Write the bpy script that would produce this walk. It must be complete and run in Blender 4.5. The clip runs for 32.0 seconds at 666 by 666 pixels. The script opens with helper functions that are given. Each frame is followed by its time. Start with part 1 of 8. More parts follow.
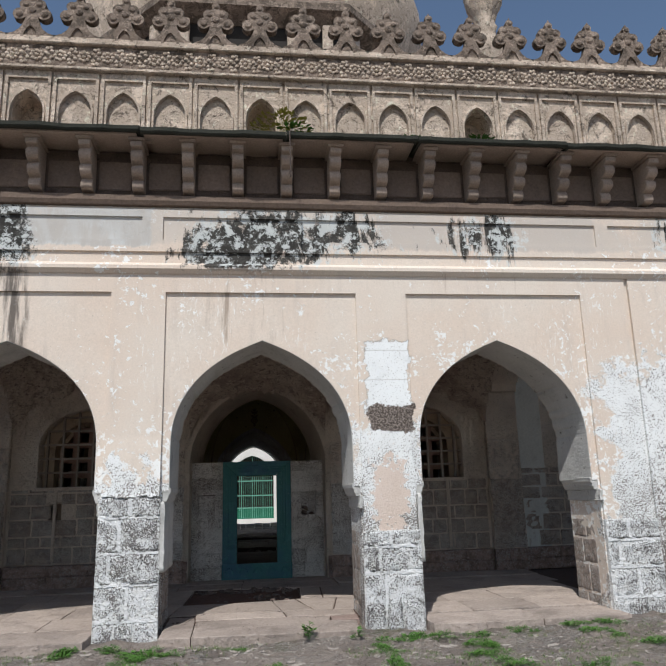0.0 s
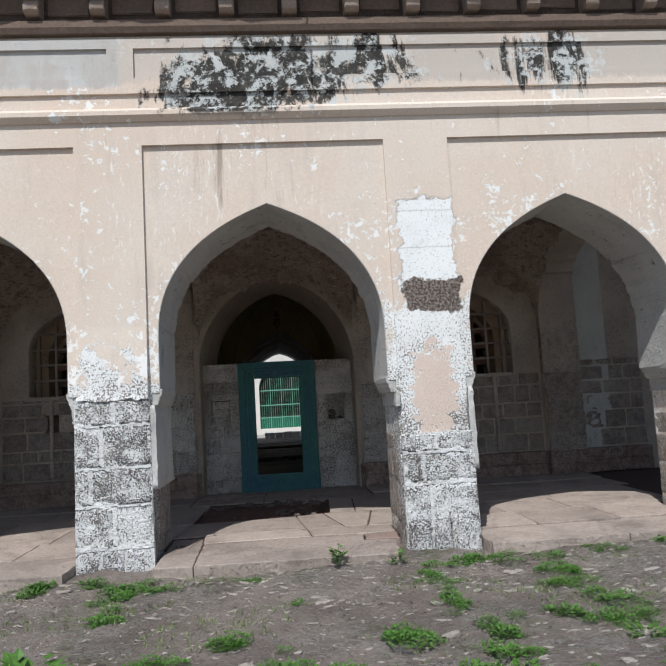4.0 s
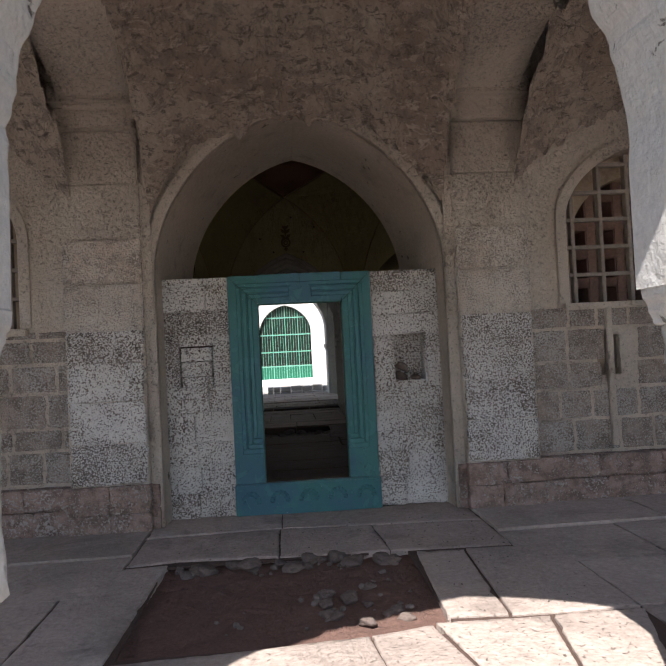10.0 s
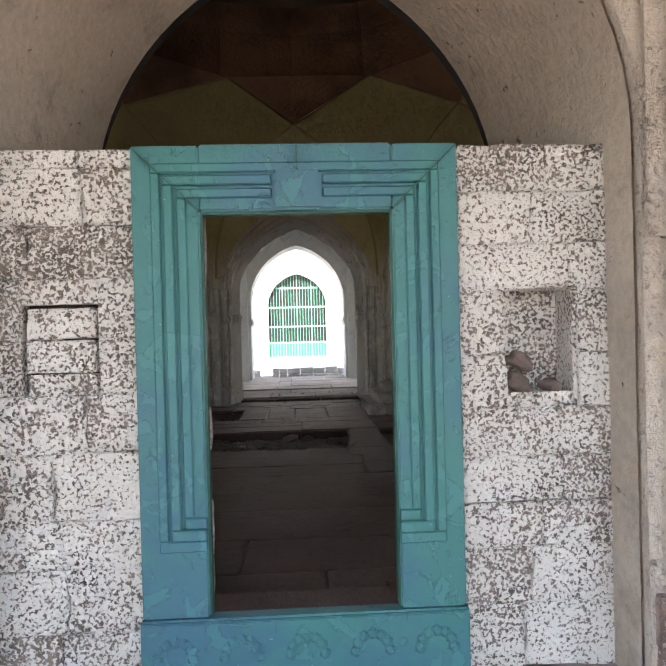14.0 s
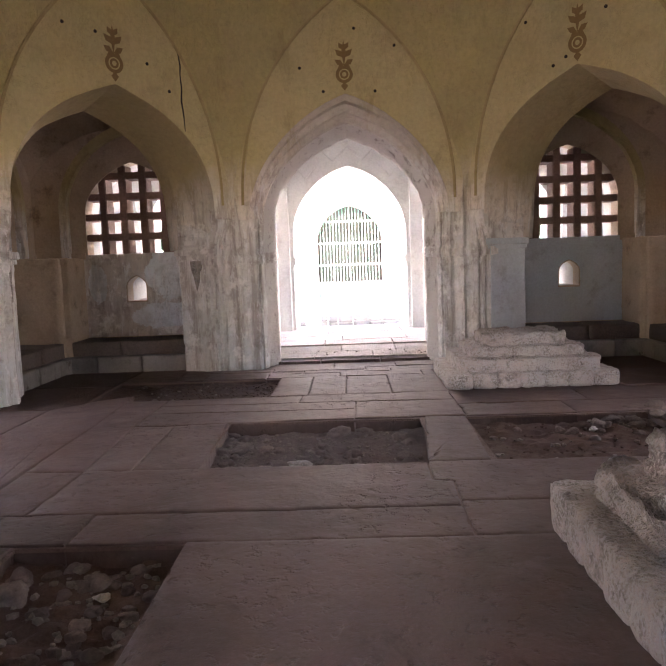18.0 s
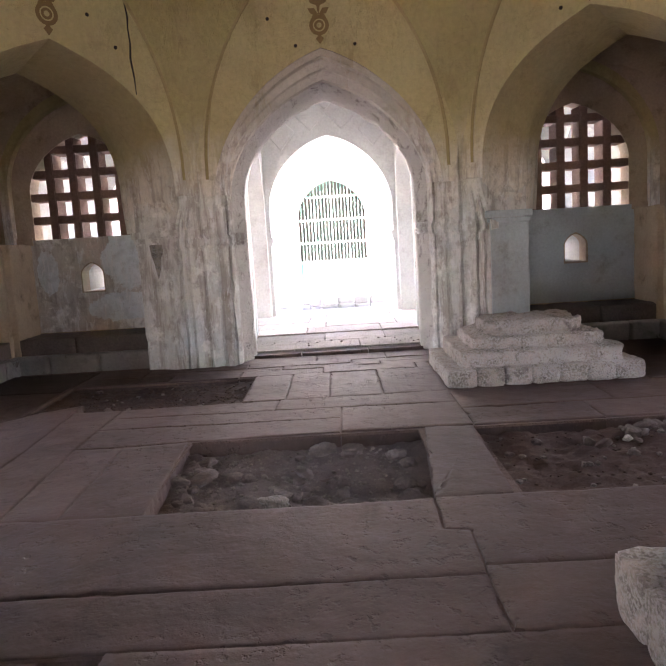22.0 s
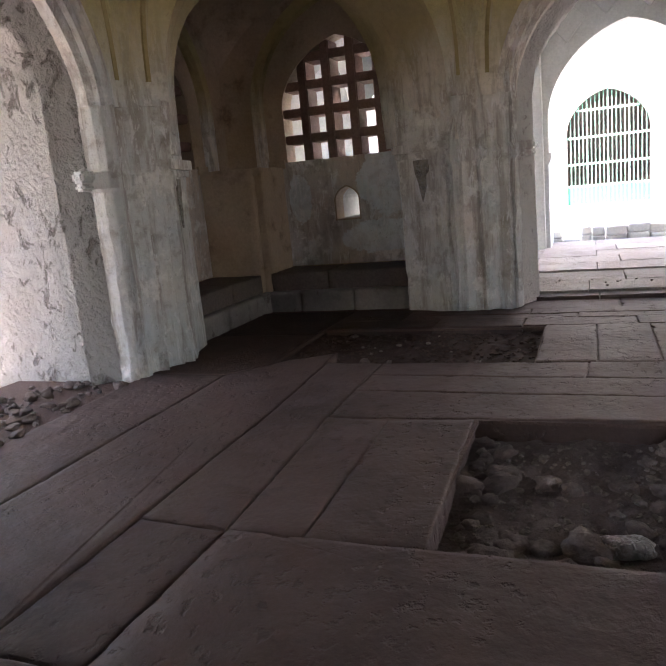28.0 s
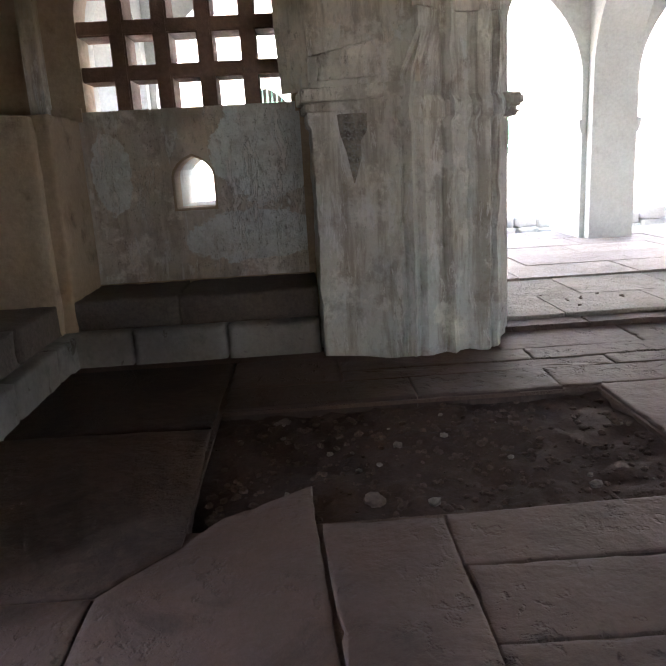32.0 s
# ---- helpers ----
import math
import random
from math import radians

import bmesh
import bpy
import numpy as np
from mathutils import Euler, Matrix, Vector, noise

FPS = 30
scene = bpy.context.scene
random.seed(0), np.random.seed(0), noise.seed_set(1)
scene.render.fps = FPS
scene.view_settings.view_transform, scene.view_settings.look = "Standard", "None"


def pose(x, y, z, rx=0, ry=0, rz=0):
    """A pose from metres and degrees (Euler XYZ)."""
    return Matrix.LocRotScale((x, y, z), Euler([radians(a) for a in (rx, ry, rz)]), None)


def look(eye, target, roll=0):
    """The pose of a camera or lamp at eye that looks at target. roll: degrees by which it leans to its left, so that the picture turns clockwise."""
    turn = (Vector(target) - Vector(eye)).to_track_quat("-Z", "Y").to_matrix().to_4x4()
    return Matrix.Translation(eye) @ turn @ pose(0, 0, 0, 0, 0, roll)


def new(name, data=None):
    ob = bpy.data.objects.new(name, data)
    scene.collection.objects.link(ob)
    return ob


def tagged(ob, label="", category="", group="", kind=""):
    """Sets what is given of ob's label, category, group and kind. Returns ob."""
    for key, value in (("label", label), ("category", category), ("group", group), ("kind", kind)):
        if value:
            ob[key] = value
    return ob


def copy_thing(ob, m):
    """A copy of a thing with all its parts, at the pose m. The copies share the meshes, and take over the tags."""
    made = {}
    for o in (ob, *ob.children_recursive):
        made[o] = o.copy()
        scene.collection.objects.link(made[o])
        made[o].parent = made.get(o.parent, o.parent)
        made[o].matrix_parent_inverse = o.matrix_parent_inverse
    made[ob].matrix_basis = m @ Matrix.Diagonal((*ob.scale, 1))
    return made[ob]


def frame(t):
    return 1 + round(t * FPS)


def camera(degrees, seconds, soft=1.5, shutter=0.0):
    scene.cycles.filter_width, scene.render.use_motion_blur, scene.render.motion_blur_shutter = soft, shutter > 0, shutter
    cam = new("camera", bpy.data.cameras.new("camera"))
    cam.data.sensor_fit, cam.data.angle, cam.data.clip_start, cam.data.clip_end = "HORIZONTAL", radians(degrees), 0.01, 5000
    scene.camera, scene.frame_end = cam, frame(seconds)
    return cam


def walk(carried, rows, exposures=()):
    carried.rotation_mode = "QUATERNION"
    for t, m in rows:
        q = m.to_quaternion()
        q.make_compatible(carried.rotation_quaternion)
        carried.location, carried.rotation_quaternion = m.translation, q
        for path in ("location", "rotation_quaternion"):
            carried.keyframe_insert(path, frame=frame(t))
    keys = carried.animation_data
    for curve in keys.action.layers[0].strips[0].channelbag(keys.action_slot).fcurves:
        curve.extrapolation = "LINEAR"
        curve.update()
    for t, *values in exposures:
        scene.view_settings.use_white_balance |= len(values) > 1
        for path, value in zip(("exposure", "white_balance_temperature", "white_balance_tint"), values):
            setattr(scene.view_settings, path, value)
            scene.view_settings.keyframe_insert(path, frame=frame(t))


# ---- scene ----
cam = camera(51.8, 32.0)
PATH = [
    (0, (-0.191, -9.722, 1.693), (0.052, -7.788, 2.144), -1.6),
    (0.5, (-0.168, -9.701, 1.673), (0.029, -7.76, 2.112), -1.3),
    (1, (-0.192, -9.697, 1.648), (0.003, -7.745, 2.041), -1.2),
    (1.5, (-0.202, -9.648, 1.632), (-0.026, -7.682, 1.955), -1.3),
    (2, (-0.076, -9.403, 1.595), (0.109, -7.43, 1.867), -1.6),
    (2.5, (-0.019, -9.097, 1.595), (0.165, -7.119, 1.831), -1.7),
    (3, (-0.023, -8.659, 1.589), (0.144, -6.676, 1.793), -1.4),
    (3.5, (0.074, -8.176, 1.556), (0.246, -6.194, 1.759), -2.8),
    (5.5, (0.064, -6.101, 1.528), (0.175, -4.11, 1.685), -2.9),
    (6, (-0.022, -5.638, 1.55), (0.038, -3.642, 1.659), -2.1),
    (6.5, (0.022, -5.162, 1.533), (0.07, -3.164, 1.617), -2.5),
    (7, (-0.017, -4.696, 1.506), (0.036, -2.698, 1.561), -2.9),
    (7.5, (-0.11, -4.172, 1.583), (-0.036, -2.174, 1.632), -3.4),
    (8, (-0.128, -3.7, 1.553), (-0.033, -1.703, 1.599), -3.8),
    (8.5, (-0.128, -3.176, 1.568), (-0.035, -1.179, 1.6), -3.4),
    (9, (-0.127, -2.689, 1.62), (-0.016, -0.693, 1.671), -2.8),
    (9.5, (-0.1, -2.17, 1.592), (0.054, -0.177, 1.644), -2.8),
    (10, (-0.229, -1.679, 1.585), (-0.077, 0.314, 1.634), -2.9),
    (10.5, (-0.223, -1.187, 1.552), (-0.107, 0.809, 1.607), -2.3),
    (11, (-0.235, -0.691, 1.501), (-0.141, 1.306, 1.555), -1.8),
    (11.5, (-0.201, -0.241, 1.485), (-0.113, 1.757, 1.522), -1.8),
    (12, (-0.199, 0.378, 1.532), (-0.168, 2.377, 1.555), -0.4),
    (12.5, (-0.146, 0.793, 1.589), (-0.069, 2.791, 1.596), -1.0),
    (13, (-0.064, 1.282, 1.633), (0.034, 3.28, 1.639), -1.5),
    (13.5, (-0.061, 1.703, 1.56), (0.038, 3.701, 1.554), -1.3),
    (15.5, (0.059, 3.567, 1.578), (0.195, 5.562, 1.544), -2.6),
    (16, (0.052, 4.043, 1.568), (-0.074, 6.039, 1.542), -1.4),
    (16.5, (-0.079, 4.508, 1.583), (-0.317, 6.493, 1.548), -1.4),
    (17, (-0.07, 4.907, 1.602), (-0.134, 6.904, 1.508), -2.4),
    (17.5, (-0.045, 5.093, 1.627), (-0.098, 7.088, 1.497), -2.0),
    (18, (-0.011, 5.113, 1.617), (-0.067, 7.103, 1.419), -2.1),
    (18.5, (-0.017, 5.184, 1.6), (-0.073, 7.169, 1.364), -2.6),
    (19, (-0.059, 5.418, 1.538), (-0.117, 7.395, 1.24), -1.8),
    (19.5, (-0.126, 5.76, 1.55), (-0.143, 7.714, 1.124), -1.3),
    (20, (-0.128, 5.817, 1.607), (-0.088, 7.768, 1.171), -1.5),
    (20.5, (-0.109, 5.794, 1.598), (-0.037, 7.746, 1.169), -1.7),
    (21, (-0.049, 5.826, 1.619), (0.069, 7.782, 1.218), -2.7),
    (21.5, (0.02, 6.066, 1.65), (0.139, 8.043, 1.368), -2.8),
    (22, (0.02, 6.249, 1.66), (0.002, 8.231, 1.393), -3.5),
    (22.5, (-0.125, 6.455, 1.634), (-0.203, 8.43, 1.333), -2.4),
    (23, (-0.218, 6.62, 1.612), (-0.284, 8.588, 1.263), -2.0),
    (23.5, (-0.274, 6.899, 1.597), (-0.336, 8.865, 1.23), -1.9),
    (24, (-0.37, 7.163, 1.57), (-0.438, 9.128, 1.2), -1.7),
    (24.5, (-0.522, 7.419, 1.587), (-0.513, 9.384, 1.213), -2.2),
    (26.5, (-0.339, 7.632, 1.587), (-0.527, 9.592, 1.235), -6.1),
    (27, (-0.38, 7.654, 1.554), (-0.747, 9.591, 1.218), -5.9),
    (27.5, (-0.417, 7.68, 1.546), (-0.956, 9.575, 1.205), -6.0),
    (28, (-0.577, 7.729, 1.512), (-1.284, 9.556, 1.107), -5.4),
    (28.5, (-0.808, 7.899, 1.539), (-1.526, 9.711, 1.088), -5.0),
    (29, (-0.954, 8.233, 1.489), (-1.54, 10.081, 0.996), -5.0),
    (29.5, (-1.131, 8.67, 1.554), (-1.524, 10.561, 1.035), -3.2),
    (30, (-1.398, 9.15, 1.521), (-1.727, 11.052, 0.998), -2.0),
    (30.5, (-1.625, 9.523, 1.537), (-1.726, 11.448, 1.002), -1.2),
    (31, (-1.892, 9.842, 1.522), (-1.89, 11.781, 1.03), -4.0),
    (31.5, (-2.4, 10.244, 1.445), (-2.349, 12.187, 0.973), -3.9),
    (32, (-2.586, 10.443, 1.459), (-2.517, 12.382, 0.971), -3.3),
]
EXPOSURES = [(0, -0.08, 6450, 8), (3, -0.05, 6400, 8), (6, 0.1, 6300, 8), (7, 0.28, 6300, 8), (8, 0.36, 6300, 8), (9, 0.72, 6450, 10), (10, 1.42, 6650, 13), (11, 2.55, 6900, 15), (12, 3.25, 6900, 14), (13.5, 3.45, 6900, 13), (15.5, 3.25, 6900, 16), (16, 3.4, 7200, 24), (16.5, 4.4, 8000, 38), (17, 5.25, 8600, 52), (18, 5.47, 7300, 32), (19, 5.68, 7000, 28), (22, 5.56, 6900, 27), (24, 5.52, 6950, 27), (26, 5.3, 6900, 23), (27, 4.88, 6850, 22), (28, 4.62, 6900, 22), (29, 5.42, 7150, 25), (31, 5.4, 6950, 21), (32, 5.12, 6750, 16)]
walk(cam, [(t, look(eye, target, roll)) for t, eye, target, roll in PATH], EXPOSURES)

# ---- world and sun ----
world = bpy.data.worlds.new("sky")
scene.world = world
world.use_nodes = True
wn = world.node_tree
bg = wn.nodes["Background"]
sky = wn.nodes.new("ShaderNodeTexSky")
sky.sky_type, sky.sun_disc = "NISHITA", False
sky.sun_elevation, sky.sun_rotation = radians(55), radians(197)
bg.inputs[1].default_value = 0.11
wn.links.new(sky.outputs[0], bg.inputs[0])
sun = new("sun", bpy.data.lights.new("sun", "SUN"))
sun.data.energy, sun.data.angle, sun.data.color = 4.2, radians(0.5), (1.0, 0.98, 0.95)
sun.matrix_world = look((0, 0, 0), (0.22, 0.66, -1.0))




# ---- materials ----
class Nodes:
    """A short way to write node materials."""

    def __init__(self, name, rough=0.9, metal=0.0, spec=0.3):
        self.m = bpy.data.materials.new(name)
        self.m.use_nodes = True
        self.t = self.m.node_tree
        self.b = self.t.nodes["Principled BSDF"]
        self.b.inputs["Roughness"].default_value = rough
        self.b.inputs["Metallic"].default_value = metal
        self.b.inputs["Specular IOR Level"].default_value = spec
        self.pos = self.t.nodes.new("ShaderNodeNewGeometry").outputs["Position"]

    def put(self, socket, v):
        if isinstance(v, (int, float)):
            socket.default_value = v
        elif isinstance(v, tuple):
            socket.default_value = (*v, 1.0) if len(v) == 3 and socket.type == "RGBA" else v
        else:
            self.t.links.new(v, socket)

    def math(self, op, a, b=0.0, clamp=False):
        n = self.t.nodes.new("ShaderNodeMath")
        n.operation, n.use_clamp = op, clamp
        self.put(n.inputs[0], a)
        self.put(n.inputs[1], b)
        return n.outputs[0]

    def noise(self, scale, detail=4.0, rough=0.6, vec=None, stretch=None, warp=0.0):
        n = self.t.nodes.new("ShaderNodeTexNoise")
        n.inputs["Scale"].default_value, n.inputs["Detail"].default_value = scale, detail
        n.inputs["Roughness"].default_value, n.inputs["Distortion"].default_value = rough, warp
        v = vec or self.pos
        if stretch:
            mp = self.t.nodes.new("ShaderNodeMapping")
            mp.inputs["Scale"].default_value = stretch
            self.t.links.new(v, mp.inputs[0])
            v = mp.outputs[0]
        self.t.links.new(v, n.inputs["Vector"])
        return n.outputs["Fac"]

    def step(self, v, lo, hi):
        n = self.t.nodes.new("ShaderNodeMapRange")
        n.interpolation_type = "SMOOTHSTEP"
        self.put(n.inputs[0], v)
        n.inputs[1].default_value, n.inputs[2].default_value = lo, hi
        return n.outputs[0]

    def mix(self, f, a, b):
        n = self.t.nodes.new("ShaderNodeMix")
        n.data_type = "RGBA"
        self.put(n.inputs[0], f)
        self.put(n.inputs[6], a)
        self.put(n.inputs[7], b)
        return n.outputs[2]

    def axis(self, i):
        n = self.t.nodes.new("ShaderNodeSeparateXYZ")
        self.t.links.new(self.pos, n.inputs[0])
        return n.outputs[i]

    def chance(self):
        return self.t.nodes.new("ShaderNodeObjectInfo").outputs["Random"]

    def shade(self, c, amount):
        """Brightness by a factor socket around 0.5."""
        n = self.t.nodes.new("ShaderNodeHueSaturation")
        self.put(n.inputs["Value"], self.math("ADD", self.math("MULTIPLY", self.math("SUBTRACT", amount, 0.5), 1.0), 1.0))
        self.put(n.inputs["Color"], c)
        return n.outputs[0]

    def zone(self, x0, x1, z0, z1, soft, wob, wobble=0.35):
        """1 inside a patch of the wall with a ragged edge."""
        w = self.math("MULTIPLY", self.math("SUBTRACT", wob, 0.5), wobble * 2)
        x, z = self.math("ADD", self.axis(0), w), self.math("ADD", self.axis(2), w)
        a = self.math("MULTIPLY", self.step(x, x0 - soft, x0 + soft), self.math("SUBTRACT", 1.0, self.step(x, x1 - soft, x1 + soft)))
        b = self.math("MULTIPLY", self.step(z, z0 - soft, z0 + soft), self.math("SUBTRACT", 1.0, self.step(z, z1 - soft, z1 + soft)))
        return self.math("MULTIPLY", a, b)

    def patch(self, cx, cz, rx, rz, ragged, amount=0.5):
        """1 inside a round blot of the wall whose outline a noise makes ragged."""
        dx = self.math("DIVIDE", self.math("SUBTRACT", self.axis(0), cx), rx)
        dz = self.math("DIVIDE", self.math("SUBTRACT", self.axis(2), cz), rz)
        d = self.math("SQRT", self.math("ADD", self.math("MULTIPLY", dx, dx), self.math("MULTIPLY", dz, dz)))
        return self.math("SUBTRACT", self.math("ADD", 1.0, self.math("MULTIPLY", self.math("SUBTRACT", ragged, 0.5), 2 * amount)), d)

    def line(self, v, at, wide):
        """1 along the contour of a noise: hair cracks."""
        return self.math("SUBTRACT", 1.0, self.step(self.math("ABSOLUTE", self.math("SUBTRACT", v, at)), 0.0, wide))

    def done(self, color, bump=None, strength=0.4, dist=0.02):
        self.put(self.b.inputs["Base Color"], color)
        if bump is not None:
            n = self.t.nodes.new("ShaderNodeBump")
            n.inputs["Strength"].default_value, n.inputs["Distance"].default_value = strength, dist
            self.put(n.inputs["Height"], bump)
            self.t.links.new(n.outputs[0], self.b.inputs["Normal"])
        return self.m


def speckled(name, dark, light, amount, scale=48.0, piece=True, contrast=0.34, soft=0.11):
    """Whitewashed rubble stone that has worn through in specks."""
    n = Nodes(name, 0.92)
    big, fine = n.noise(1.7, 3), n.noise(scale, 2.2, 0.55, warp=0.4)
    mid = n.noise(7, 4, 0.6)
    v = n.math("ADD", n.math("ADD", fine, n.math("MULTIPLY", n.math("SUBTRACT", big, 0.5), contrast)), n.math("MULTIPLY", n.math("SUBTRACT", mid, 0.5), contrast))
    if piece:
        v = n.math("ADD", v, n.math("MULTIPLY", n.math("SUBTRACT", n.chance(), 0.5), 0.08))
    m = n.step(v, 0.55 - soft / 2 - amount, 0.55 + soft / 2 - amount)
    stone = n.mix(n.step(n.noise(9, 5, 0.7), 0.35, 0.65), dark, tuple(min(1, c * 2.2) for c in dark))
    wash = n.mix(n.noise(4, 3), light, tuple(c * 0.8 for c in light))
    return n.done(n.mix(m, stone, wash), n.math("ADD", m, n.math("ADD", n.math("MULTIPLY", n.noise(22, 6, 0.7), 1.8), n.math("MULTIPLY", n.noise(6, 5, 0.65), 1.6))), 0.9, 0.022)


def plaster(name, base, alt, dirt, flake=(0.78, 0.76, 0.72), flakes=0.0, rough=0.88, bump=0.25, grime=0.5):
    n = Nodes(name, rough)
    c = n.mix(n.step(n.noise(0.8, 5, 0.6), 0.35, 0.7), base, alt)
    c = n.mix(n.math("MULTIPLY", n.step(n.noise(3.1, 6, 0.7), 0.52, 0.75), grime), c, dirt)
    c = n.shade(c, n.math("ADD", n.math("MULTIPLY", n.noise(30, 4), 0.45), 0.275))
    h = n.noise(14, 6, 0.65)
    if flakes:
        f = n.step(n.noise(6, 7, 0.72, warp=0.6), 0.62 - flakes, 0.66 - flakes)
        c = n.mix(f, c, flake)
        h = n.math("ADD", h, n.math("MULTIPLY", f, -0.5))
    return n.done(c, h, bump, 0.02)


def stone(name, base, alt, rough=0.85, scale=1.0, bump=0.4, pits=0.0):
    n = Nodes(name, rough)
    c = n.mix(n.noise(2.2 * scale, 5, 0.65), base, alt)
    c = n.shade(c, n.math("ADD", n.math("MULTIPLY", n.chance(), 0.3), 0.35))
    c = n.shade(c, n.noise(25 * scale, 5, 0.7))
    h = n.math("ADD", n.noise(9 * scale, 6, 0.7), n.math("MULTIPLY", n.noise(2.5 * scale, 3), 1.2))
    if pits:
        p = n.step(n.noise(34, 4, 0.7), 0.60, 0.68)
        worn = n.step(n.noise(0.9, 4, 0.6), 0.42, 0.62)
        h = n.math("ADD", n.math("SUBTRACT", h, n.math("MULTIPLY", p, 1.5)), n.math("MULTIPLY", n.math("MULTIPLY", n.noise(24, 5, 0.75, warp=0.3), worn), 1.6))
        c = n.mix(n.math("MULTIPLY", p, pits), c, tuple(v * 0.4 for v in base))
        c = n.mix(n.math("MULTIPLY", n.step(n.noise(1.4, 6, 0.72, warp=0.5), 0.50, 0.66), 0.5), c, tuple(v * 0.55 for v in alt))
        c = n.mix(n.math("MULTIPLY", n.step(n.noise(2.6, 6, 0.75, warp=0.4), 0.56, 0.68), 0.35), c, tuple(min(1, v * 1.35) for v in base))
    return n.done(c, h, bump, 0.025)


def facade_paint():
    n = Nodes("facade_plaster", 0.9)
    big, mid, fine = n.noise(0.55, 4), n.noise(2.4, 6, 0.68), n.noise(11, 7, 0.72, warp=0.5)
    c = n.mix(n.step(big, 0.35, 0.7), (0.66, 0.548, 0.462), (0.68, 0.60, 0.525))
    c = n.mix(n.math("MULTIPLY", n.step(mid, 0.5, 0.75), 0.35), c, (0.60, 0.525, 0.455))
    c = n.shade(c, n.math("ADD", n.math("MULTIPLY", n.noise(40, 3), 0.30), 0.35))
    c = n.mix(n.math("MULTIPLY", n.step(n.noise(2.6, 6, 0.7, stretch=(1.6, 1.0, 0.22)), 0.52, 0.72), 0.4), c, (0.50, 0.43, 0.38))
    c = n.mix(n.math("MULTIPLY", n.step(n.noise(46, 4, 0.7), 0.62, 0.70), 0.5), c, (0.40, 0.33, 0.28))
    z = n.axis(2)
    # paint that has flaked down to whitewash, in clusters, more of it low on the piers
    cluster = n.step(n.noise(0.75, 5, 0.65, warp=0.4), 0.46, 0.66)
    low = n.math("MULTIPLY", n.math("SUBTRACT", 1.0, n.step(z, 1.5, 3.9)), 0.075)
    f = n.step(n.math("ADD", n.math("ADD", n.math("MULTIPLY", fine, 0.75), n.math("MULTIPLY", mid, 0.25)), n.math("ADD", low, n.math("MULTIPLY", cluster, 0.085))), 0.612, 0.627)
    c = n.mix(f, c, (0.82, 0.81, 0.79))
    scratch = n.noise(15, 7, 0.78, stretch=(1.5, 1.0, 0.4), warp=0.6)
    f2 = n.math("MULTIPLY", n.step(scratch, 0.585, 0.60), n.step(n.noise(0.6, 5, 0.7, stretch=(1.6, 1.0, 0.6), warp=0.5), 0.50, 0.60))
    c = n.mix(n.math("MULTIPLY", f2, 0.9), c, (0.80, 0.78, 0.75))
    c = n.mix(n.math("MULTIPLY", n.step(n.noise(21, 6, 0.8, warp=0.4), 0.655, 0.68), 0.75), c, (0.22, 0.175, 0.145))
    # whitewashed strips of the piers
    wob, rag = n.noise(1.7, 7, 0.72), n.noise(2.2, 9, 0.8, warp=0.5)
    wash = n.step(n.patch(1.80, 1.2, 0.75, 1.75, rag, 1.3), 0.0, 0.03)
    wash = n.math("MAXIMUM", wash, n.step(n.patch(-1.78, 0.5, 0.9, 1.6, rag, 1.0), 0.0, 0.03))
    wash = n.math("MAXIMUM", wash, n.zone(5.1, 9.0, -0.3, 3.5, 0.05, wob, 1.1))
    wash = n.math("MAXIMUM", wash, n.zone(-9.0, -5.0, -0.3, 3.0, 0.05, wob, 1.0))
    lowfade = n.math("MULTIPLY", n.math("SUBTRACT", n.step(z, 0.0, 2.6), 0.62), 0.17)
    spk = n.step(n.math("ADD", n.math("ADD", n.noise(50, 3.0, 0.65, warp=0.4), n.math("MULTIPLY", n.math("SUBTRACT", n.noise(3.5, 4), 0.5), 0.3)), lowfade), 0.43, 0.51)
    c = n.mix(wash, c, n.mix(spk, n.mix(rag, (0.10, 0.085, 0.075), (0.22, 0.19, 0.17)), n.mix(mid, (0.86, 0.87, 0.87), (0.72, 0.72, 0.71))))
    small = n.noise(6.5, 7, 0.75)
    pale = n.step(n.patch(1.79, 1.62, 0.26, 0.55, small, 2.0), 0.0, 0.04)
    c = n.mix(n.math("MULTIPLY", pale, 0.9), c, (0.68, 0.55, 0.47))
    edge = n.noise(2.6, 7, 0.72)
    blocks = n.zone(1.50, 2.15, 2.80, 3.84, 0.012, edge, 0.26)
    course = n.line(n.math("FRACT", n.math("ADD", n.math("MULTIPLY", z, 2.3), n.math("MULTIPLY", n.math("SUBTRACT", mid, 0.5), 0.1))), 0.5, 0.025)
    pale_block = n.mix(n.step(n.noise(38, 4, 0.7), 0.56, 0.66), n.mix(mid, (0.86, 0.87, 0.87), (0.74, 0.75, 0.75)), (0.38, 0.36, 0.345))
    c = n.mix(blocks, c, n.mix(n.math("MULTIPLY", course, 0.5), pale_block, (0.36, 0.33, 0.31)))
    rim = n.line(blocks, 0.5, 0.4)
    c = n.mix(n.math("MULTIPLY", rim, 0.7), c, (0.20, 0.165, 0.14))
    bare = n.zone(1.52, 2.17, 2.50, 2.88, 0.012, edge, 0.22)
    c = n.mix(bare, c, n.mix(n.step(n.noise(34, 4, 0.7), 0.42, 0.62), (0.07, 0.055, 0.047), (0.27, 0.225, 0.20)))
    # rain stains under the eave
    run = n.noise(2.0, 6, 0.72, stretch=(1.6, 1.0, 0.5), warp=0.6)
    blot = n.noise(4.2, 9, 0.8, warp=0.25)
    streak = n.noise(3.2, 6, 0.7, stretch=(2.2, 1.0, 0.14), warp=0.3)
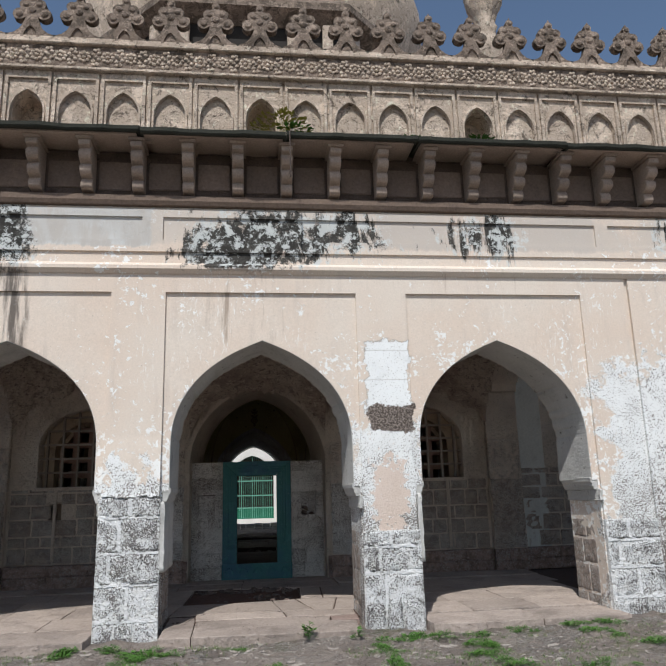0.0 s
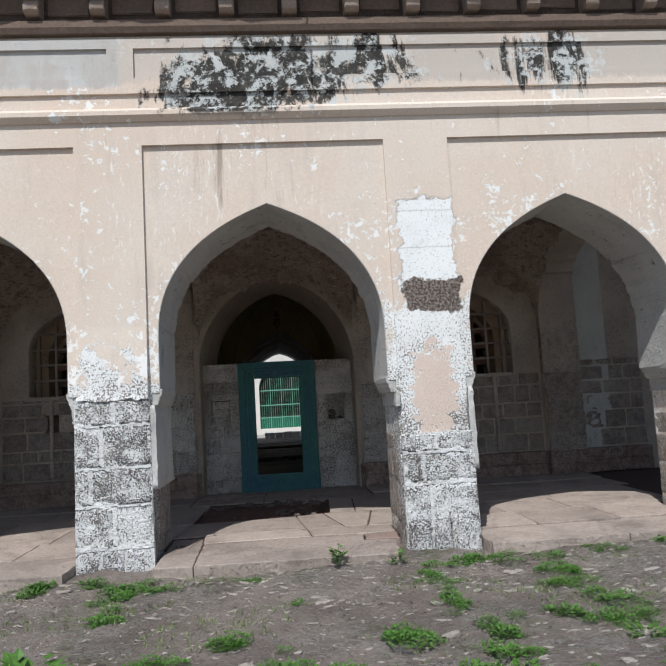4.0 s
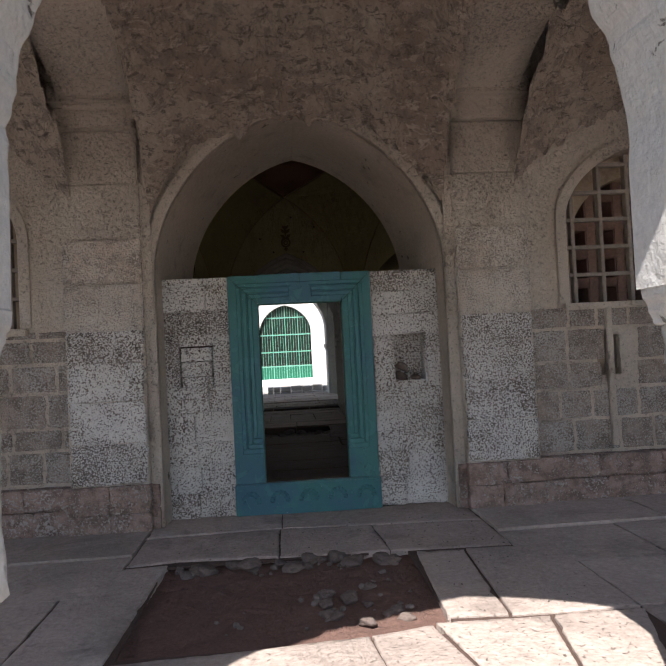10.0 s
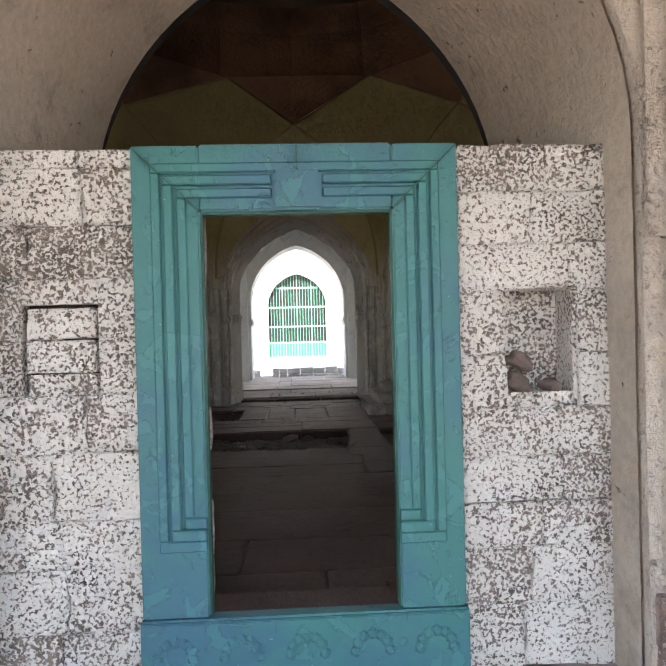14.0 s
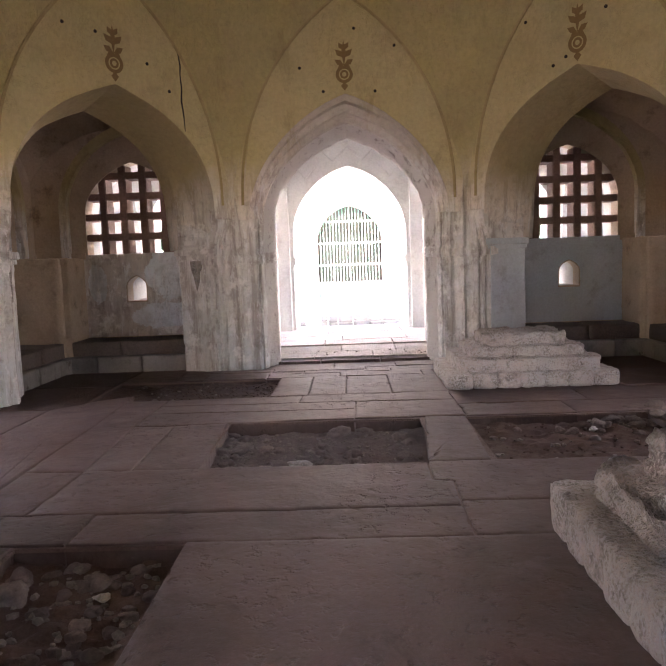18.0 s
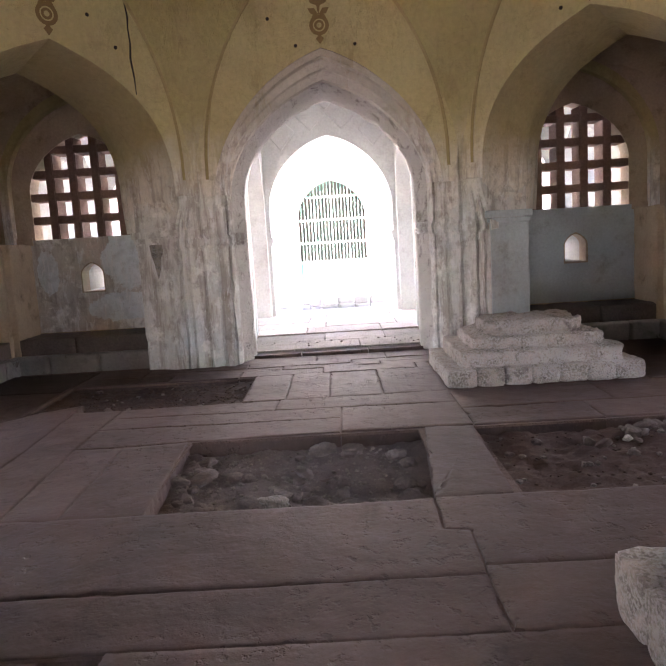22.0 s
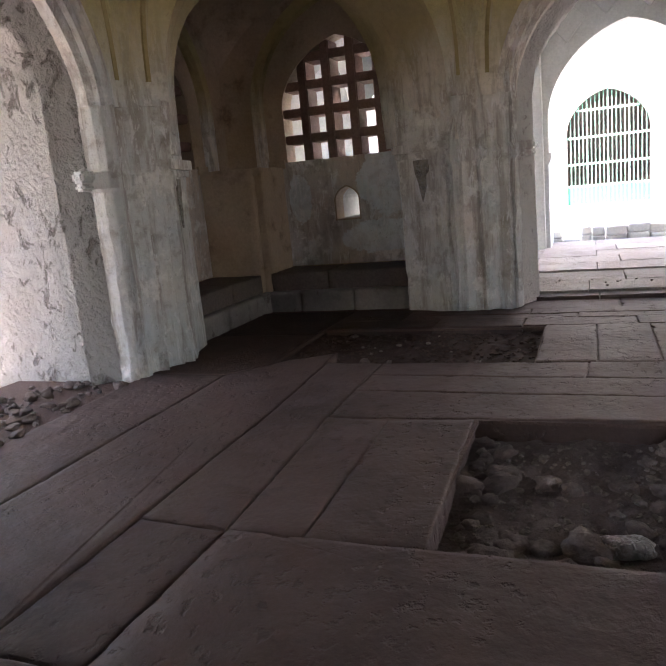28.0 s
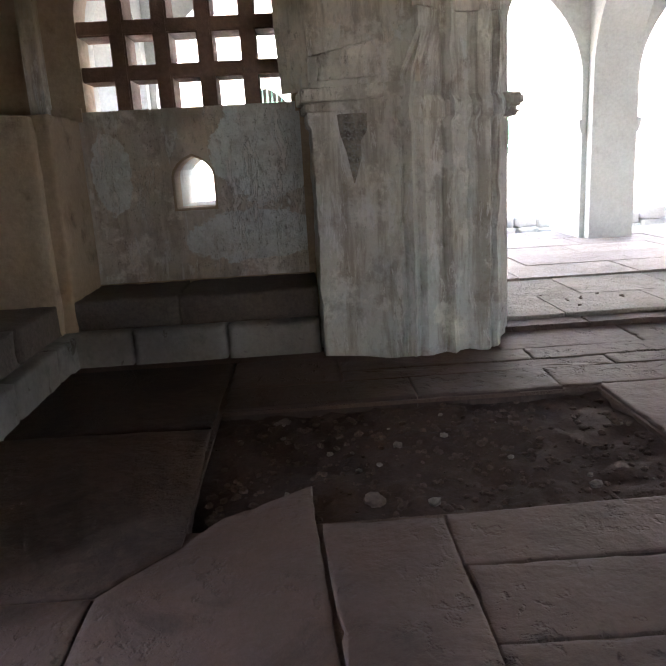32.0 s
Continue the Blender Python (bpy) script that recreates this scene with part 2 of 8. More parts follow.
    both = n.math("ADD", n.math("MULTIPLY", run, 0.45), n.math("MULTIPLY", blot, 0.55))
    black, white = None, None
    for cx, cz, rx, rz, vein in ((0.4, 5.52, 1.75, 0.6, both), (-0.3, 5.25, 0.95, 0.6, both), (3.5, 5.55, 0.7, 0.5, streak), (-3.72, 5.45, 0.5, 0.7, both), (6.9, 5.6, 0.8, 0.6, streak)):
        inside = n.step(n.patch(cx, cz, rx, rz, run, 1.2), 0.0, 0.7)
        b = n.math("MULTIPLY", n.step(n.math("ADD", vein, n.math("MULTIPLY", inside, 0.17)), 0.56, 0.67), n.step(inside, 0.0, 0.15))
        w = n.math("MULTIPLY", n.step(inside, 0.02, 0.2), n.step(n.noise(4.5, 9, 0.8, warp=0.2), 0.50, 0.55))
        black = b if black is None else n.math("MAXIMUM", black, b)
        white = w if white is None else n.math("MAXIMUM", white, w)
    for cx, cz, rx, rz in ((-0.3, 5.25, 1.0, 0.55), (-3.72, 5.45, 0.42, 0.62)):
        core = n.step(n.math("ADD", blot, n.math("MULTIPLY", n.patch(cx, cz, rx, rz, run, 0.9), 0.5)), 0.50, 0.60)
        black = n.math("MAXIMUM", black, n.math("MULTIPLY", core, n.step(n.patch(cx, cz, rx, rz, run, 0.9), -0.05, 0.1)))
    upper = n.step(z, 4.86, 4.93)
    bleach = n.math("MULTIPLY", n.zone(-3.5, -1.62, 5.26, 5.84, 0.02, run, 0.10), n.step(blot, 0.30, 0.42))
    c = n.mix(n.math("MULTIPLY", bleach, 0.85), c, n.mix(n.step(run, 0.4, 0.6), (0.55, 0.57, 0.575), (0.46, 0.44, 0.42)))
    dull = n.math("MAXIMUM", n.zone(1.75, 5.26, 5.26, 5.84, 0.02, run, 0.10), n.zone(-9.0, -4.2, 5.26, 5.84, 0.02, run, 0.10))
    c = n.mix(n.math("MULTIPLY", dull, 0.55), c, (0.52, 0.45, 0.40))
    # grey weathering of the sunk panels under the eave
    band = n.math("MULTIPLY", n.step(n.math("ADD", z, n.math("MULTIPLY", n.math("SUBTRACT", run, 0.5), 0.25)), 5.26, 5.32), n.step(big, 0.38, 0.5))
    c = n.mix(n.math("MULTIPLY", band, 0.5), c, (0.45, 0.42, 0.39))
    c = n.mix(n.math("MULTIPLY", n.math("MULTIPLY", black, upper), 0.97), c, n.mix(n.step(blot, 0.45, 0.70), (0.014, 0.014, 0.013), (0.075, 0.072, 0.066)))
    c = n.mix(n.math("MULTIPLY", n.math("MULTIPLY", white, upper), 0.85), c, n.mix(mid, (0.50, 0.51, 0.50), (0.66, 0.69, 0.69)))
    drip = n.math("MULTIPLY", n.zone(-0.75, 0.35, 3.9, 4.95, 0.1, run, 0.3), n.step(n.noise(7, 5, 0.7, stretch=(1.0, 1.0, 0.10)), 0.52, 0.7))
    c = n.mix(n.math("MULTIPLY", drip, 0.6), c, (0.20, 0.14, 0.10))
    drip = n.math("MULTIPLY", n.zone(-3.78, -3.3, 3.6, 4.95, 0.05, run, 0.12), n.step(n.noise(7, 5, 0.7, stretch=(1.0, 1.0, 0.10)), 0.4, 0.6))
    c = n.mix(n.math("MULTIPLY", drip, 0.85), c, (0.06, 0.05, 0.045))
    drip = n.math("MULTIPLY", n.zone(-9.0, 9.0, 4.55, 5.0, 0.05, run, 0.2), n.step(streak, 0.58, 0.72))
    c = n.mix(n.math("MULTIPLY", drip, 0.55), c, (0.34, 0.24, 0.18))
    h = n.math("ADD", n.math("MULTIPLY", fine, 0.6), n.math("SUBTRACT", n.math("MULTIPLY", wash, n.math("MULTIPLY", spk, 0.9)), n.math("ADD", n.math("MULTIPLY", f, 0.6), n.math("MULTIPLY", n.math("MAXIMUM", blocks, bare), 1.2))))
    return n.done(c, h, 0.45, 0.018)


def carved_stone(name="weathered_parapet", base=(0.58, 0.48, 0.395), alt=(0.45, 0.355, 0.28), soot=0.9):
    n = Nodes(name, 0.92)
    c = n.mix(n.noise(1.1, 5, 0.65), base, alt)
    w = n.step(n.noise(2.4, 7, 0.75, warp=0.5), 0.52, 0.58)
    c = n.mix(n.math("MULTIPLY", w, 0.75), c, tuple(min(1, v * 1.35) for v in base))
    d = n.step(n.noise(3.6, 8, 0.8, warp=0.9), 0.60 - 0.1 * soot, 0.68 - 0.1 * soot)
    c = n.mix(n.math("MULTIPLY", d, 0.85), c, (0.09, 0.07, 0.055))
    c = n.mix(n.math("MULTIPLY", n.step(n.noise(17, 5, 0.7), 0.56, 0.64), 0.5), c, (0.20, 0.155, 0.12))
    c = n.mix(n.math("MULTIPLY", n.step(n.noise(9, 8, 0.8, warp=0.5), 0.57, 0.62), 0.8), c, (0.11, 0.088, 0.072))
    c = n.mix(n.math("MULTIPLY", n.step(n.noise(7, 8, 0.8, warp=0.6), 0.58, 0.61), 0.75), c, tuple(min(0.75, v * 1.5) for v in base))
    return n.done(c, n.math("ADD", n.noise(20, 6, 0.7), n.math("MULTIPLY", n.noise(7, 7, 0.75), 1.3)), 1.0, 0.035)


FACADE = facade_paint()
PARAPET = carved_stone(soot=0.55)
MERLON = carved_stone("sooty_carved_stone", (0.30, 0.235, 0.19), (0.16, 0.12, 0.095), 1.2)
WASHED = speckled("whitewashed_block", (0.115, 0.105, 0.10), (0.87, 0.87, 0.87), 0.085, scale=62.0, soft=0.16)
PORCH_STONE = speckled("speckled_porch_stone", (0.145, 0.118, 0.10), (0.87, 0.83, 0.785), 0.095, scale=64.0, contrast=0.22, soft=0.13)
PORCH_MID = speckled("worn_speckled_plaster", (0.34, 0.28, 0.235), (0.80, 0.72, 0.635), 0.06, scale=60.0, contrast=0.3, soft=0.24)
PLINTH_SPECK = speckled("speckled_plinth_stone", (0.20, 0.142, 0.12), (0.55, 0.48, 0.435), -0.04, scale=48.0, soft=0.11)
PIER_SIDE = speckled("bare_pier_stone", (0.19, 0.155, 0.135), (0.62, 0.60, 0.57), -0.02, scale=46.0, soft=0.2)
LIME = speckled("lime_pointing", (0.42, 0.41, 0.40), (0.88, 0.88, 0.88), 0.2, scale=40.0, piece=False, soft=0.15)
MORTAR = speckled("white_lime_mortar", (0.14, 0.125, 0.115), (0.85, 0.85, 0.84), 0.14, scale=50.0, piece=False, soft=0.1)


def porch_plaster():
    n = Nodes("porch_plaster", 0.93)
    big, mid = n.noise(1.0, 5, 0.62), n.noise(4.5, 6, 0.7)
    lump = n.noise(19, 6, 0.72, warp=0.5)
    c = n.mix(n.step(big, 0.38, 0.64), (0.80, 0.70, 0.60), (0.67, 0.58, 0.495))
    c = n.mix(n.math("MULTIPLY", n.step(mid, 0.5, 0.7), 0.5), c, (0.73, 0.66, 0.58))
    pit = n.step(n.math("ADD", n.noise(34, 4, 0.68, warp=0.4), n.math("MULTIPLY", n.math("SUBTRACT", big, 0.5), 0.3)), 0.56, 0.66)
    c = n.mix(n.math("MULTIPLY", pit, 0.45), c, (0.20, 0.155, 0.125))
    c = n.shade(c, n.math("ADD", n.math("MULTIPLY", n.noise(60, 3), 0.4), 0.3))
    h = n.math("SUBTRACT", n.math("ADD", n.math("MULTIPLY", lump, 1.6), n.math("MULTIPLY", mid, 1.6)), n.math("MULTIPLY", pit, 0.7))
    return n.done(c, h, 1.0, 0.05)


def crumbling_vault():
    """Bare brown rubble of the porch vault, its plaster fallen in flakes."""
    n = Nodes("crumbling_vault_rubble", 0.95)
    big, mid = n.noise(0.9, 5, 0.65, warp=0.4), n.noise(5, 7, 0.75, warp=0.6)
    c = n.mix(n.step(big, 0.40, 0.60), (0.66, 0.565, 0.475), (0.47, 0.375, 0.315))
    # dark and pale flecks put the shading of the relief into the colour
    c = n.mix(n.math("MULTIPLY", n.step(mid, 0.49, 0.60), 0.7), c, (0.36, 0.29, 0.245))
    c = n.mix(n.math("MULTIPLY", n.step(n.noise(6.5, 8, 0.78, stretch=(0.7, 1.3, 1.6), warp=0.6), 0.54, 0.59), 0.8), c, (0.74, 0.65, 0.56))
    c = n.mix(n.math("MULTIPLY", n.step(n.noise(11, 7, 0.78, stretch=(0.7, 1.3, 1.6), warp=0.7), 0.53, 0.60), 0.75), c, (0.19, 0.155, 0.13))
    h = n.math("ADD", n.math("MULTIPLY", mid, 1.7), n.math("MULTIPLY", n.noise(15, 6, 0.75, warp=0.5), 1.1))
    return n.done(c, h, 1.0, 0.07)


VAULT_RUBBLE = crumbling_vault()
PORCH_PLASTER = porch_plaster()
INTRADOS = plaster("grey_lime_plaster", (0.53, 0.52, 0.50), (0.43, 0.42, 0.405), (0.27, 0.26, 0.25), flake=(0.20, 0.185, 0.165), flakes=0.005, bump=1.0)
TAN = plaster("tan_passage_plaster", (0.76, 0.665, 0.565), (0.64, 0.555, 0.465), (0.36, 0.29, 0.24), flake=(0.27, 0.21, 0.165), flakes=-0.01, bump=1.0, grime=0.6)
BAY_STONE = speckled("speckled_bay_stone", (0.22, 0.178, 0.15), (0.66, 0.61, 0.56), 0.02, scale=58.0, soft=0.2)
PLINTH = stone("brown_plinth_stone", (0.30, 0.22, 0.19), (0.20, 0.15, 0.13))


def worn_slab():
    """Brown floor stone: smooth where feet have gone, chisel-pocked and dusty elsewhere."""
    n = Nodes("worn_floor_slab", 0.75, 0.0, 0.27)
    big, mid = n.noise(0.7, 4, 0.6, warp=0.4), n.noise(3.3, 6, 0.7, warp=0.3)
    c = n.mix(n.step(big, 0.36, 0.66), (0.102, 0.067, 0.057), (0.070, 0.045, 0.038))
    c = n.mix(n.math("MULTIPLY", n.step(mid, 0.50, 0.70), 0.55), c, (0.116, 0.079, 0.068))
    c = n.mix(n.math("MULTIPLY", n.step(n.noise(1.7, 7, 0.75, warp=0.8), 0.54, 0.66), 0.5), c, (0.043, 0.028, 0.024))
    c = n.shade(c, n.math("ADD", n.math("MULTIPLY", n.chance(), 0.34), 0.33))
    c = n.shade(c, n.math("ADD", n.math("MULTIPLY", n.noise(46, 4, 0.75), 0.45), 0.275))
    rough_part = n.step(n.noise(0.85, 5, 0.65, warp=0.5), 0.44, 0.58)
    pock = n.math("MULTIPLY", n.step(n.noise(15, 3.5, 0.6, stretch=(1.0, 0.8, 1.0), warp=0.1), 0.56, 0.66), n.math("ADD", n.math("MULTIPLY", rough_part, 0.85), 0.15))
    dent = n.math("MULTIPLY", n.step(n.noise(6.5, 6, 0.7, stretch=(1.0, 1.5, 1.0), warp=0.15), 0.60, 0.70), n.math("ADD", n.math("MULTIPLY", rough_part, 0.7), 0.3))
    c = n.mix(n.math("MULTIPLY", pock, 0.3), c, (0.036, 0.024, 0.021))
    c = n.mix(n.math("MULTIPLY", dent, 0.25), c, (0.040, 0.027, 0.023))
    scuff = n.step(n.noise(9.0, 7, 0.78, stretch=(0.5, 1.6, 1.0), warp=0.4), 0.63, 0.70)
    c = n.mix(n.math("MULTIPLY", scuff, 0.4), c, (0.14, 0.105, 0.09))
    n.put(n.b.inputs["Roughness"], n.math("ADD", 0.60, n.math("MULTIPLY", n.noise(5, 5, 0.7), 0.34)))
    h = n.math("ADD", n.math("MULTIPLY", n.noise(2.4, 4), 1.4), n.math("ADD", n.math("MULTIPLY", n.noise(34, 4, 0.7), 0.16), n.math("MULTIPLY", mid, 0.8)))
    h = n.math("SUBTRACT", h, n.math("ADD", n.math("MULTIPLY", pock, 0.5), n.math("MULTIPLY", dent, 0.5)))
    return n.done(c, h, 0.85, 0.025)


SLAB = worn_slab()
PASSAGE = stone("broken_passage_paving", (0.40, 0.36, 0.325), (0.27, 0.235, 0.21), 0.93, 2.0, 1.0, 0.6)
PORCH_DARK = stone("brown_porch_slab", (0.46, 0.375, 0.325), (0.30, 0.235, 0.205), 0.9, 1.0, 1.0, 0.9)
PORCH_SLAB = stone("pale_floor_slab", (0.44, 0.365, 0.32), (0.325, 0.268, 0.232), 0.8, 1.0, 0.8, 0.4)
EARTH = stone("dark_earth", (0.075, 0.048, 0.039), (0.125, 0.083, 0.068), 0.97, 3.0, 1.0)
DUST = stone("grey_brown_dust", (0.145, 0.113, 0.10), (0.09, 0.068, 0.059), 0.97, 4.0, 1.0)
GRAVEL = stone("pale_gravel", (0.21, 0.175, 0.155), (0.13, 0.105, 0.092), 0.93, 3.0, 0.8)
DARK_SOIL = stone("dark_red_soil", (0.046, 0.027, 0.021), (0.080, 0.048, 0.038), 0.97, 2.0, 0.6)
DARK_SLAB = stone("dark_brown_slab", (0.082, 0.051, 0.041), (0.054, 0.033, 0.027), 0.9, 1.0, 0.8, 0.4)
RED_EARTH = stone("reddish_earth", (0.17, 0.098, 0.078), (0.12, 0.072, 0.058), 0.97, 2.0, 1.0)
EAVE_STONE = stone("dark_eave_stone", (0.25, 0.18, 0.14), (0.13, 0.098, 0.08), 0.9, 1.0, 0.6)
# darker than the eave stone, for the wall behind the brackets
DARK_BAND = stone("dark_band_stone", (0.15, 0.108, 0.085), (0.075, 0.055, 0.045), 0.93, 1.5, 0.9, 0.5)
BRACKET_STONE = stone("weathered_bracket_stone", (0.40, 0.315, 0.26), (0.24, 0.185, 0.15), 0.92, 1.5, 0.8)
EAVE_TOP = stone("mossy_eave_edge", (0.045, 0.043, 0.036), (0.022, 0.026, 0.019), 0.95, 2.0, 0.7)
RUBBLE = stone("rubble_stone", (0.18, 0.140, 0.122), (0.11, 0.083, 0.072), 0.92, 2.0, 1.0)
GRAVE = speckled("lime_washed_cenotaph", (0.25, 0.215, 0.19), (0.56, 0.52, 0.475), 0.05, scale=52.0, contrast=0.4, soft=0.26)
BROWN_VAULT = plaster("brown_rough_vault", (0.32, 0.19, 0.12), (0.15, 0.09, 0.06), (0.09, 0.06, 0.05), bump=0.9)


def limewash(name, yellow=None, alt=None, z0=2.25, z1=3.2, tone=1.42, warm=(0.56, 0.52, 0.47), cool=(0.44, 0.455, 0.45), spots=0.5, newer=()):
    """Grey limewash, streaked and blotched; higher up it gives way to ochre where that is asked for."""
    n = Nodes(name, 0.87)
    run = n.noise(3.0, 6, 0.68, stretch=(2.5, 2.5, 0.28), warp=0.15)
    mid, blot = n.noise(2.6, 6, 0.68, warp=0.1), n.noise(5.0, 6, 0.7, warp=0.1)
    c = n.mix(n.step(n.noise(0.9, 5, 0.65), 0.4, 0.6), tuple(v * tone for v in warm), tuple(v * tone for v in cool))
    c = n.mix(n.math("MULTIPLY", n.step(run, 0.46, 0.62), 0.75), c, tuple(v * tone for v in (0.26, 0.23, 0.205)))
    c = n.mix(n.math("MULTIPLY", n.step(mid, 0.53, 0.62), 0.7), c, tuple(v * tone for v in (0.62, 0.61, 0.585)))
    c = n.mix(n.math("MULTIPLY", n.step(blot, 0.52, 0.66), spots), c, tuple(v * tone for v in (0.18, 0.148, 0.125)))
    rag = n.noise(4.5, 7, 0.72, warp=0.3)
    for cx, cz, rx, rz in newer:
        inside = n.step(n.patch(cx, cz, rx, rz, rag, 0.55), 0.0, 0.05)
        c = n.mix(n.math("MULTIPLY", inside, 0.95), c, n.mix(n.step(blot, 0.45, 0.62), (0.78, 0.83, 0.85), (0.66, 0.70, 0.71)))
    flake = n.step(n.noise(6.0, 8, 0.76, stretch=(1.7, 1.7, 0.42), warp=0.5), 0.55, 0.59)
    c = n.mix(n.math("MULTIPLY", flake, 0.7), c, tuple(min(0.8, v * tone) for v in (0.60, 0.60, 0.58)))
    mott = n.noise(13, 7, 0.76, stretch=(1.2, 1.2, 0.7), warp=0.25)
    c = n.mix(n.math("MULTIPLY", n.step(mott, 0.50, 0.64), 0.32), c, tuple(v * tone for v in (0.27, 0.24, 0.215)))
    pock = n.step(n.noise(24, 6, 0.78, stretch=(1.2, 1.2, 0.8), warp=0.4), 0.60, 0.66)
    c = n.mix(n.math("MULTIPLY", pock, 0.35), c, (0.15, 0.125, 0.105))
    c = n.shade(c, n.math("ADD", n.math("MULTIPLY", n.noise(40, 4, 0.7), 0.3), 0.35))
    h = n.math("ADD", n.noise(12, 7, 0.7), n.math("MULTIPLY", n.math("SUBTRACT", mid, blot), 1.2))
    h = n.math("SUBTRACT", n.math("ADD", h, n.math("MULTIPLY", flake, 0.5)), n.math("MULTIPLY", pock, 0.9))
    if yellow:
        up = n.step(n.math("ADD", n.axis(2), n.math("MULTIPLY", n.math("SUBTRACT", n.noise(1.3, 5, 0.65), 0.5), 0.9)), z0, z1)
        o = n.mix(n.step(n.noise(0.8, 5, 0.6), 0.35, 0.7), yellow, alt)
        o = n.mix(n.math("MULTIPLY", n.step(n.noise(2.3, 6, 0.7), 0.5, 0.72), 0.4), o, (0.38, 0.30, 0.18))
        o = n.mix(n.math("MULTIPLY", n.step(n.noise(1.5, 7, 0.75, stretch=(1.3, 1.3, 0.6), warp=0.7), 0.55, 0.66), 0.4), o, (0.30, 0.235, 0.12))
        o = n.mix(n.math("MULTIPLY", n.step(n.noise(22, 6, 0.78), 0.64, 0.70), 0.3), o, (0.19, 0.14, 0.08))
        o = n.mix(n.math("MULTIPLY", n.line(n.noise(1.1, 7, 0.7, warp=0.6), 0.5, 0.006), 0.25), o, (0.16, 0.12, 0.07))
        o = n.shade(o, n.math("ADD", n.math("MULTIPLY", n.noise(18, 4), 0.4), 0.3))
        c = n.mix(up, c, o)
    return n.done(c, h, 0.55 if yellow else 0.8, 0.022)


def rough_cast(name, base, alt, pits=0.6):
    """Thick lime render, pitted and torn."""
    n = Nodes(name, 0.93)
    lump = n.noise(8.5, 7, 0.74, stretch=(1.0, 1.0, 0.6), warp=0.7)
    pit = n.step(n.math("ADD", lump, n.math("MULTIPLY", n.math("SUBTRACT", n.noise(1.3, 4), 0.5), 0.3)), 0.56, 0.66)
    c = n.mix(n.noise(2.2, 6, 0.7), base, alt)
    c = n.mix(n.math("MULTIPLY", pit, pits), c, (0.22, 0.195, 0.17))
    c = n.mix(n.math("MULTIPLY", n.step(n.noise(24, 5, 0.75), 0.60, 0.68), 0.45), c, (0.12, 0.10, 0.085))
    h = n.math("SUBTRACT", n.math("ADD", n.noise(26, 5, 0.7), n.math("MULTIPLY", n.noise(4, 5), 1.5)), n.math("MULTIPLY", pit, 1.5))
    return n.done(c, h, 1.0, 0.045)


VAULT = limewash("ochre_vault_plaster", (0.46, 0.405, 0.195), (0.40, 0.35, 0.175), 2.1, 3.3, warm=(0.50, 0.485, 0.455))
TYMPANUM = limewash("yellow_vault_panel", (0.53, 0.475, 0.25), (0.475, 0.425, 0.225), 2.2, 3.1)
HALL = limewash("stained_limewash", tone=1.5, spots=0.5, warm=(0.50, 0.485, 0.455))
ARCH_WASH = limewash("arch_limewash", (0.52, 0.495, 0.44), (0.46, 0.43, 0.375), 2.6, 3.4)
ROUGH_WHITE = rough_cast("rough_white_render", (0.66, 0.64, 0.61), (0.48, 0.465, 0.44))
# same white render, colour lowered where side daylight made it too bright
ROUGH_WHITE_DIM = rough_cast("rough_white_render_dim", (0.46, 0.455, 0.43), (0.32, 0.31, 0.29), 0.85)
ALCOVE = plaster("brown_alcove_plaster", (0.50, 0.395, 0.295), (0.39, 0.30, 0.22), (0.17, 0.12, 0.088), flake=(0.19, 0.145, 0.105), flakes=0.0, bump=0.6, grime=0.8)
DADO = limewash("grey_dado_wash", tone=1.55, warm=(0.42, 0.36, 0.315), cool=(0.40, 0.375, 0.35), spots=0.45)
PENDANT = speckled("worn_pendant_wash", (0.19, 0.17, 0.15), (0.46, 0.45, 0.43), -0.01, scale=40.0, piece=False, soft=0.2)
BENCH_TOP = stone("dark_bench_stone", (0.15, 0.122, 0.108), (0.095, 0.076, 0.067), 0.85, 1.5, 0.8)
BENCH_FACE = plaster("grey_bench_wash", (0.27, 0.255, 0.24), (0.17, 0.155, 0.143), (0.10, 0.11, 0.095), flake=(0.13, 0.11, 0.10), flakes=0.02, bump=0.7, grime=0.8)
DADO_PATCHED = limewash("patched_dado_wash", tone=1.6, warm=(0.42, 0.36, 0.315), cool=(0.40, 0.375, 0.35), spots=0.45, newer=((-4.02, 1.46, 0.15, 0.30), (-2.82, 1.58, 0.42, 0.44), (-3.0, 0.92, 0.55, 0.20)))
SOFFIT = limewash("brown_arch_soffit", (0.48, 0.40, 0.22), (0.42, 0.345, 0.19), 2.1, 3.0)
BLUE = plaster("blue_grey_wash", (0.52, 0.58, 0.60), (0.46, 0.50, 0.51), (0.30, 0.29, 0.28), bump=0.3, grime=0.6)
RIB = plaster("rib_plaster", (0.42, 0.345, 0.18), (0.33, 0.265, 0.135), (0.17, 0.13, 0.07), bump=0.4)
MOTIF = plaster("faded_brown_paint", (0.22, 0.15, 0.07), (0.26, 0.18, 0.08), (0.18, 0.13, 0.07), bump=0.1)
LATTICE = stone("grey_lattice_stone", (0.33, 0.285, 0.25), (0.23, 0.195, 0.17), 0.9)
RED_LATTICE = stone("reddish_lattice_stone", (0.30, 0.19, 0.155), (0.22, 0.14, 0.12), 0.85)
PALE = plaster("pale_arcade_plaster", (0.56, 0.565, 0.535), (0.48, 0.48, 0.455), (0.34, 0.325, 0.30), bump=0.3)
WHITE_WALL = plaster("white_courtyard_wall", (0.70, 0.68, 0.645), (0.65, 0.625, 0.585), (0.5, 0.46, 0.42))
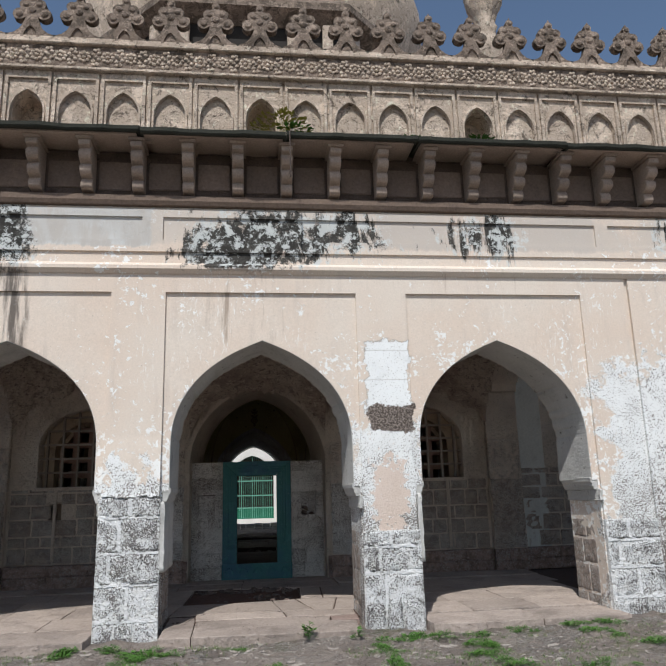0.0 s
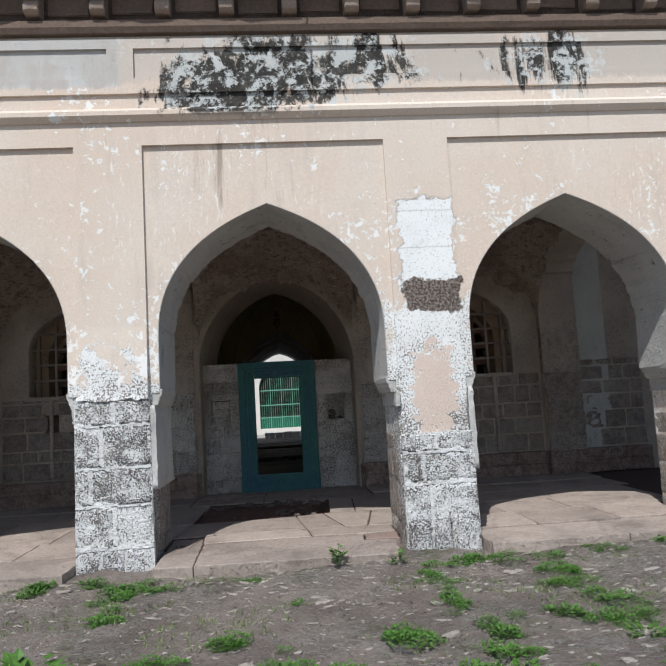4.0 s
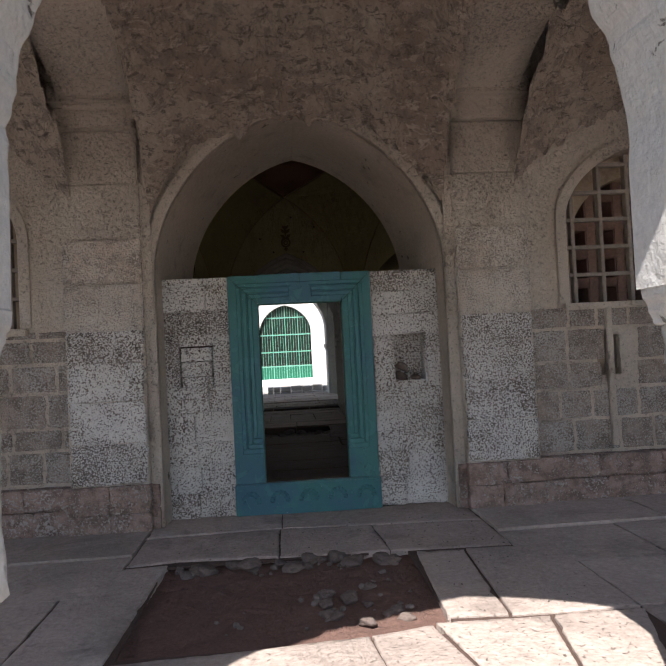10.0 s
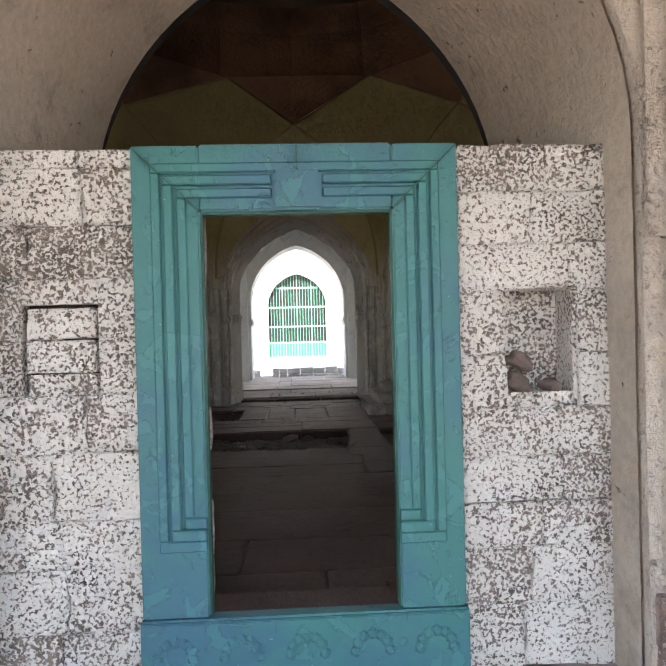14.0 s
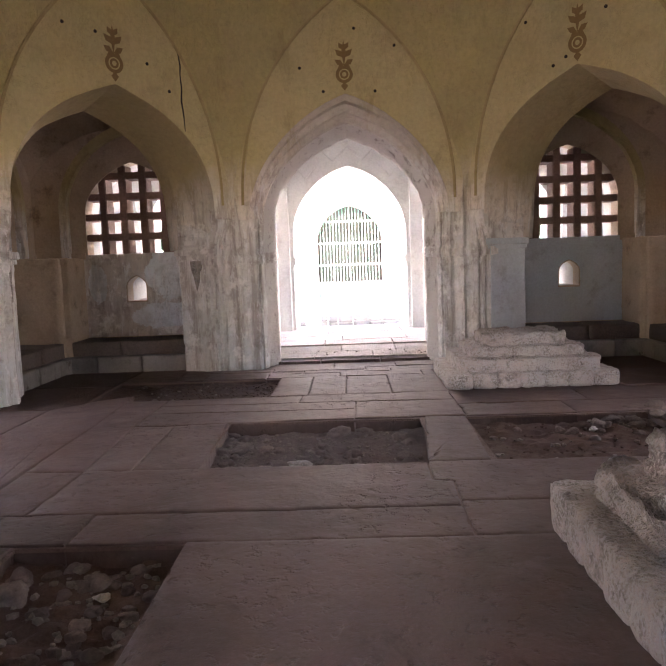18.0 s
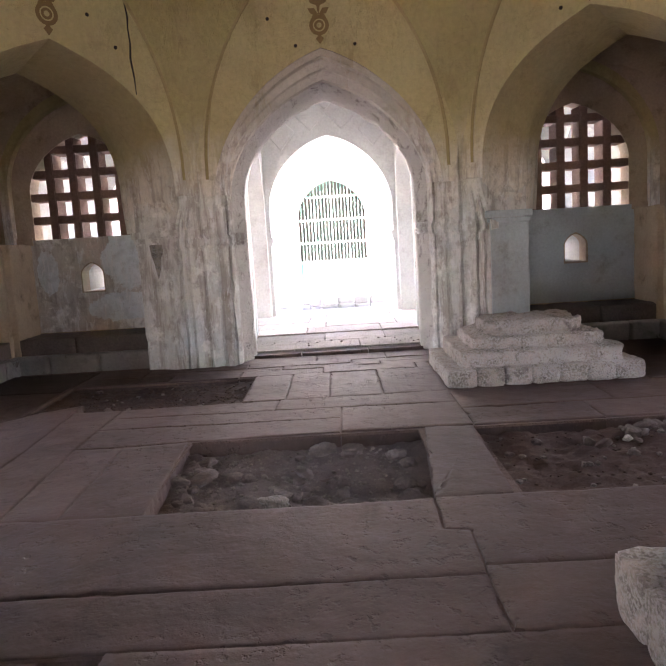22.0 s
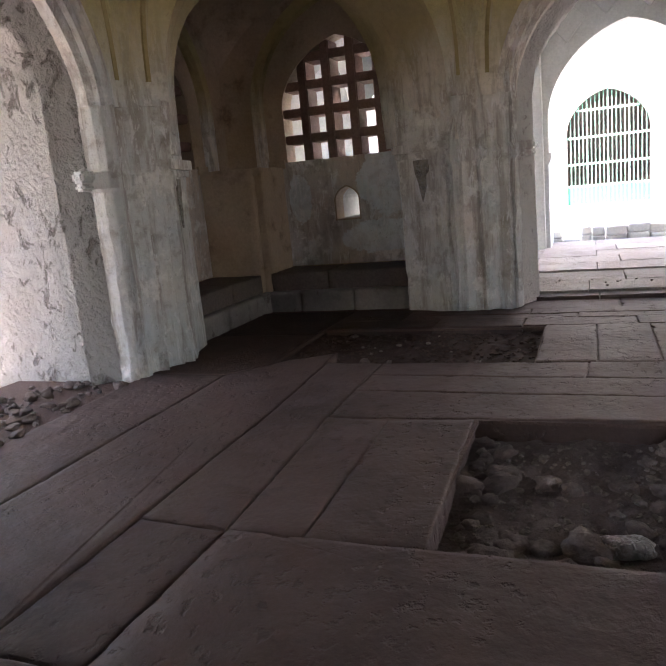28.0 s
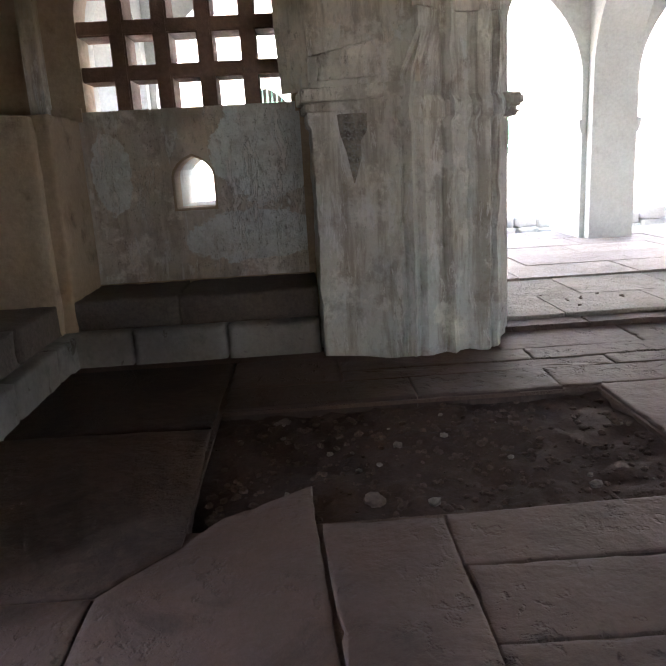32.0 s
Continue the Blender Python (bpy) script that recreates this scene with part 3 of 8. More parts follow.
BLACK = plaster("near_black_plaster", (0.035, 0.03, 0.027), (0.025, 0.022, 0.02), (0.015, 0.013, 0.012))


def teal_paint():
    n = Nodes("teal_painted_stone", 0.5, 0.0, 0.45)
    c = n.mix(n.step(n.noise(1.3, 4), 0.4, 0.65), (0.028, 0.148, 0.145), (0.032, 0.118, 0.168))
    c = n.mix(n.step(n.noise(4, 6, 0.7), 0.5, 0.72), c, (0.036, 0.160, 0.154))
    c = n.mix(n.step(n.noise(55, 3, 0.7), 0.71, 0.75), c, (0.45, 0.55, 0.55))
    c = n.mix(n.math("MULTIPLY", n.step(n.noise(9, 6, 0.75), 0.64, 0.72), 0.5), c, (0.03, 0.09, 0.09))
    peel = n.noise(5, 4, 0.6, warp=1.6)
    edge = n.line(peel, 0.56, 0.012)
    c = n.mix(n.math("MULTIPLY", n.step(peel, 0.56, 0.575), 0.35), c, (0.056, 0.210, 0.212))
    c = n.mix(n.math("MULTIPLY", edge, 0.6), c, (0.015, 0.07, 0.08))
    return n.done(c, n.math("ADD", n.noise(26, 6, 0.7), n.math("MULTIPLY", n.step(peel, 0.55, 0.57), -0.8)), 0.35, 0.012)


def metal_paint(name, c):
    n = Nodes(name, 0.45)
    return n.done(n.shade(c, n.noise(20, 3)), n.noise(60, 2), 0.1, 0.002)


TEAL = teal_paint()
# green set darker than its paint: the gate recess's shade is in the colour
GREEN_BARS = metal_paint("green_bar_paint", (0.012, 0.12, 0.07))
PALE_BARS = metal_paint("pale_green_bar_paint", (0.16, 0.36, 0.28))
# the room's shade is put into this wall colour
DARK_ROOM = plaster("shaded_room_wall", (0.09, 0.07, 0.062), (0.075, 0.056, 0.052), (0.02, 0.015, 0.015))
COURT = stone("courtyard_paving", (0.36, 0.33, 0.29), (0.29, 0.26, 0.23), 0.9, 0.5, 0.4)
DEEP_GREEN = metal_paint("deep_green_reveal", (0.012, 0.075, 0.055))


def leaf_paint(name, a, b):
    n = Nodes(name, 0.55)
    c = n.mix(n.chance(), a, b)
    isl = n.t.nodes.new("ShaderNodeNewGeometry").outputs["Random Per Island"]
    return n.done(n.shade(n.mix(isl, a, b), n.noise(30, 2)))


LEAF = leaf_paint("weed_leaf", (0.045, 0.13, 0.02), (0.11, 0.20, 0.035))
LEAF_DRY = leaf_paint("yellowing_leaf", (0.22, 0.25, 0.05), (0.30, 0.17, 0.05))
GRASS = leaf_paint("short_grass", (0.07, 0.14, 0.03), (0.16, 0.19, 0.07))


def ground_paint():
    n = Nodes("dry_ground", 0.95)
    c = n.mix(n.step(n.noise(1.1, 6, 0.65), 0.35, 0.65), (0.46, 0.385, 0.335), (0.275, 0.228, 0.20))
    c = n.mix(n.math("MULTIPLY", n.step(n.noise(0.9, 6, 0.7, warp=0.6), 0.52, 0.66), 0.6), c, (0.15, 0.165, 0.07))
    ledge = n.noise(4.2, 8, 0.75, stretch=(0.45, 1.3, 1.0), warp=0.5)
    where = n.step(n.noise(0.8, 4, 0.6), 0.42, 0.6)
    rock = n.math("MULTIPLY", n.line(ledge, 0.52, 0.034), where)
    c = n.mix(n.math("MULTIPLY", rock, 0.8), c, (0.72, 0.67, 0.62))
    chip = n.step(n.noise(26, 7, 0.8, stretch=(0.5, 1.3, 1.0), warp=0.3), 0.565, 0.62)
    c = n.mix(n.math("MULTIPLY", chip, 0.75), c, (0.60, 0.55, 0.50))
    c = n.mix(n.math("MULTIPLY", n.step(n.noise(17, 7, 0.8), 0.55, 0.62), 0.7), c, (0.095, 0.075, 0.062))
    c = n.shade(c, n.noise(70, 4, 0.75))
    h = n.math("ADD", n.math("MULTIPLY", n.noise(9, 9, 0.8), 1.5), n.math("ADD", n.math("MULTIPLY", ledge, 0.9), n.math("MULTIPLY", n.math("ADD", rock, chip), 0.25)))
    return n.done(c, h, 1.0, 0.09)


GROUND = ground_paint()
GROUND_CHIP = stone("grey_ground_chips", (0.46, 0.41, 0.365), (0.31, 0.27, 0.24), 0.95, 3.0, 1.0)
PALE_ROCK = stone("pale_weathered_rock", (0.52, 0.49, 0.44), (0.40, 0.37, 0.33), 0.95, 2.0, 1.0, 0.4)


# ---- building blocks ----
def bm_box(bm, lo, hi, m=None):
    vs = [bm.verts.new((x, y, z)) for x in (lo[0], hi[0]) for y in (lo[1], hi[1]) for z in (lo[2], hi[2])]
    for f in ((0, 1, 3, 2), (4, 6, 7, 5), (0, 4, 5, 1), (2, 3, 7, 6), (0, 2, 6, 4), (1, 5, 7, 3)):
        bm.faces.new([vs[i] for i in f])
    if m is not None:
        bmesh.ops.transform(bm, matrix=m, verts=vs)
    return vs


def box(lo, hi, bevel=0.0, m=None):
    bm = bmesh.new()
    bm_box(bm, lo, hi)
    if bevel:
        bmesh.ops.bevel(bm, geom=bm.edges[:], offset=bevel, segments=2, affect="EDGES")
    if m is not None:
        bm.transform(m)
    return bm


def prism(points, depth, m=None, bevel=0.0):
    """A flat outline (x, z) drawn out by depth along y from 0."""
    bm = bmesh.new()
    a = [bm.verts.new((x, 0, z)) for x, z in points]
    b = [bm.verts.new((x, depth, z)) for x, z in points]
    bm.faces.new(a)
    bm.faces.new(b[::-1])
    for i in range(len(a)):
        j = (i + 1) % len(a)
        bm.faces.new((a[j], a[i], b[i], b[j]))
    bmesh.ops.recalc_face_normals(bm, faces=bm.faces)
    if bevel:
        bmesh.ops.bevel(bm, geom=bm.edges[:], offset=bevel, segments=1, affect="EDGES")
    if m is not None:
        bm.transform(m)
    return bm


def finish(bm, smooth=False):
    bmesh.ops.recalc_face_normals(bm, faces=bm.faces)
    if smooth:
        for f in bm.faces:
            f.smooth = True
    return bm


def mesh_object(name, bm, material, parent=None, label=""):
    me = bpy.data.meshes.new(name)
    bm.to_mesh(me)
    bm.free()
    for mt in (material if isinstance(material, (list, tuple)) else [material]):
        me.materials.append(mt)
    ob = new(name, me)
    if parent is not None:
        ob.parent = parent
    if label:
        ob["label"] = label
    return ob


def part(name, bm, material, parent, label=""):
    return mesh_object(name, bm, material, parent, label)


def structure(name, bm, material, label, category):
    return tagged(mesh_object(name, bm, material), label, category, kind="structure")


def thing(name, at, label, category, group="", turn=0.0):
    ob = new(name)
    ob.empty_display_size = 0.1
    ob.matrix_world = pose(*at, 0, 0, turn)
    return tagged(ob, label, category, group)


def rise(u, k=0.17, full=2.0):
    """Height of a pointed arch, 0..1, at u = distance from the middle over the half width."""
    u = min(1.0, abs(u))
    return max(0.0, 1 - u ** full) ** (1 / full) * (1 - k) + k * (1 - u)


def arch_xs(c, a, n=30):
    return [c + a * math.sin(math.pi / 2 * i / (n // 2)) for i in range(-(n // 2), n // 2 + 1)]


def arch(c, a, bottom, spring, apex, k=0.17, n=30, full=2.0):
    """An opening for pierced(): left, right, floor, crown and the places at which to cut."""
    return (c - a, c + a, lambda x: bottom, lambda x: spring + (apex - spring) * rise((x - c) / a, k, full), arch_xs(c, a, n))


def hole(x0, x1, z0, z1):
    return (x0, x1, lambda x: z0, lambda x: z1, [])


def pierced(bm, x0, x1, z0, z1, y0, y1, openings, m=None, backs=True):
    """A wall along x from y0 to y1, with openings that go through it."""
    cuts = {round(x0, 5), round(x1, 5)}
    for xl, xr, lo, hi, extra in openings:
        cuts |= {round(v, 5) for v in (xl, xr, *extra) if x0 < v < x1}
    cuts = sorted(cuts)
    made = []

    def quad(*ps):
        made.extend(vs := [bm.verts.new(p) for p in ps])
        bm.faces.new(vs)

    ends = []
    for xa, xb in zip(cuts, cuts[1:]):
        mid = (xa + xb) / 2
        gaps = sorted(((lo(xa), hi(xa), lo(xb), hi(xb)) for xl, xr, lo, hi, _ in openings if xl < mid < xr), key=lambda g: g[0])
        solid, fa, fb = [], z0, z0
        for la, ha, lb, hb in gaps:
            if la - fa > 1e-4 or lb - fb > 1e-4:
                solid.append((fa, la, fb, lb))
            fa, fb = max(fa, ha), max(fb, hb)
        if z1 - fa > 1e-4 or z1 - fb > 1e-4:
            solid.append((fa, z1, fb, z1))
        for a0, a1, b0, b1 in solid:
            quad((xa, y0, a0), (xb, y0, b0), (xb, y0, b1), (xa, y0, a1))
            if backs:
                quad((xb, y1, b0), (xa, y1, a0), (xa, y1, a1), (xb, y1, b1))
            quad((xa, y0, a1), (xb, y0, b1), (xb, y1, b1), (xa, y1, a1))
            quad((xb, y0, b0), (xa, y0, a0), (xa, y1, a0), (xb, y1, b0))
        ends.append(([(s[0], s[1]) for s in solid], [(s[2], s[3]) for s in solid]))
    sides = [(cuts[0], [], ends[0][0])] + [(x, ends[i][1], ends[i + 1][0]) for i, x in enumerate(cuts[1:-1])] + [(cuts[-1], ends[-1][1], [])]
    for x, left, right in sides:
        marks = sorted({v for s in left + right for v in s})
        for a, b in zip(marks, marks[1:]):
            if b - a < 1e-4:
                continue
            c = (a + b) / 2
            inl, inr = any(s[0] < c < s[1] for s in left), any(s[0] < c < s[1] for s in right)
            if inl != inr:
                quad((x, y0, a), (x, y1, a), (x, y1, b), (x, y0, b))
    bmesh.ops.remove_doubles(bm, verts=made, dist=1e-4)
    if m is not None:
        bmesh.ops.transform(bm, matrix=m, verts=[v for v in made if v.is_valid])
    return bm


def arch_ring(c, a0, s0, p0, a1, s1, p1, y0, y1, foot0=None, foot1=None, k=0.17, n=30, full=2.0):
    """A moulding that follows an arch: inner half width, spring and apex, then the outer ones."""
    bm = bmesh.new()
    rows = []
    us = [math.sin(math.pi / 2 * i / (n // 2)) for i in range(-(n // 2), n // 2 + 1)]
    pts = []
    if foot0 is not None:
        pts.append((-a0, foot0, -a1, foot0 if foot1 is None else foot1))
    pts += [(a0 * u, s0 + (p0 - s0) * rise(u, k, full), a1 * u, s1 + (p1 - s1) * rise(u, k, full)) for u in us]
    if foot0 is not None:
        pts.append((a0, foot0, a1, foot0 if foot1 is None else foot1))
    for xi, zi, xo, zo in pts:
        rows.append([bm.verts.new(p) for p in ((c + xi, y0, zi), (c + xo, y0, zo), (c + xo, y1, zo), (c + xi, y1, zi))])
    for r, q in zip(rows, rows[1:]):
        for i in range(4):
            j = (i + 1) % 4
            bm.faces.new((r[i], r[j], q[j], q[i]))
    bm.faces.new(rows[0])
    bm.faces.new(rows[-1][::-1])
    return finish(bm)


def rough_block(seed, cuts=1, wobble=0.05, edge=0.03):
    """A unit block, centred, with worn edges; alike blocks share it."""
    rnd = random.Random(seed)
    bm = box((-0.5, -0.5, -0.5), (0.5, 0.5, 0.5))
    bmesh.ops.bevel(bm, geom=bm.edges[:], offset=edge, segments=1, affect="EDGES")
    for v in bm.verts:
        v.co += Vector([rnd.uniform(-1, 1) * wobble * 0.35 for _ in range(3)])
    me = bpy.data.meshes.new("block")
    bm.to_mesh(me)
    bm.free()
    return me


def pebble(seed, rough=0.24, level=3):
    rnd = random.Random(seed)
    bm = bmesh.new()
    bmesh.ops.create_icosphere(bm, subdivisions=level, radius=0.5)
    off = Vector((rnd.random() * 9, rnd.random() * 9, rnd.random() * 9))
    for v in bm.verts:
        v.co *= 1 + rough * 2 * noise.noise(v.co * 2.2 + off) + rough * 0.7 * noise.noise(v.co * 5.5 + off) + rough * 0.25 * noise.noise(v.co * 14 + off)
        v.co.z *= 0.72
    for f in bm.faces:
        f.smooth = level > 2
    me = bpy.data.meshes.new("stone")
    bm.to_mesh(me)
    bm.free()
    return me


def flagstone(seed, n=13):
    """A unit floor slab, centred, with chipped, wavering edges."""
    rnd = random.Random(seed)
    bm = bmesh.new()
    ring = []
    for s in range(4):
        for i in range(n):
            a = -0.5 + i / n
            x, y = ((a, -0.5), (0.5, a), (-a, 0.5), (-0.5, -a))[s]
            jag = 0.0035 * rnd.random() + (0.012 * rnd.random() if rnd.random() < 0.2 else 0)
            if i == 0:
                jag += 0.004 * rnd.random()
            k = 1 - 2 * jag
            ring.append((x * k, y * k))
    low = [bm.verts.new((x, y, -0.5)) for x, y in ring]
    edge = [bm.verts.new((x, y, 0.44)) for x, y in ring]
    top = [bm.verts.new((x * 0.994, y * 0.994, 0.5 - 0.02 * rnd.random())) for x, y in ring]
    c = bm.verts.new((0, 0, 0.5))
    m = len(ring)
    for i in range(m):
        j = (i + 1) % m
        bm.faces.new((low[i], low[j], edge[j], edge[i]))
        bm.faces.new((edge[i], edge[j], top[j], top[i]))
        bm.faces.new((top[i], top[j], c))
    me = bpy.data.meshes.new("slab")
    bm.to_mesh(me)
    bm.free()
    return me


def paving_slab(corners, top, thick, seed, chip=1.0, wave=1.0):
    """A floor slab of any convex outline, with chipped, wavering edges and a worn top."""
    rnd = random.Random(seed)
    cx, cy = sum(p[0] for p in corners) / len(corners), sum(p[1] for p in corners) / len(corners)
    ring = []
    for (ax, ay), (bx, by) in zip(corners, corners[1:] + corners[:1]):
        length = math.hypot(bx - ax, by - ay)
        n = max(2, int(length / 0.045))
        nx, ny = -(by - ay) / length, (bx - ax) / length
        if nx * (cx - ax) + ny * (cy - ay) < 0:
            nx, ny = -nx, -ny
        for i in range(n):
            u = i / n
            x, y = ax + (bx - ax) * u, ay + (by - ay) * u
            jag = 0.003 + 0.007 * abs(noise.noise(Vector((x * 3.1, y * 3.1, seed)))) + 0.005 * rnd.random()
            bite = noise.noise(Vector((x * 9.0, y * 9.0, seed + 4.0))) - 0.32
            jag += max(0.0, bite) * 0.07
            if i == 0:
                jag += 0.008 * rnd.random()
            ring.append((x + nx * jag * chip, y + ny * jag * chip, max(0.0, bite)))
    bm = bmesh.new()

    def height(x, y):
        return top + wave * (0.006 * noise.noise(Vector((x * 1.7, y * 1.7, seed))) + 0.0035 * noise.noise(Vector((x * 6, y * 6, 3))))

    rows = [[bm.verts.new((x, y, top - thick)) for x, y, b in ring]]
    rows.append([bm.verts.new((x, y, height(x, y) - 0.008 - 0.06 * b)) for x, y, b in ring])
    inset = [(x + (cx - x) * 0.007 / max(0.05, math.hypot(cx - x, cy - y)), y + (cy - y) * 0.007 / max(0.05, math.hypot(cx - x, cy - y))) for x, y, b in ring]
    rows.append([bm.verts.new((x, y, height(x, y) - 0.002)) for x, y in inset])
    for f in (0.94, 0.82, 0.62, 0.38, 0.16):
        rows.append([bm.verts.new((cx + (x - cx) * f, cy + (y - cy) * f, height(cx + (x - cx) * f, cy + (y - cy) * f))) for x, y in inset])
    middle = bm.verts.new((cx, cy, height(cx, cy)))
    m = len(ring)
    for k, (p, q) in enumerate(zip(rows, rows[1:])):
        for i in range(m):
            j = (i + 1) % m
            f = bm.faces.new((p[i], p[j], q[j], q[i]))
            f.smooth = k >= 2
    for i in range(m):
        bm.faces.new((rows[-1][i], rows[-1][(i + 1) % m], middle)).smooth = True
    bmesh.ops.recalc_face_normals(bm, faces=bm.faces)
    return bm


def with_material(me, material):
    c = me.copy()
    c.materials.append(material)
    return c


def piece(name, me, at, size, parent, turn=0.0, tilt=0.0):
    ob = new(name, me)
    ob.parent = parent
    ob.matrix_basis = pose(*at, tilt, 0, turn) @ Matrix.Diagonal((*size, 1))
    return ob


FLAGS = [flagstone(i) for i in range(9)]
BLOCKS = [rough_block(i) for i in range(6)]
PEBBLES = [pebble(i) for i in range(8)]
CHIPS = [pebble(i, 0.24, 1) for i in range(6)]


def crumbled_block(seed, rounding=1.0):
    """A unit block of weathered rubble, rounded and uneven."""
    bm = box((-0.5, -0.5, -0.5), (0.5, 0.5, 0.5))
    bmesh.ops.subdivide_edges(bm, edges=bm.edges[:], cuts=5, use_grid_fill=True)
    for v in bm.verts:
        q = v.co.copy()
        edge = sum(1 for i in range(3) if abs(q[i]) > 0.49)
        v.co -= q.normalized() * (0.0, 0.0, 0.035, 0.07)[edge] * rounding
        v.co += noise.noise_vector(q * 3 + Vector((seed, 0, 0))) * 0.05 + noise.noise_vector(q * 8 + Vector((0, seed, 0))) * 0.02
    for f in bm.faces:
        f.smooth = True
    me = bpy.data.meshes.new("block")
    bm.to_mesh(me)
    bm.free()
    return me


CRUMBLED = [crumbled_block(i) for i in range(5)]
UNEVEN = [crumbled_block(i + 20, 0.4) for i in range(6)]


def variants(material, meshes=BLOCKS):
    return [with_material(b, material) for b in meshes]


def lump(x0, x1, y0, y1, z0, z1, worn, seed):
    """A block of crumbled lime with rounded, uneven edges."""
    bm = box((x0, y0, z0), (x1, y1, z1))
    bmesh.ops.subdivide_edges(bm, edges=bm.edges[:], cuts=13, use_grid_fill=True)
    c = Vector(((x0 + x1) / 2, (y0 + y1) / 2, (z0 + z1) / 2))
    half = Vector(((x1 - x0) / 2, (y1 - y0) / 2, (z1 - z0) / 2))
    for v in bm.verts:
        q = v.co - c
        edge = sum(1 for i in range(3) if abs(q[i]) > half[i] * 0.995)
        if v.co.z > z0 + 0.001:
            pull = worn * (1.6 if edge >= 2 else 0.35) * (0.5 + abs(noise.noise(v.co * 3 + Vector((seed, 0, 0)))))
            v.co -= Vector((q.x / half.x, q.y / half.y, q.z / half.z * 0.7)).normalized() * pull
            v.co += Vector((0, 0, 1)) * worn * 0.7 * noise.noise(v.co * 7 + Vector((0, seed, 0)))
            v.co += noise.noise_vector(v.co * 11 + Vector((seed, seed, 0))) * worn * 0.45 + noise.noise_vector(v.co * 24 + Vector((0, seed, 0))) * worn * 0.22
    return finish(bm, True)


# ---- ground ----
def ground_z(x, y):
    """Height of the dry ground: gentle swells, ledges of rock and clods."""
    z = -0.11 + 0.05 * noise.noise(Vector((x * 0.7, y * 0.7, 0))) + 0.03 * noise.noise(Vector((x * 2.3, y * 2.3, 5))) - 0.006 * max(0, -y - 1)
    ledge = noise.noise(Vector((x * 1.5, y * 4.2, 9)))
    z += 0.035 * max(-0.25, min(0.35, ledge * 2.2)) + 0.022 * noise.noise(Vector((x * 5.5, y * 8.5, 9))) + 0.014 * noise.noise(Vector((x * 13, y * 19, 2)))
    return z


def make_ground():
    bm = bmesh.new()
    xs = [-400, -120, -40, -14, -9] + [-6.5 + i * 0.055 for i in range(246)] + [9, 14, 40, 120, 400]
    ys = [-400, -120, -40, -16, -11, -8] + [-6.5 + i * 0.055 for i in range(114)]
    grid = []
    for y in ys:
        row = []
        for x in xs:
            row.append(bm.verts.new((x, y, ground_z(x, y) if abs(x) < 11 and y > -14 else -0.21)))
        grid.append(row)
    for a, b in zip(grid, grid[1:]):
        for i in range(len(xs) - 1):
            bm.faces.new((a[i], a[i + 1], b[i + 1], b[i]))
    # the rest of the sheet, round and beyond the building
    last = grid[-1]
    far = [bm.verts.new((v.co.x, 20.8, -0.16)) for v in last]
    end = [bm.verts.new((v.co.x, 400, -0.16)) for v in last]
    for p, q in ((last, far), (far, end)):
        for i in range(len(xs) - 1):
            bm.faces.new((p[i], p[i + 1], q[i + 1], q[i]))
    structure("ground", finish(bm, True), GROUND, "dry brown earth with stones, moss and short weeds", "ground")


make_ground()
BAY = 3.53
BAYS = (-1, 0, 1)


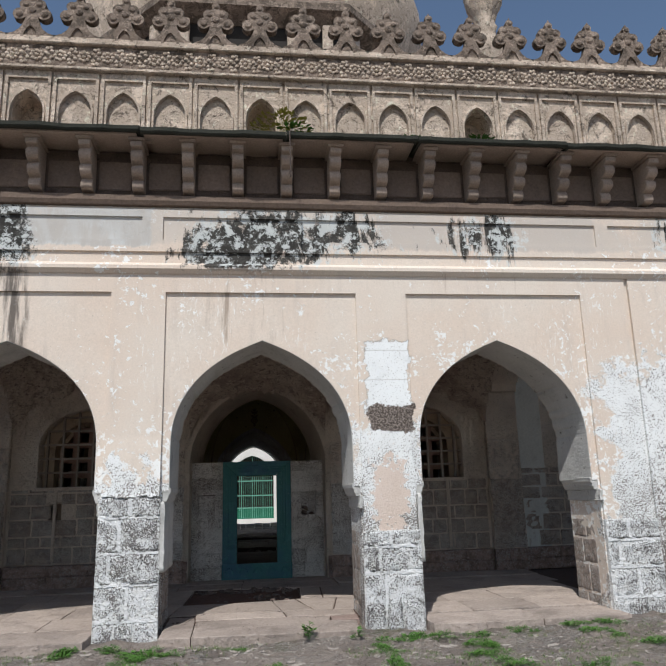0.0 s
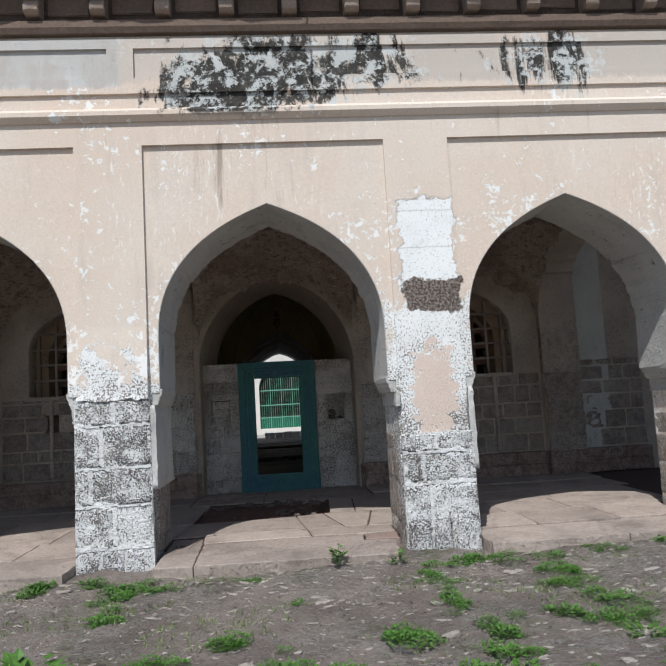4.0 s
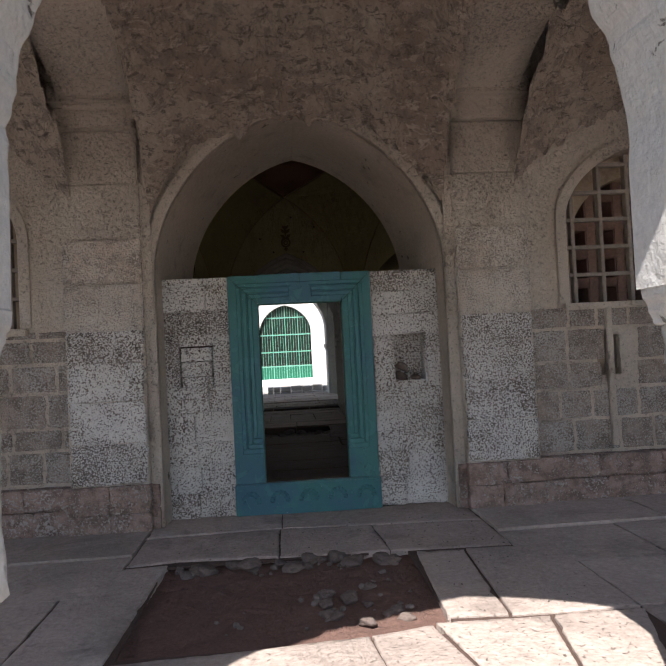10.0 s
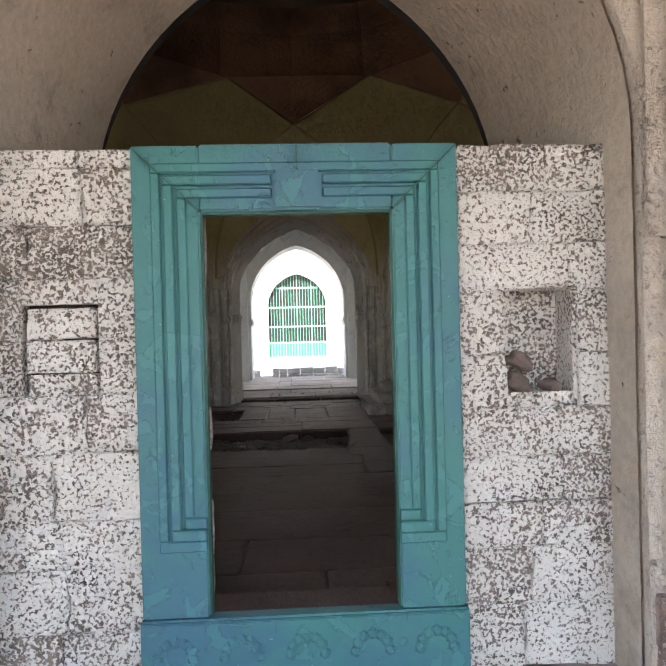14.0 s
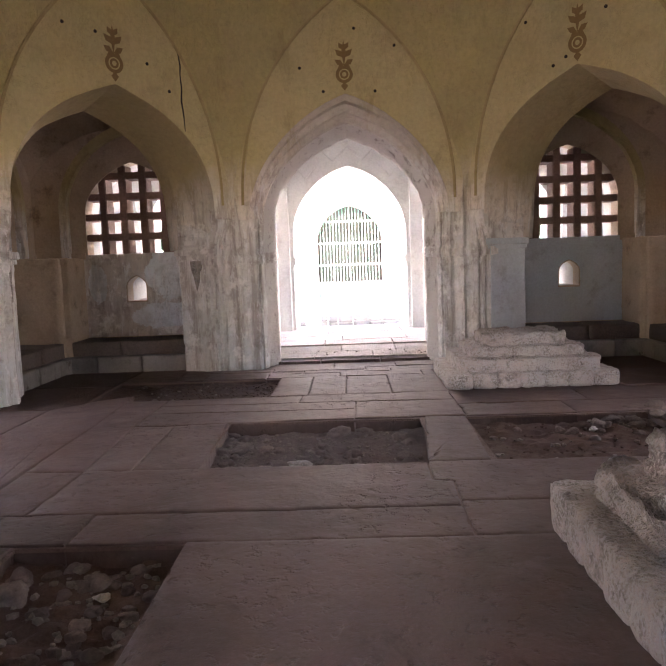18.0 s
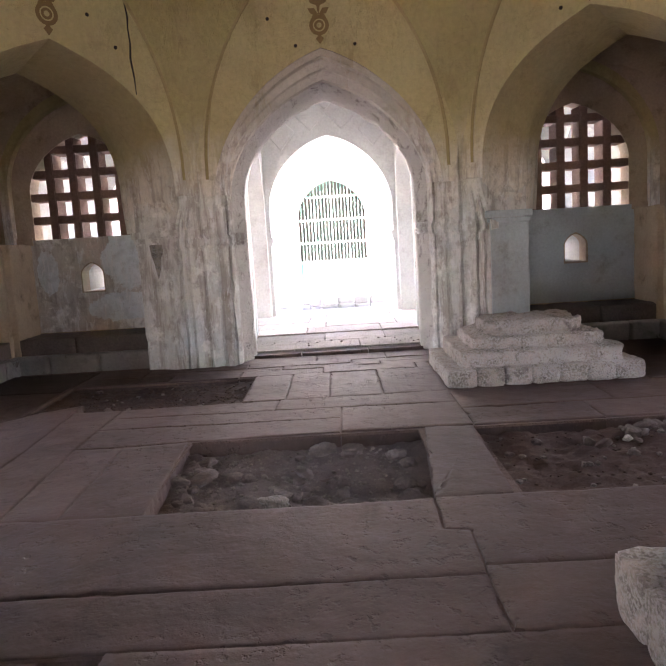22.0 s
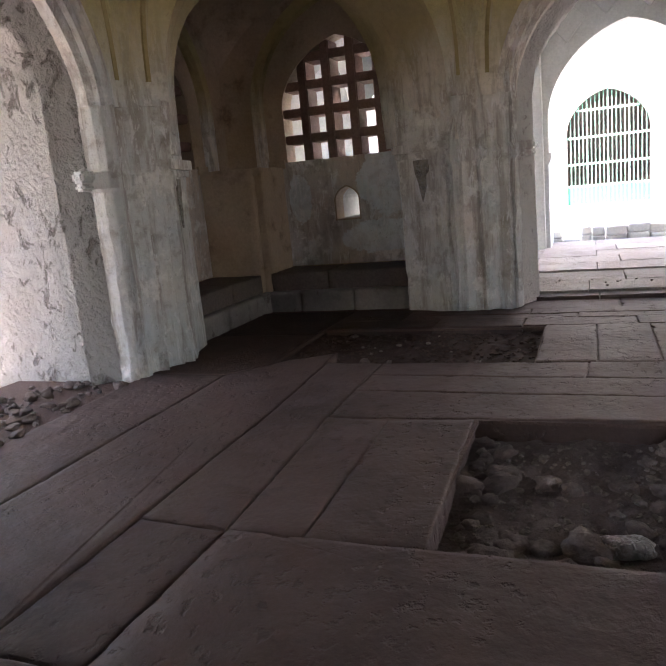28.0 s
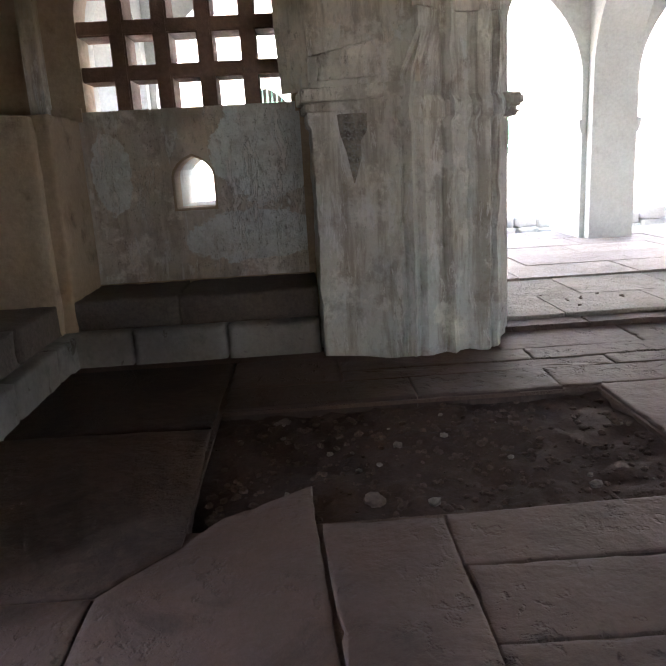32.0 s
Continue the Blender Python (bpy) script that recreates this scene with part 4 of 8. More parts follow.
# ---- south front ----
def south_front():
    ops = []
    for i in BAYS:
        c = i * BAY
        ops += [hole(c - 1.36, c + 1.36, -0.4, 1.76), arch(c, 1.275, 1.76, 2.3, 3.86, 0.32, 60, 2.6)]
    bm = bmesh.new()
    pierced(bm, -9.5, 9.5, -0.4, 4.90, 0.04, 1.02, ops)
    wall = structure("wall_south", finish(bm), FACADE, "pink plastered arcade front with flaking paint and black rain stains", "wall")
    # raised frame round the recessed arch panels
    bm = bmesh.new()
    ops = [hole(i * BAY - 1.385, i * BAY + 1.385, -0.4, 4.567) for i in BAYS]
    pierced(bm, -5.66, 5.66, -0.25, 4.90, 0.0, 0.038, ops)
    part("panel_frame", finish(bm), FACADE, wall)
    bm = bmesh.new()
    pierced(bm, 5.72, 9.4, -0.2, 4.88, -0.01, 0.037, [hole(6.6, 8.6, 0.5, 4.2)])
    part("end_panel", finish(bm), FACADE, wall, "whitewashed peeling end panel")
    bm = bmesh.new()
    pierced(bm, -9.4, -5.72, -0.2, 4.88, -0.01, 0.037, [hole(-8.6, -6.6, 0.5, 4.2)])
    part("end_panel", finish(bm), FACADE, wall, "whitewashed peeling end panel")
    # upper band with a string course, sunk panels and a ledge under the brackets
    part("upper_band", box((-9.5, 0.02, 4.98), (9.5, 1.4, 6.06)), FACADE, wall)
    prof = [(0.03, 4.84), (-0.02, 4.84), (-0.075, 4.90), (-0.075, 4.95), (-0.03, 4.99), (0.03, 5.02)]
    part("string_course", prism(prof, 19.0, m=Matrix.Translation((9.5, 0, 0)) @ pose(0, 0, 0, 0, 0, 90)), FACADE, wall)
    bm = bmesh.new()
    ops = [hole(x0, x1, 5.36, 5.72) for x0, x1 in ((-5.5, -1.75), (-1.45, 5.28), (5.5, 9.0))]
    pierced(bm, -9.4, 9.4, 5.18, 5.84, -0.012, 0.018, ops)
    part("sunk_panel_frame", finish(bm), FACADE, wall)
    prof = [(0.02, 5.88), (-0.05, 5.89), (-0.08, 5.95), (-0.08, 6.03), (0.02, 6.06)]
    part("ledge", prism(prof, 19.0, m=Matrix.Translation((9.5, 0, 0)) @ pose(0, 0, 0, 0, 0, 90)), EAVE_STONE, wall, "dark brown stone ledge")
    part("bracket_band", box((-9.5, 0.05, 6.06), (9.5, 1.4, 7.02)), DARK_BAND, wall, "dark brown stone band")
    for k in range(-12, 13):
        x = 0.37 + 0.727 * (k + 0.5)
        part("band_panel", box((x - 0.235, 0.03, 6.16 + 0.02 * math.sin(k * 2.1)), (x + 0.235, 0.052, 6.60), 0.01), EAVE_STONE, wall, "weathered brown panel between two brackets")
    return wall


WALL_S = south_front()


def intrados():
    """Grey lime lining, imposts and brackets of the three front arches."""
    for i in BAYS:
        c = i * BAY
        lining = arch_ring(c, 1.268, 2.3, 3.853, 1.273, 2.3, 3.858, 0.046, 1.035, 1.78, 1.78, 0.32, 90, 2.6)
        # only the inner skin wavers; the outer one stays against the wall
        for i, v in enumerate(lining.verts):
            e = Vector((v.co.x * 6, v.co.y * 5, v.co.z * 6))
            if i % 4 == 3:
                inward = 0.014 + 0.03 * abs(noise.noise(e)) + 0.016 * noise.noise(e * 4.1)
                v.co += Vector(((c - v.co.x) * inward, 0, -inward * 0.5))
        part("arch_lining", lining, INTRADOS, WALL_S, "rough grey lime plaster inside the arch")
        for s in (-1, 1):
            x0 = c + s * 1.36
            reach = 0.062 if s < 0 else 0.035
            part("jamb_lining", lump(min(x0 + s * 0.03, x0 - s * reach), max(x0 + s * 0.03, x0 - s * reach), -0.03, 1.03, 0.72 if s < 0 else 1.46, 1.64, 0.03, i + s), INTRADOS, WALL_S, "grey lime plaster on the pier under the impost")
            prof = [(0, 1.62), (-s * 0.066, 1.62), (-s * 0.07, 1.655), (-s * 0.085, 1.67), (-s * 0.088, 1.71), (-s * 0.108, 1.73), (-s * 0.115, 1.80), (0, 1.80)]
            part("impost", prism(prof, 0.98, m=Matrix.Translation((x0, 0.05, 0)), bevel=0.008), INTRADOS, WALL_S, "grey moulded impost block")
            prof = [(0, 1.81), (-s * 0.15, 1.81), (-s * 0.155, 2.0), (-s * 0.10, 2.3), (-s * 0.05, 2.42), (0, 2.45)]
            part("springer", prism([(x, z) for x, z in prof], 0.66, m=Matrix.Translation((x0 + s * 0.11, 0.36, 0)), bevel=0.012), INTRADOS, WALL_S)


intrados()


def pier_blocks():
    """Whitewashed courses on the lower piers, where the paint has gone."""
    me, bare = variants(WASHED, UNEVEN), variants(PIER_SIDE, UNEVEN)
    rnd = random.Random(4)

    def joint(x0, x1, z0, z1):
        """Lime smeared flat over a joint, with ragged edges."""
        bm = bmesh.new()
        long = x1 - x0 > z1 - z0
        n = max(3, int(max(x1 - x0, z1 - z0) / 0.03))
        rows = []
        for i in range(n + 1):
            f = i / n
            r = [0.35 * abs(noise.noise(Vector((x0 * 9 + f * 9, z0 * 7, k)))) + 0.2 * rnd.random() for k in (1, 5)]
            if long:
                a, b = (x0 + (x1 - x0) * f, z0 + (z1 - z0) * r[0]), (x0 + (x1 - x0) * f, z1 - (z1 - z0) * r[1])
            else:
                a, b = (x0 + (x1 - x0) * r[0], z0 + (z1 - z0) * f), (x1 - (x1 - x0) * r[1], z0 + (z1 - z0) * f)
            rows.append([bm.verts.new(p) for p in ((a[0], -0.025, a[1]), (a[0], -0.042, a[1]), (b[0], -0.042, b[1]), (b[0], -0.025, b[1]))])
        for p, q in zip(rows, rows[1:]):
            for i in range(4):
                bm.faces.new((p[i], p[(i + 1) % 4], q[(i + 1) % 4], q[i]))
        bm.faces.new(rows[0])
        bm.faces.new(rows[-1])
        part("mortar_joint", finish(bm), LIME, WALL_S, "white lime pointing")

    for xc, top in ((-1.775, 1.70), (1.775, 1.15), (-5.305, 1.6), (5.305, 1.2)):
        z, row = -0.22, 0
        bm = box((xc - 0.412, -0.0335, -0.25), (xc + 0.412, 1.025, top))
        for v in bm.verts:
            if v.co.z > 0:
                v.co.x += 0.012 if v.co.x < xc else -0.012
                v.co.y += 0.003 if v.co.y < 0.5 else 0
        part("mortar", bm, MORTAR, WALL_S, "white lime mortar between the pier stones")
        while z < top - 0.12:
            h = rnd.uniform(0.34, 0.46) if row else 0.36
            h = min(h, top - z)
            split = rnd.uniform(0.32, 0.6) if row % 3 != 2 else rnd.uniform(0.2, 0.3)
            xs = [-0.41, -0.41 + 0.82 * split, 0.41] if row else [-0.41, -0.14, -0.03, 0.10, 0.41]
            for a, b in zip(xs, xs[1:]):
                w, d = b - a - rnd.uniform(0.008, 0.03), 0.30 + rnd.uniform(-0.008, 0.012)
                piece("stone_block", rnd.choice(me), (xc + (a + b) / 2, -0.034 + d / 2 - rnd.uniform(0.0, 0.006), z + h / 2), (w, d, h - rnd.uniform(0.008, 0.03)), WALL_S, rnd.uniform(-0.6, 0.6))
            if z + h < top - 0.05:
                joint(xc - 0.40, xc + 0.40, z + h - 0.03, z + h + 0.03)
            for b in xs[1:-1] if row else ():
                joint(xc + b - 0.035, xc + b + 0.035, z + 0.01, z + h - 0.01)
            if row == 0 and xc == 1.775:
                for k, (a, b) in enumerate(((-0.40, -0.15), (-0.12, 0.10), (0.13, 0.41))):
                    part("base_lobe", lump(xc + a, xc + b, -0.075, 0.0, -0.24, 0.22, 0.03, k), WASHED, WALL_S, "rounded carved foot of the pier")
            for s in (-1, 1):
                ys = [0.29, 0.62 + rnd.uniform(-0.08, 0.1), 1.04]
                for a, b in zip(ys, ys[1:]):
                    piece("stone_block", rnd.choice(bare), (xc + s * (0.368 + rnd.uniform(-0.003, 0.004)), (a + b) / 2, z + h / 2), (0.10, b - a - 0.03, h - 0.03), WALL_S)
            z += h
            row += 1


def plaster_lip(x0, x1, z0, z1, proud, seed):
    """Ragged lower edge of the thick plaster that still hangs over the bare stones."""
    bm = bmesh.new()
    rows = []
    n = 36
    for i in range(n + 1):
        x = x0 + (x1 - x0) * i / n
        z = z0 + 0.05 * noise.noise(Vector((x * 4, seed, 0))) + 0.03 * noise.noise(Vector((x * 13, seed, 2)))
        rows.append([bm.verts.new(p) for p in ((x, 0.0, z + 0.01), (x, -proud, z), (x, -proud * 0.8, z + 0.06), (x, -0.003, z1))])
    for a, b in zip(rows, rows[1:]):
        for i in range(3):
            bm.faces.new((a[i], a[i + 1], b[i + 1], b[i]))
    bm.faces.new(rows[0])
    bm.faces.new(rows[-1])
    return finish(bm)


part("plaster_lip", plaster_lip(-2.145, -1.388, 1.70, 2.5, 0.055, 1), FACADE, WALL_S, "broken lower edge of the painted plaster")
part("plaster_lip", plaster_lip(-5.66, -4.918, 1.65, 2.5, 0.05, 2), FACADE, WALL_S, "broken lower edge of the painted plaster")


def eave():
    rnd = random.Random(7)
    prof = [(0.06, 6.08), (-0.11, 6.08), (-0.16, 6.11), (-0.17, 6.17), (-0.15, 6.22), (-0.12, 6.235), (-0.23, 6.27), (-0.27, 6.31), (-0.28, 6.37), (-0.25, 6.41), (-0.22, 6.425), (-0.33, 6.46), (-0.37, 6.50), (-0.38, 6.56), (-0.35, 6.60), (-0.33, 6.615), (-0.43, 6.64), (-0.43, 6.72), (0.06, 6.72)]
    first = None
    xs = [0.37 + 0.727 * i for i in range(-12, 13)]
    for x in xs:
        if first is None:
            first = thing("eave_bracket", (x, 0, 0), "stepped brown stone bracket under the eave", "bracket", "brackets under the eave")
            corbel = part("corbel", prism(prof, 0.17, m=Matrix.Translation((0.085, 0, 0)) @ pose(0, 0, 0, 0, 0, 90), bevel=0.012), BRACKET_STONE, first)
            part("cap", box((-0.12, -0.46, 6.72), (0.12, 0.04, 6.765), 0.008), BRACKET_STONE, corbel)
        else:
            copy_thing(first, pose(x, 0, 0))
    eave_ob = thing("stone_eave", (0, 0, 0), "thin dark mossy stone slabs of the overhanging eave", "eave")
    x = -9.4
    for w in (3.1, 2.4, 2.15, 2.1, 1.98, 2.35, 2.03, 2.2, 2.0):
        drop = rnd.uniform(-0.012, 0.02)
        bm = bmesh.new()
        n = int(w / 0.12)
        rows = []
        for i in range(n + 1):
            xx = x + 0.008 + (w - 0.016) * i / n
            j = 0.04 * noise.noise(Vector((xx * 3, 1.3, x))) + 0.03 * max(0.0, noise.noise(Vector((xx * 7, 4.1, x))))
            rows.append([bm.verts.new(p) for p in ((xx, 0.06, 6.84 + drop), (xx, -0.58 + j, 6.775 + drop), (xx, -0.60 + j, 6.80 + drop), (xx, -0.60 + j, 6.855 + drop), (xx, -0.54 + j, 6.885 + drop), (xx, 0.06, 6.99 + drop))])
        for r, q in zip(rows, rows[1:]):
            for i in range(6):
                bm.faces.new((r[i], r[(i + 1) % 6], q[(i + 1) % 6], q[i]))
        bm.faces.new(rows[0])
        bm.faces.new(rows[-1])
        part("eave_slab", finish(bm), EAVE_TOP, eave_ob)
        part("soffit_slab", lump(x + 0.05, x + w - 0.05, -0.52, 0.04, 6.768, 6.80 + drop, 0.012, x), BRACKET_STONE, eave_ob, "broken brown underside of the eave slab")
        x += w


eave()


def niche_band():
    bm = bmesh.new()
    pierced(bm, -9.5, 9.5, 7.02, 8.62, 0.135, 0.50, [arch(0.706 * i, 0.225, 7.03, 7.42, 7.75, 0.2, 12) for i in range(-10, 11, 5)])
    bm_box(bm, (-9.5, 0.502, 7.02), (9.5, 0.62, 8.62))
    wall = structure("parapet_wall", finish(bm), PARAPET, "weathered parapet with a row of blind arched niches", "wall")
    ops = []
    for i in range(-13, 14):
        c = 0.706 * i
        ops.append(arch(c, 0.235, 7.02, 7.42, 7.77, 0.2, 16))
    bm = bmesh.new()
    pierced(bm, -9.5, 9.5, 7.02, 8.10, 0.085, 0.133, ops)
    part("niche_front", finish(bm), PARAPET, wall)
    for i in range(-13, 14):
        c = 0.706 * i
        part("niche_moulding", arch_ring(c, 0.24, 7.42, 7.78, 0.268, 7.42, 7.84, 0.055, 0.083, 7.06, 7.06, 0.2, 16), PARAPET, wall)
        bm = bmesh.new()
        pierced(bm, c - 0.335, c + 0.335, 7.06, 8.09, 0.045, 0.083, [hole(c - 0.288, c + 0.288, 7.06, 7.97)])
        part("niche_frame", finish(bm), PARAPET, wall)
    for z0, z1, y in ((8.10, 8.16, -0.03), (8.54, 8.60, -0.04), (8.60, 8.66, 0.0)):
        part("cornice", box((-9.5, y, z0), (9.5, 0.133, z1 - 0.003), 0.012), PARAPET, wall)
    # carved rosette frieze
    part("frieze", box((-9.5, 0.02, 8.163), (9.5, 0.133, 8.535)), MERLON, wall)
    bm = bmesh.new()
    for k in range(8):
        a = k * math.pi / 4
        bmesh.ops.create_icosphere(bm, subdivisions=1, radius=0.034, matrix=Matrix.Translation((0.075 * math.cos(a), 0, 0.075 * math.sin(a))) @ Matrix.Diagonal((1, 0.7, 1, 1)))
    bmesh.ops.create_icosphere(bm, subdivisions=1, radius=0.038)
    ros = bpy.data.meshes.new("rosette")
    bm.to_mesh(ros)
    bm.free()
    ros.materials.append(PARAPET)
    bm = bmesh.new()
    for s in (-1, 1):
        pts = [(0.0, 0.0), (0.05, 0.07), (0.04, 0.13), (-0.02, 0.12), (-0.05, 0.04)]
        for x, z in pts:
            bmesh.ops.create_icosphere(bm, subdivisions=1, radius=0.035, matrix=Matrix.Translation((s * x * 0.9, 0, s * z)) @ Matrix.Diagonal((1, 0.6, 1, 1)))
    scroll = bpy.data.meshes.new("scroll")
    bm.to_mesh(scroll)
    bm.free()
    scroll.materials.append(PARAPET)
    for i in range(-19, 20):
        ob = new("rosette", ros)
        ob.parent, ob.location = wall, (0.353 * i + 0.1, 0.015, 8.35)
        ob = new("scroll", scroll)
        ob.parent, ob.location = wall, (0.353 * i + 0.276, 0.015, 8.35)
    return wall


niche_band()


def merlons():
    """Pierced trefoil merlons along the roof edge."""
    def lobe(cx, cz, r, a0, a1, n=7):
        return [(cx + r * math.cos(radians(a0 + (a1 - a0) * k / n)), cz + r * math.sin(radians(a0 + (a1 - a0) * k / n))) for k in range(n + 1)]

    right = [(0.335, 0.0), (0.33, 0.07), (0.25, 0.10), (0.17, 0.17), (0.12, 0.27), (0.10, 0.33)]
    right += lobe(0.185, 0.43, 0.105, -150, 95) + lobe(0.115, 0.60, 0.085, -20, 110) + [(0.05, 0.70)] + lobe(0.0, 0.75, 0.065, 10, 80, 3) + [(0.0, 0.86)]
    outline = right + [(-x, z) for x, z in right[-2::-1]]
    bm = prism([(x, z) for x, z in outline], 0.12, m=Matrix.Translation((0, 0.02, 0)))
    for x, z, r in ((0.185, 0.43, 0.06), (-0.185, 0.43, 0.06), (0.1, 0.6, 0.05), (-0.1, 0.6, 0.05), (0, 0.75, 0.045), (0, 0.5, 0.06)):
        bmesh.ops.create_icosphere(bm, subdivisions=2, radius=r, matrix=Matrix.Translation((x, 0.02, z)) @ Matrix.Diagonal((1, 0.55, 1, 1)))
    first = thing("merlon", (-9.2, 0.02, 8.65), "carved trefoil merlon of weathered brown stone", "merlon", "merlons on the parapet")
    leaf = part("leaf", finish(bm), MERLON, first)
    rim = arch_ring(0, 0.10, 0.0, 0.20, 0.14, 0.0, 0.27, -0.01, 0.05, 0.0, 0.0, 0.2, 10)
    part("hood", rim, MERLON, leaf)
    part("sill", box((-0.353, 0.0, -0.003), (0.353, 0.16, 0.045), 0.01), PARAPET, first)
    for i in range(1, 27):
        copy_thing(first, pose(-9.2 + 0.706 * i, 0.02, 8.65))


merlons()


def roof():
    structure("ceiling_roof", box((-9.5, 0.66, 7.0), (9.5, 5.3, 7.3)), EAVE_STONE, "flat lime roof of the porch", "roof")
    structure("ceiling_roof_hall", box((-6.2, 5.31, 7.0), (6.2, 16.2, 7.3)), EAVE_STONE, "flat lime roof of the hall", "roof")
    structure("ceiling_roof_north", box((-9.5, 16.21, 7.0), (9.5, 20.1, 7.3)), EAVE_STONE, "flat lime roof of the north porch", "roof")
    # added dark wall gives the hollows between the merlons their shadowed black
    structure("parapet_back", box((-9.5, 0.42, 8.623), (9.5, 0.60, 9.02), 0.03), EAVE_TOP, "dark backing wall added for the shadowed hollows between the merlons", "wall")
    d = thing("dome_drum", (0, 10.95, 7.3), "weathered octagonal dome drum with a carved cornice", "dome")

    def octagon(r0, r1, z0, z1):
        bm = bmesh.new()
        rows = [[bm.verts.new((r / math.cos(math.pi / 8) * math.cos(math.pi / 8 + math.pi / 4 * k), r / math.cos(math.pi / 8) * math.sin(math.pi / 8 + math.pi / 4 * k), z)) for k in range(8)] for r, z in ((r0, z0), (r1, z1))]
        for k in range(8):
            bm.faces.new((rows[0][k], rows[0][(k + 1) % 8], rows[1][(k + 1) % 8], rows[1][k]))
        return finish(bm)

    part("drum", octagon(5.25, 5.25, 0, 6.6), MERLON, d)
    for r0, r1, z0, z1 in ((5.4, 5.4, 4.55, 4.75), (5.25, 5.4, 4.45, 4.55), (5.3, 5.7, 6.0, 6.3), (5.7, 5.7, 6.3, 6.5), (5.7, 5.3, 6.5, 6.9)):
        part("cornice", octagon(r0, r1, z0, z1), MERLON, d)
    for k in range(8):
        for i in range(-2, 3):
            post = box((i * 0.9 - 0.13, 5.27, 4.75), (i * 0.9 + 0.13, 5.5, 6.02), 0.02)
            post.transform(pose(0, 0, 0, 0, 0, 45 * k))
            part("gallery_post", post, PARAPET, d, "pale stone post of the drum gallery")
        # flat near-black sheet puts the shade behind the posts into colour
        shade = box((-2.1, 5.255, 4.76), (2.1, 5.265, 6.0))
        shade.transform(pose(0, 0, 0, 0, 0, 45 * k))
        part("gallery_recess", shade, BLACK, d, "near-black panel painted as the shade behind the gallery posts")
    bm = bmesh.new()
    prof = [(5.3, 6.9), (5.6, 8.0), (5.6, 9.2), (5.2, 10.6), (4.2, 12.0), (2.5, 13.2), (0.9, 14.0), (0.02, 14.6)]
    n = 48
    rows = [[bm.verts.new((r * math.cos(2 * math.pi * k / n), r * math.sin(2 * math.pi * k / n), z)) for k in range(n)] for r, z in prof]
    for a, b in zip(rows, rows[1:]):
        for k in range(n):
            bm.faces.new((a[k], a[(k + 1) % n], b[(k + 1) % n], b[k]))
    part("dome", finish(bm, True), PARAPET, d, "bulbous weathered plaster dome")
    for x, y in ((4.3, 1.3), (-4.9, 1.3)):
        t = thing("roof_finial", (x, y, 7.3), "worn baluster-shaped stone finial on the roof", "finial")
        bm = bmesh.new()
        prof = [(0.34, 0), (0.34, 1.6), (0.27, 1.9), (0.30, 2.3), (0.34, 2.5), (0.20, 2.62), (0.17, 2.8), (0.22, 2.9), (0.17, 3.0), (0.24, 3.2), (0.34, 3.4), (0.38, 3.7), (0.30, 4.2), (0.12, 4.6), (0.02, 4.9)]
        rows = [[bm.verts.new(((r + 0.02 * math.cos(4 * k + z * 3)) * math.cos(math.pi * k / 10), (r + 0.02 * math.cos(4 * k + z * 3)) * math.sin(math.pi * k / 10), z)) for k in range(20)] for r, z in prof]
        for a, b in zip(rows, rows[1:]):
            for k in range(20):
                bm.faces.new((a[k], a[(k + 1) % 20], b[(k + 1) % 20], b[k]))
        part("shaft", finish(bm, True), PARAPET, t)


roof()


# ---- porch, south and north alike ----
def sail(bm, xc, yc, a, b, top=4.72, z0=2.2, hole_r=0.72, n=30, keep=None, ledges=0.3):
    R = top - z0
    vs = {}
    for i in range(n + 1):
        for j in range(n + 1):
            x, y = a * (2 * i / n - 1), b * (2 * j / n - 1)
            z = z0 + math.sqrt(max(0.2, R * R - x * x - y * y))
            z += 0.06 * noise.noise(Vector((x * 4 + xc, y * 4, 2))) + 0.05 * noise.noise(Vector((x * 23, y * 31, 3)))
            # broken ledges of rubble, thickest round the crown
            e = 3.0 * noise.noise(Vector((x * 3.5 + xc, y * 7, 7))) + 1.6 * noise.noise(Vector((x * 9 + xc, y * 16, 5)))
            z += 0.05 * ledges * (math.floor(e) + min(1.0, (e - math.floor(e)) * 1.6))
            vs[i, j] = bm.verts.new((xc + x, yc + y, z))
    for i in range(n):
        for j in range(n):
            q = [vs[i, j], vs[i + 1, j], vs[i + 1, j + 1], vs[i, j + 1]]
            c = sum((v.co for v in q), Vector()) / 4
            if math.hypot(c.x - xc, c.y - yc) > hole_r and (keep is None or keep(c)):
                bm.faces.new(q)
    if hole_r <= 0:
        return
    # the shallow dark cup in the crown, with a rolled rim over the ragged edge
    def lip(r):
        return z0 + math.sqrt(R * R - r * r)

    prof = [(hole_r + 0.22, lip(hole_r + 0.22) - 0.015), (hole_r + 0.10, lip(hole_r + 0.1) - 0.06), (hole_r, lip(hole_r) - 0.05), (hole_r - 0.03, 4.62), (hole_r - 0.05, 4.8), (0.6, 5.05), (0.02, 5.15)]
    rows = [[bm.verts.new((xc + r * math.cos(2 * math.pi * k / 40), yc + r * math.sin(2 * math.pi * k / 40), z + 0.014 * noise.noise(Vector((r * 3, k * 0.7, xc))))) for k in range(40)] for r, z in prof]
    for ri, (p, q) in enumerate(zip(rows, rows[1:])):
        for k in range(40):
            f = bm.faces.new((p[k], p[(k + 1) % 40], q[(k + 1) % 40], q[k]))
            # inside the cup the second material: near black in the south porch
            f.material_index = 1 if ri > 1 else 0


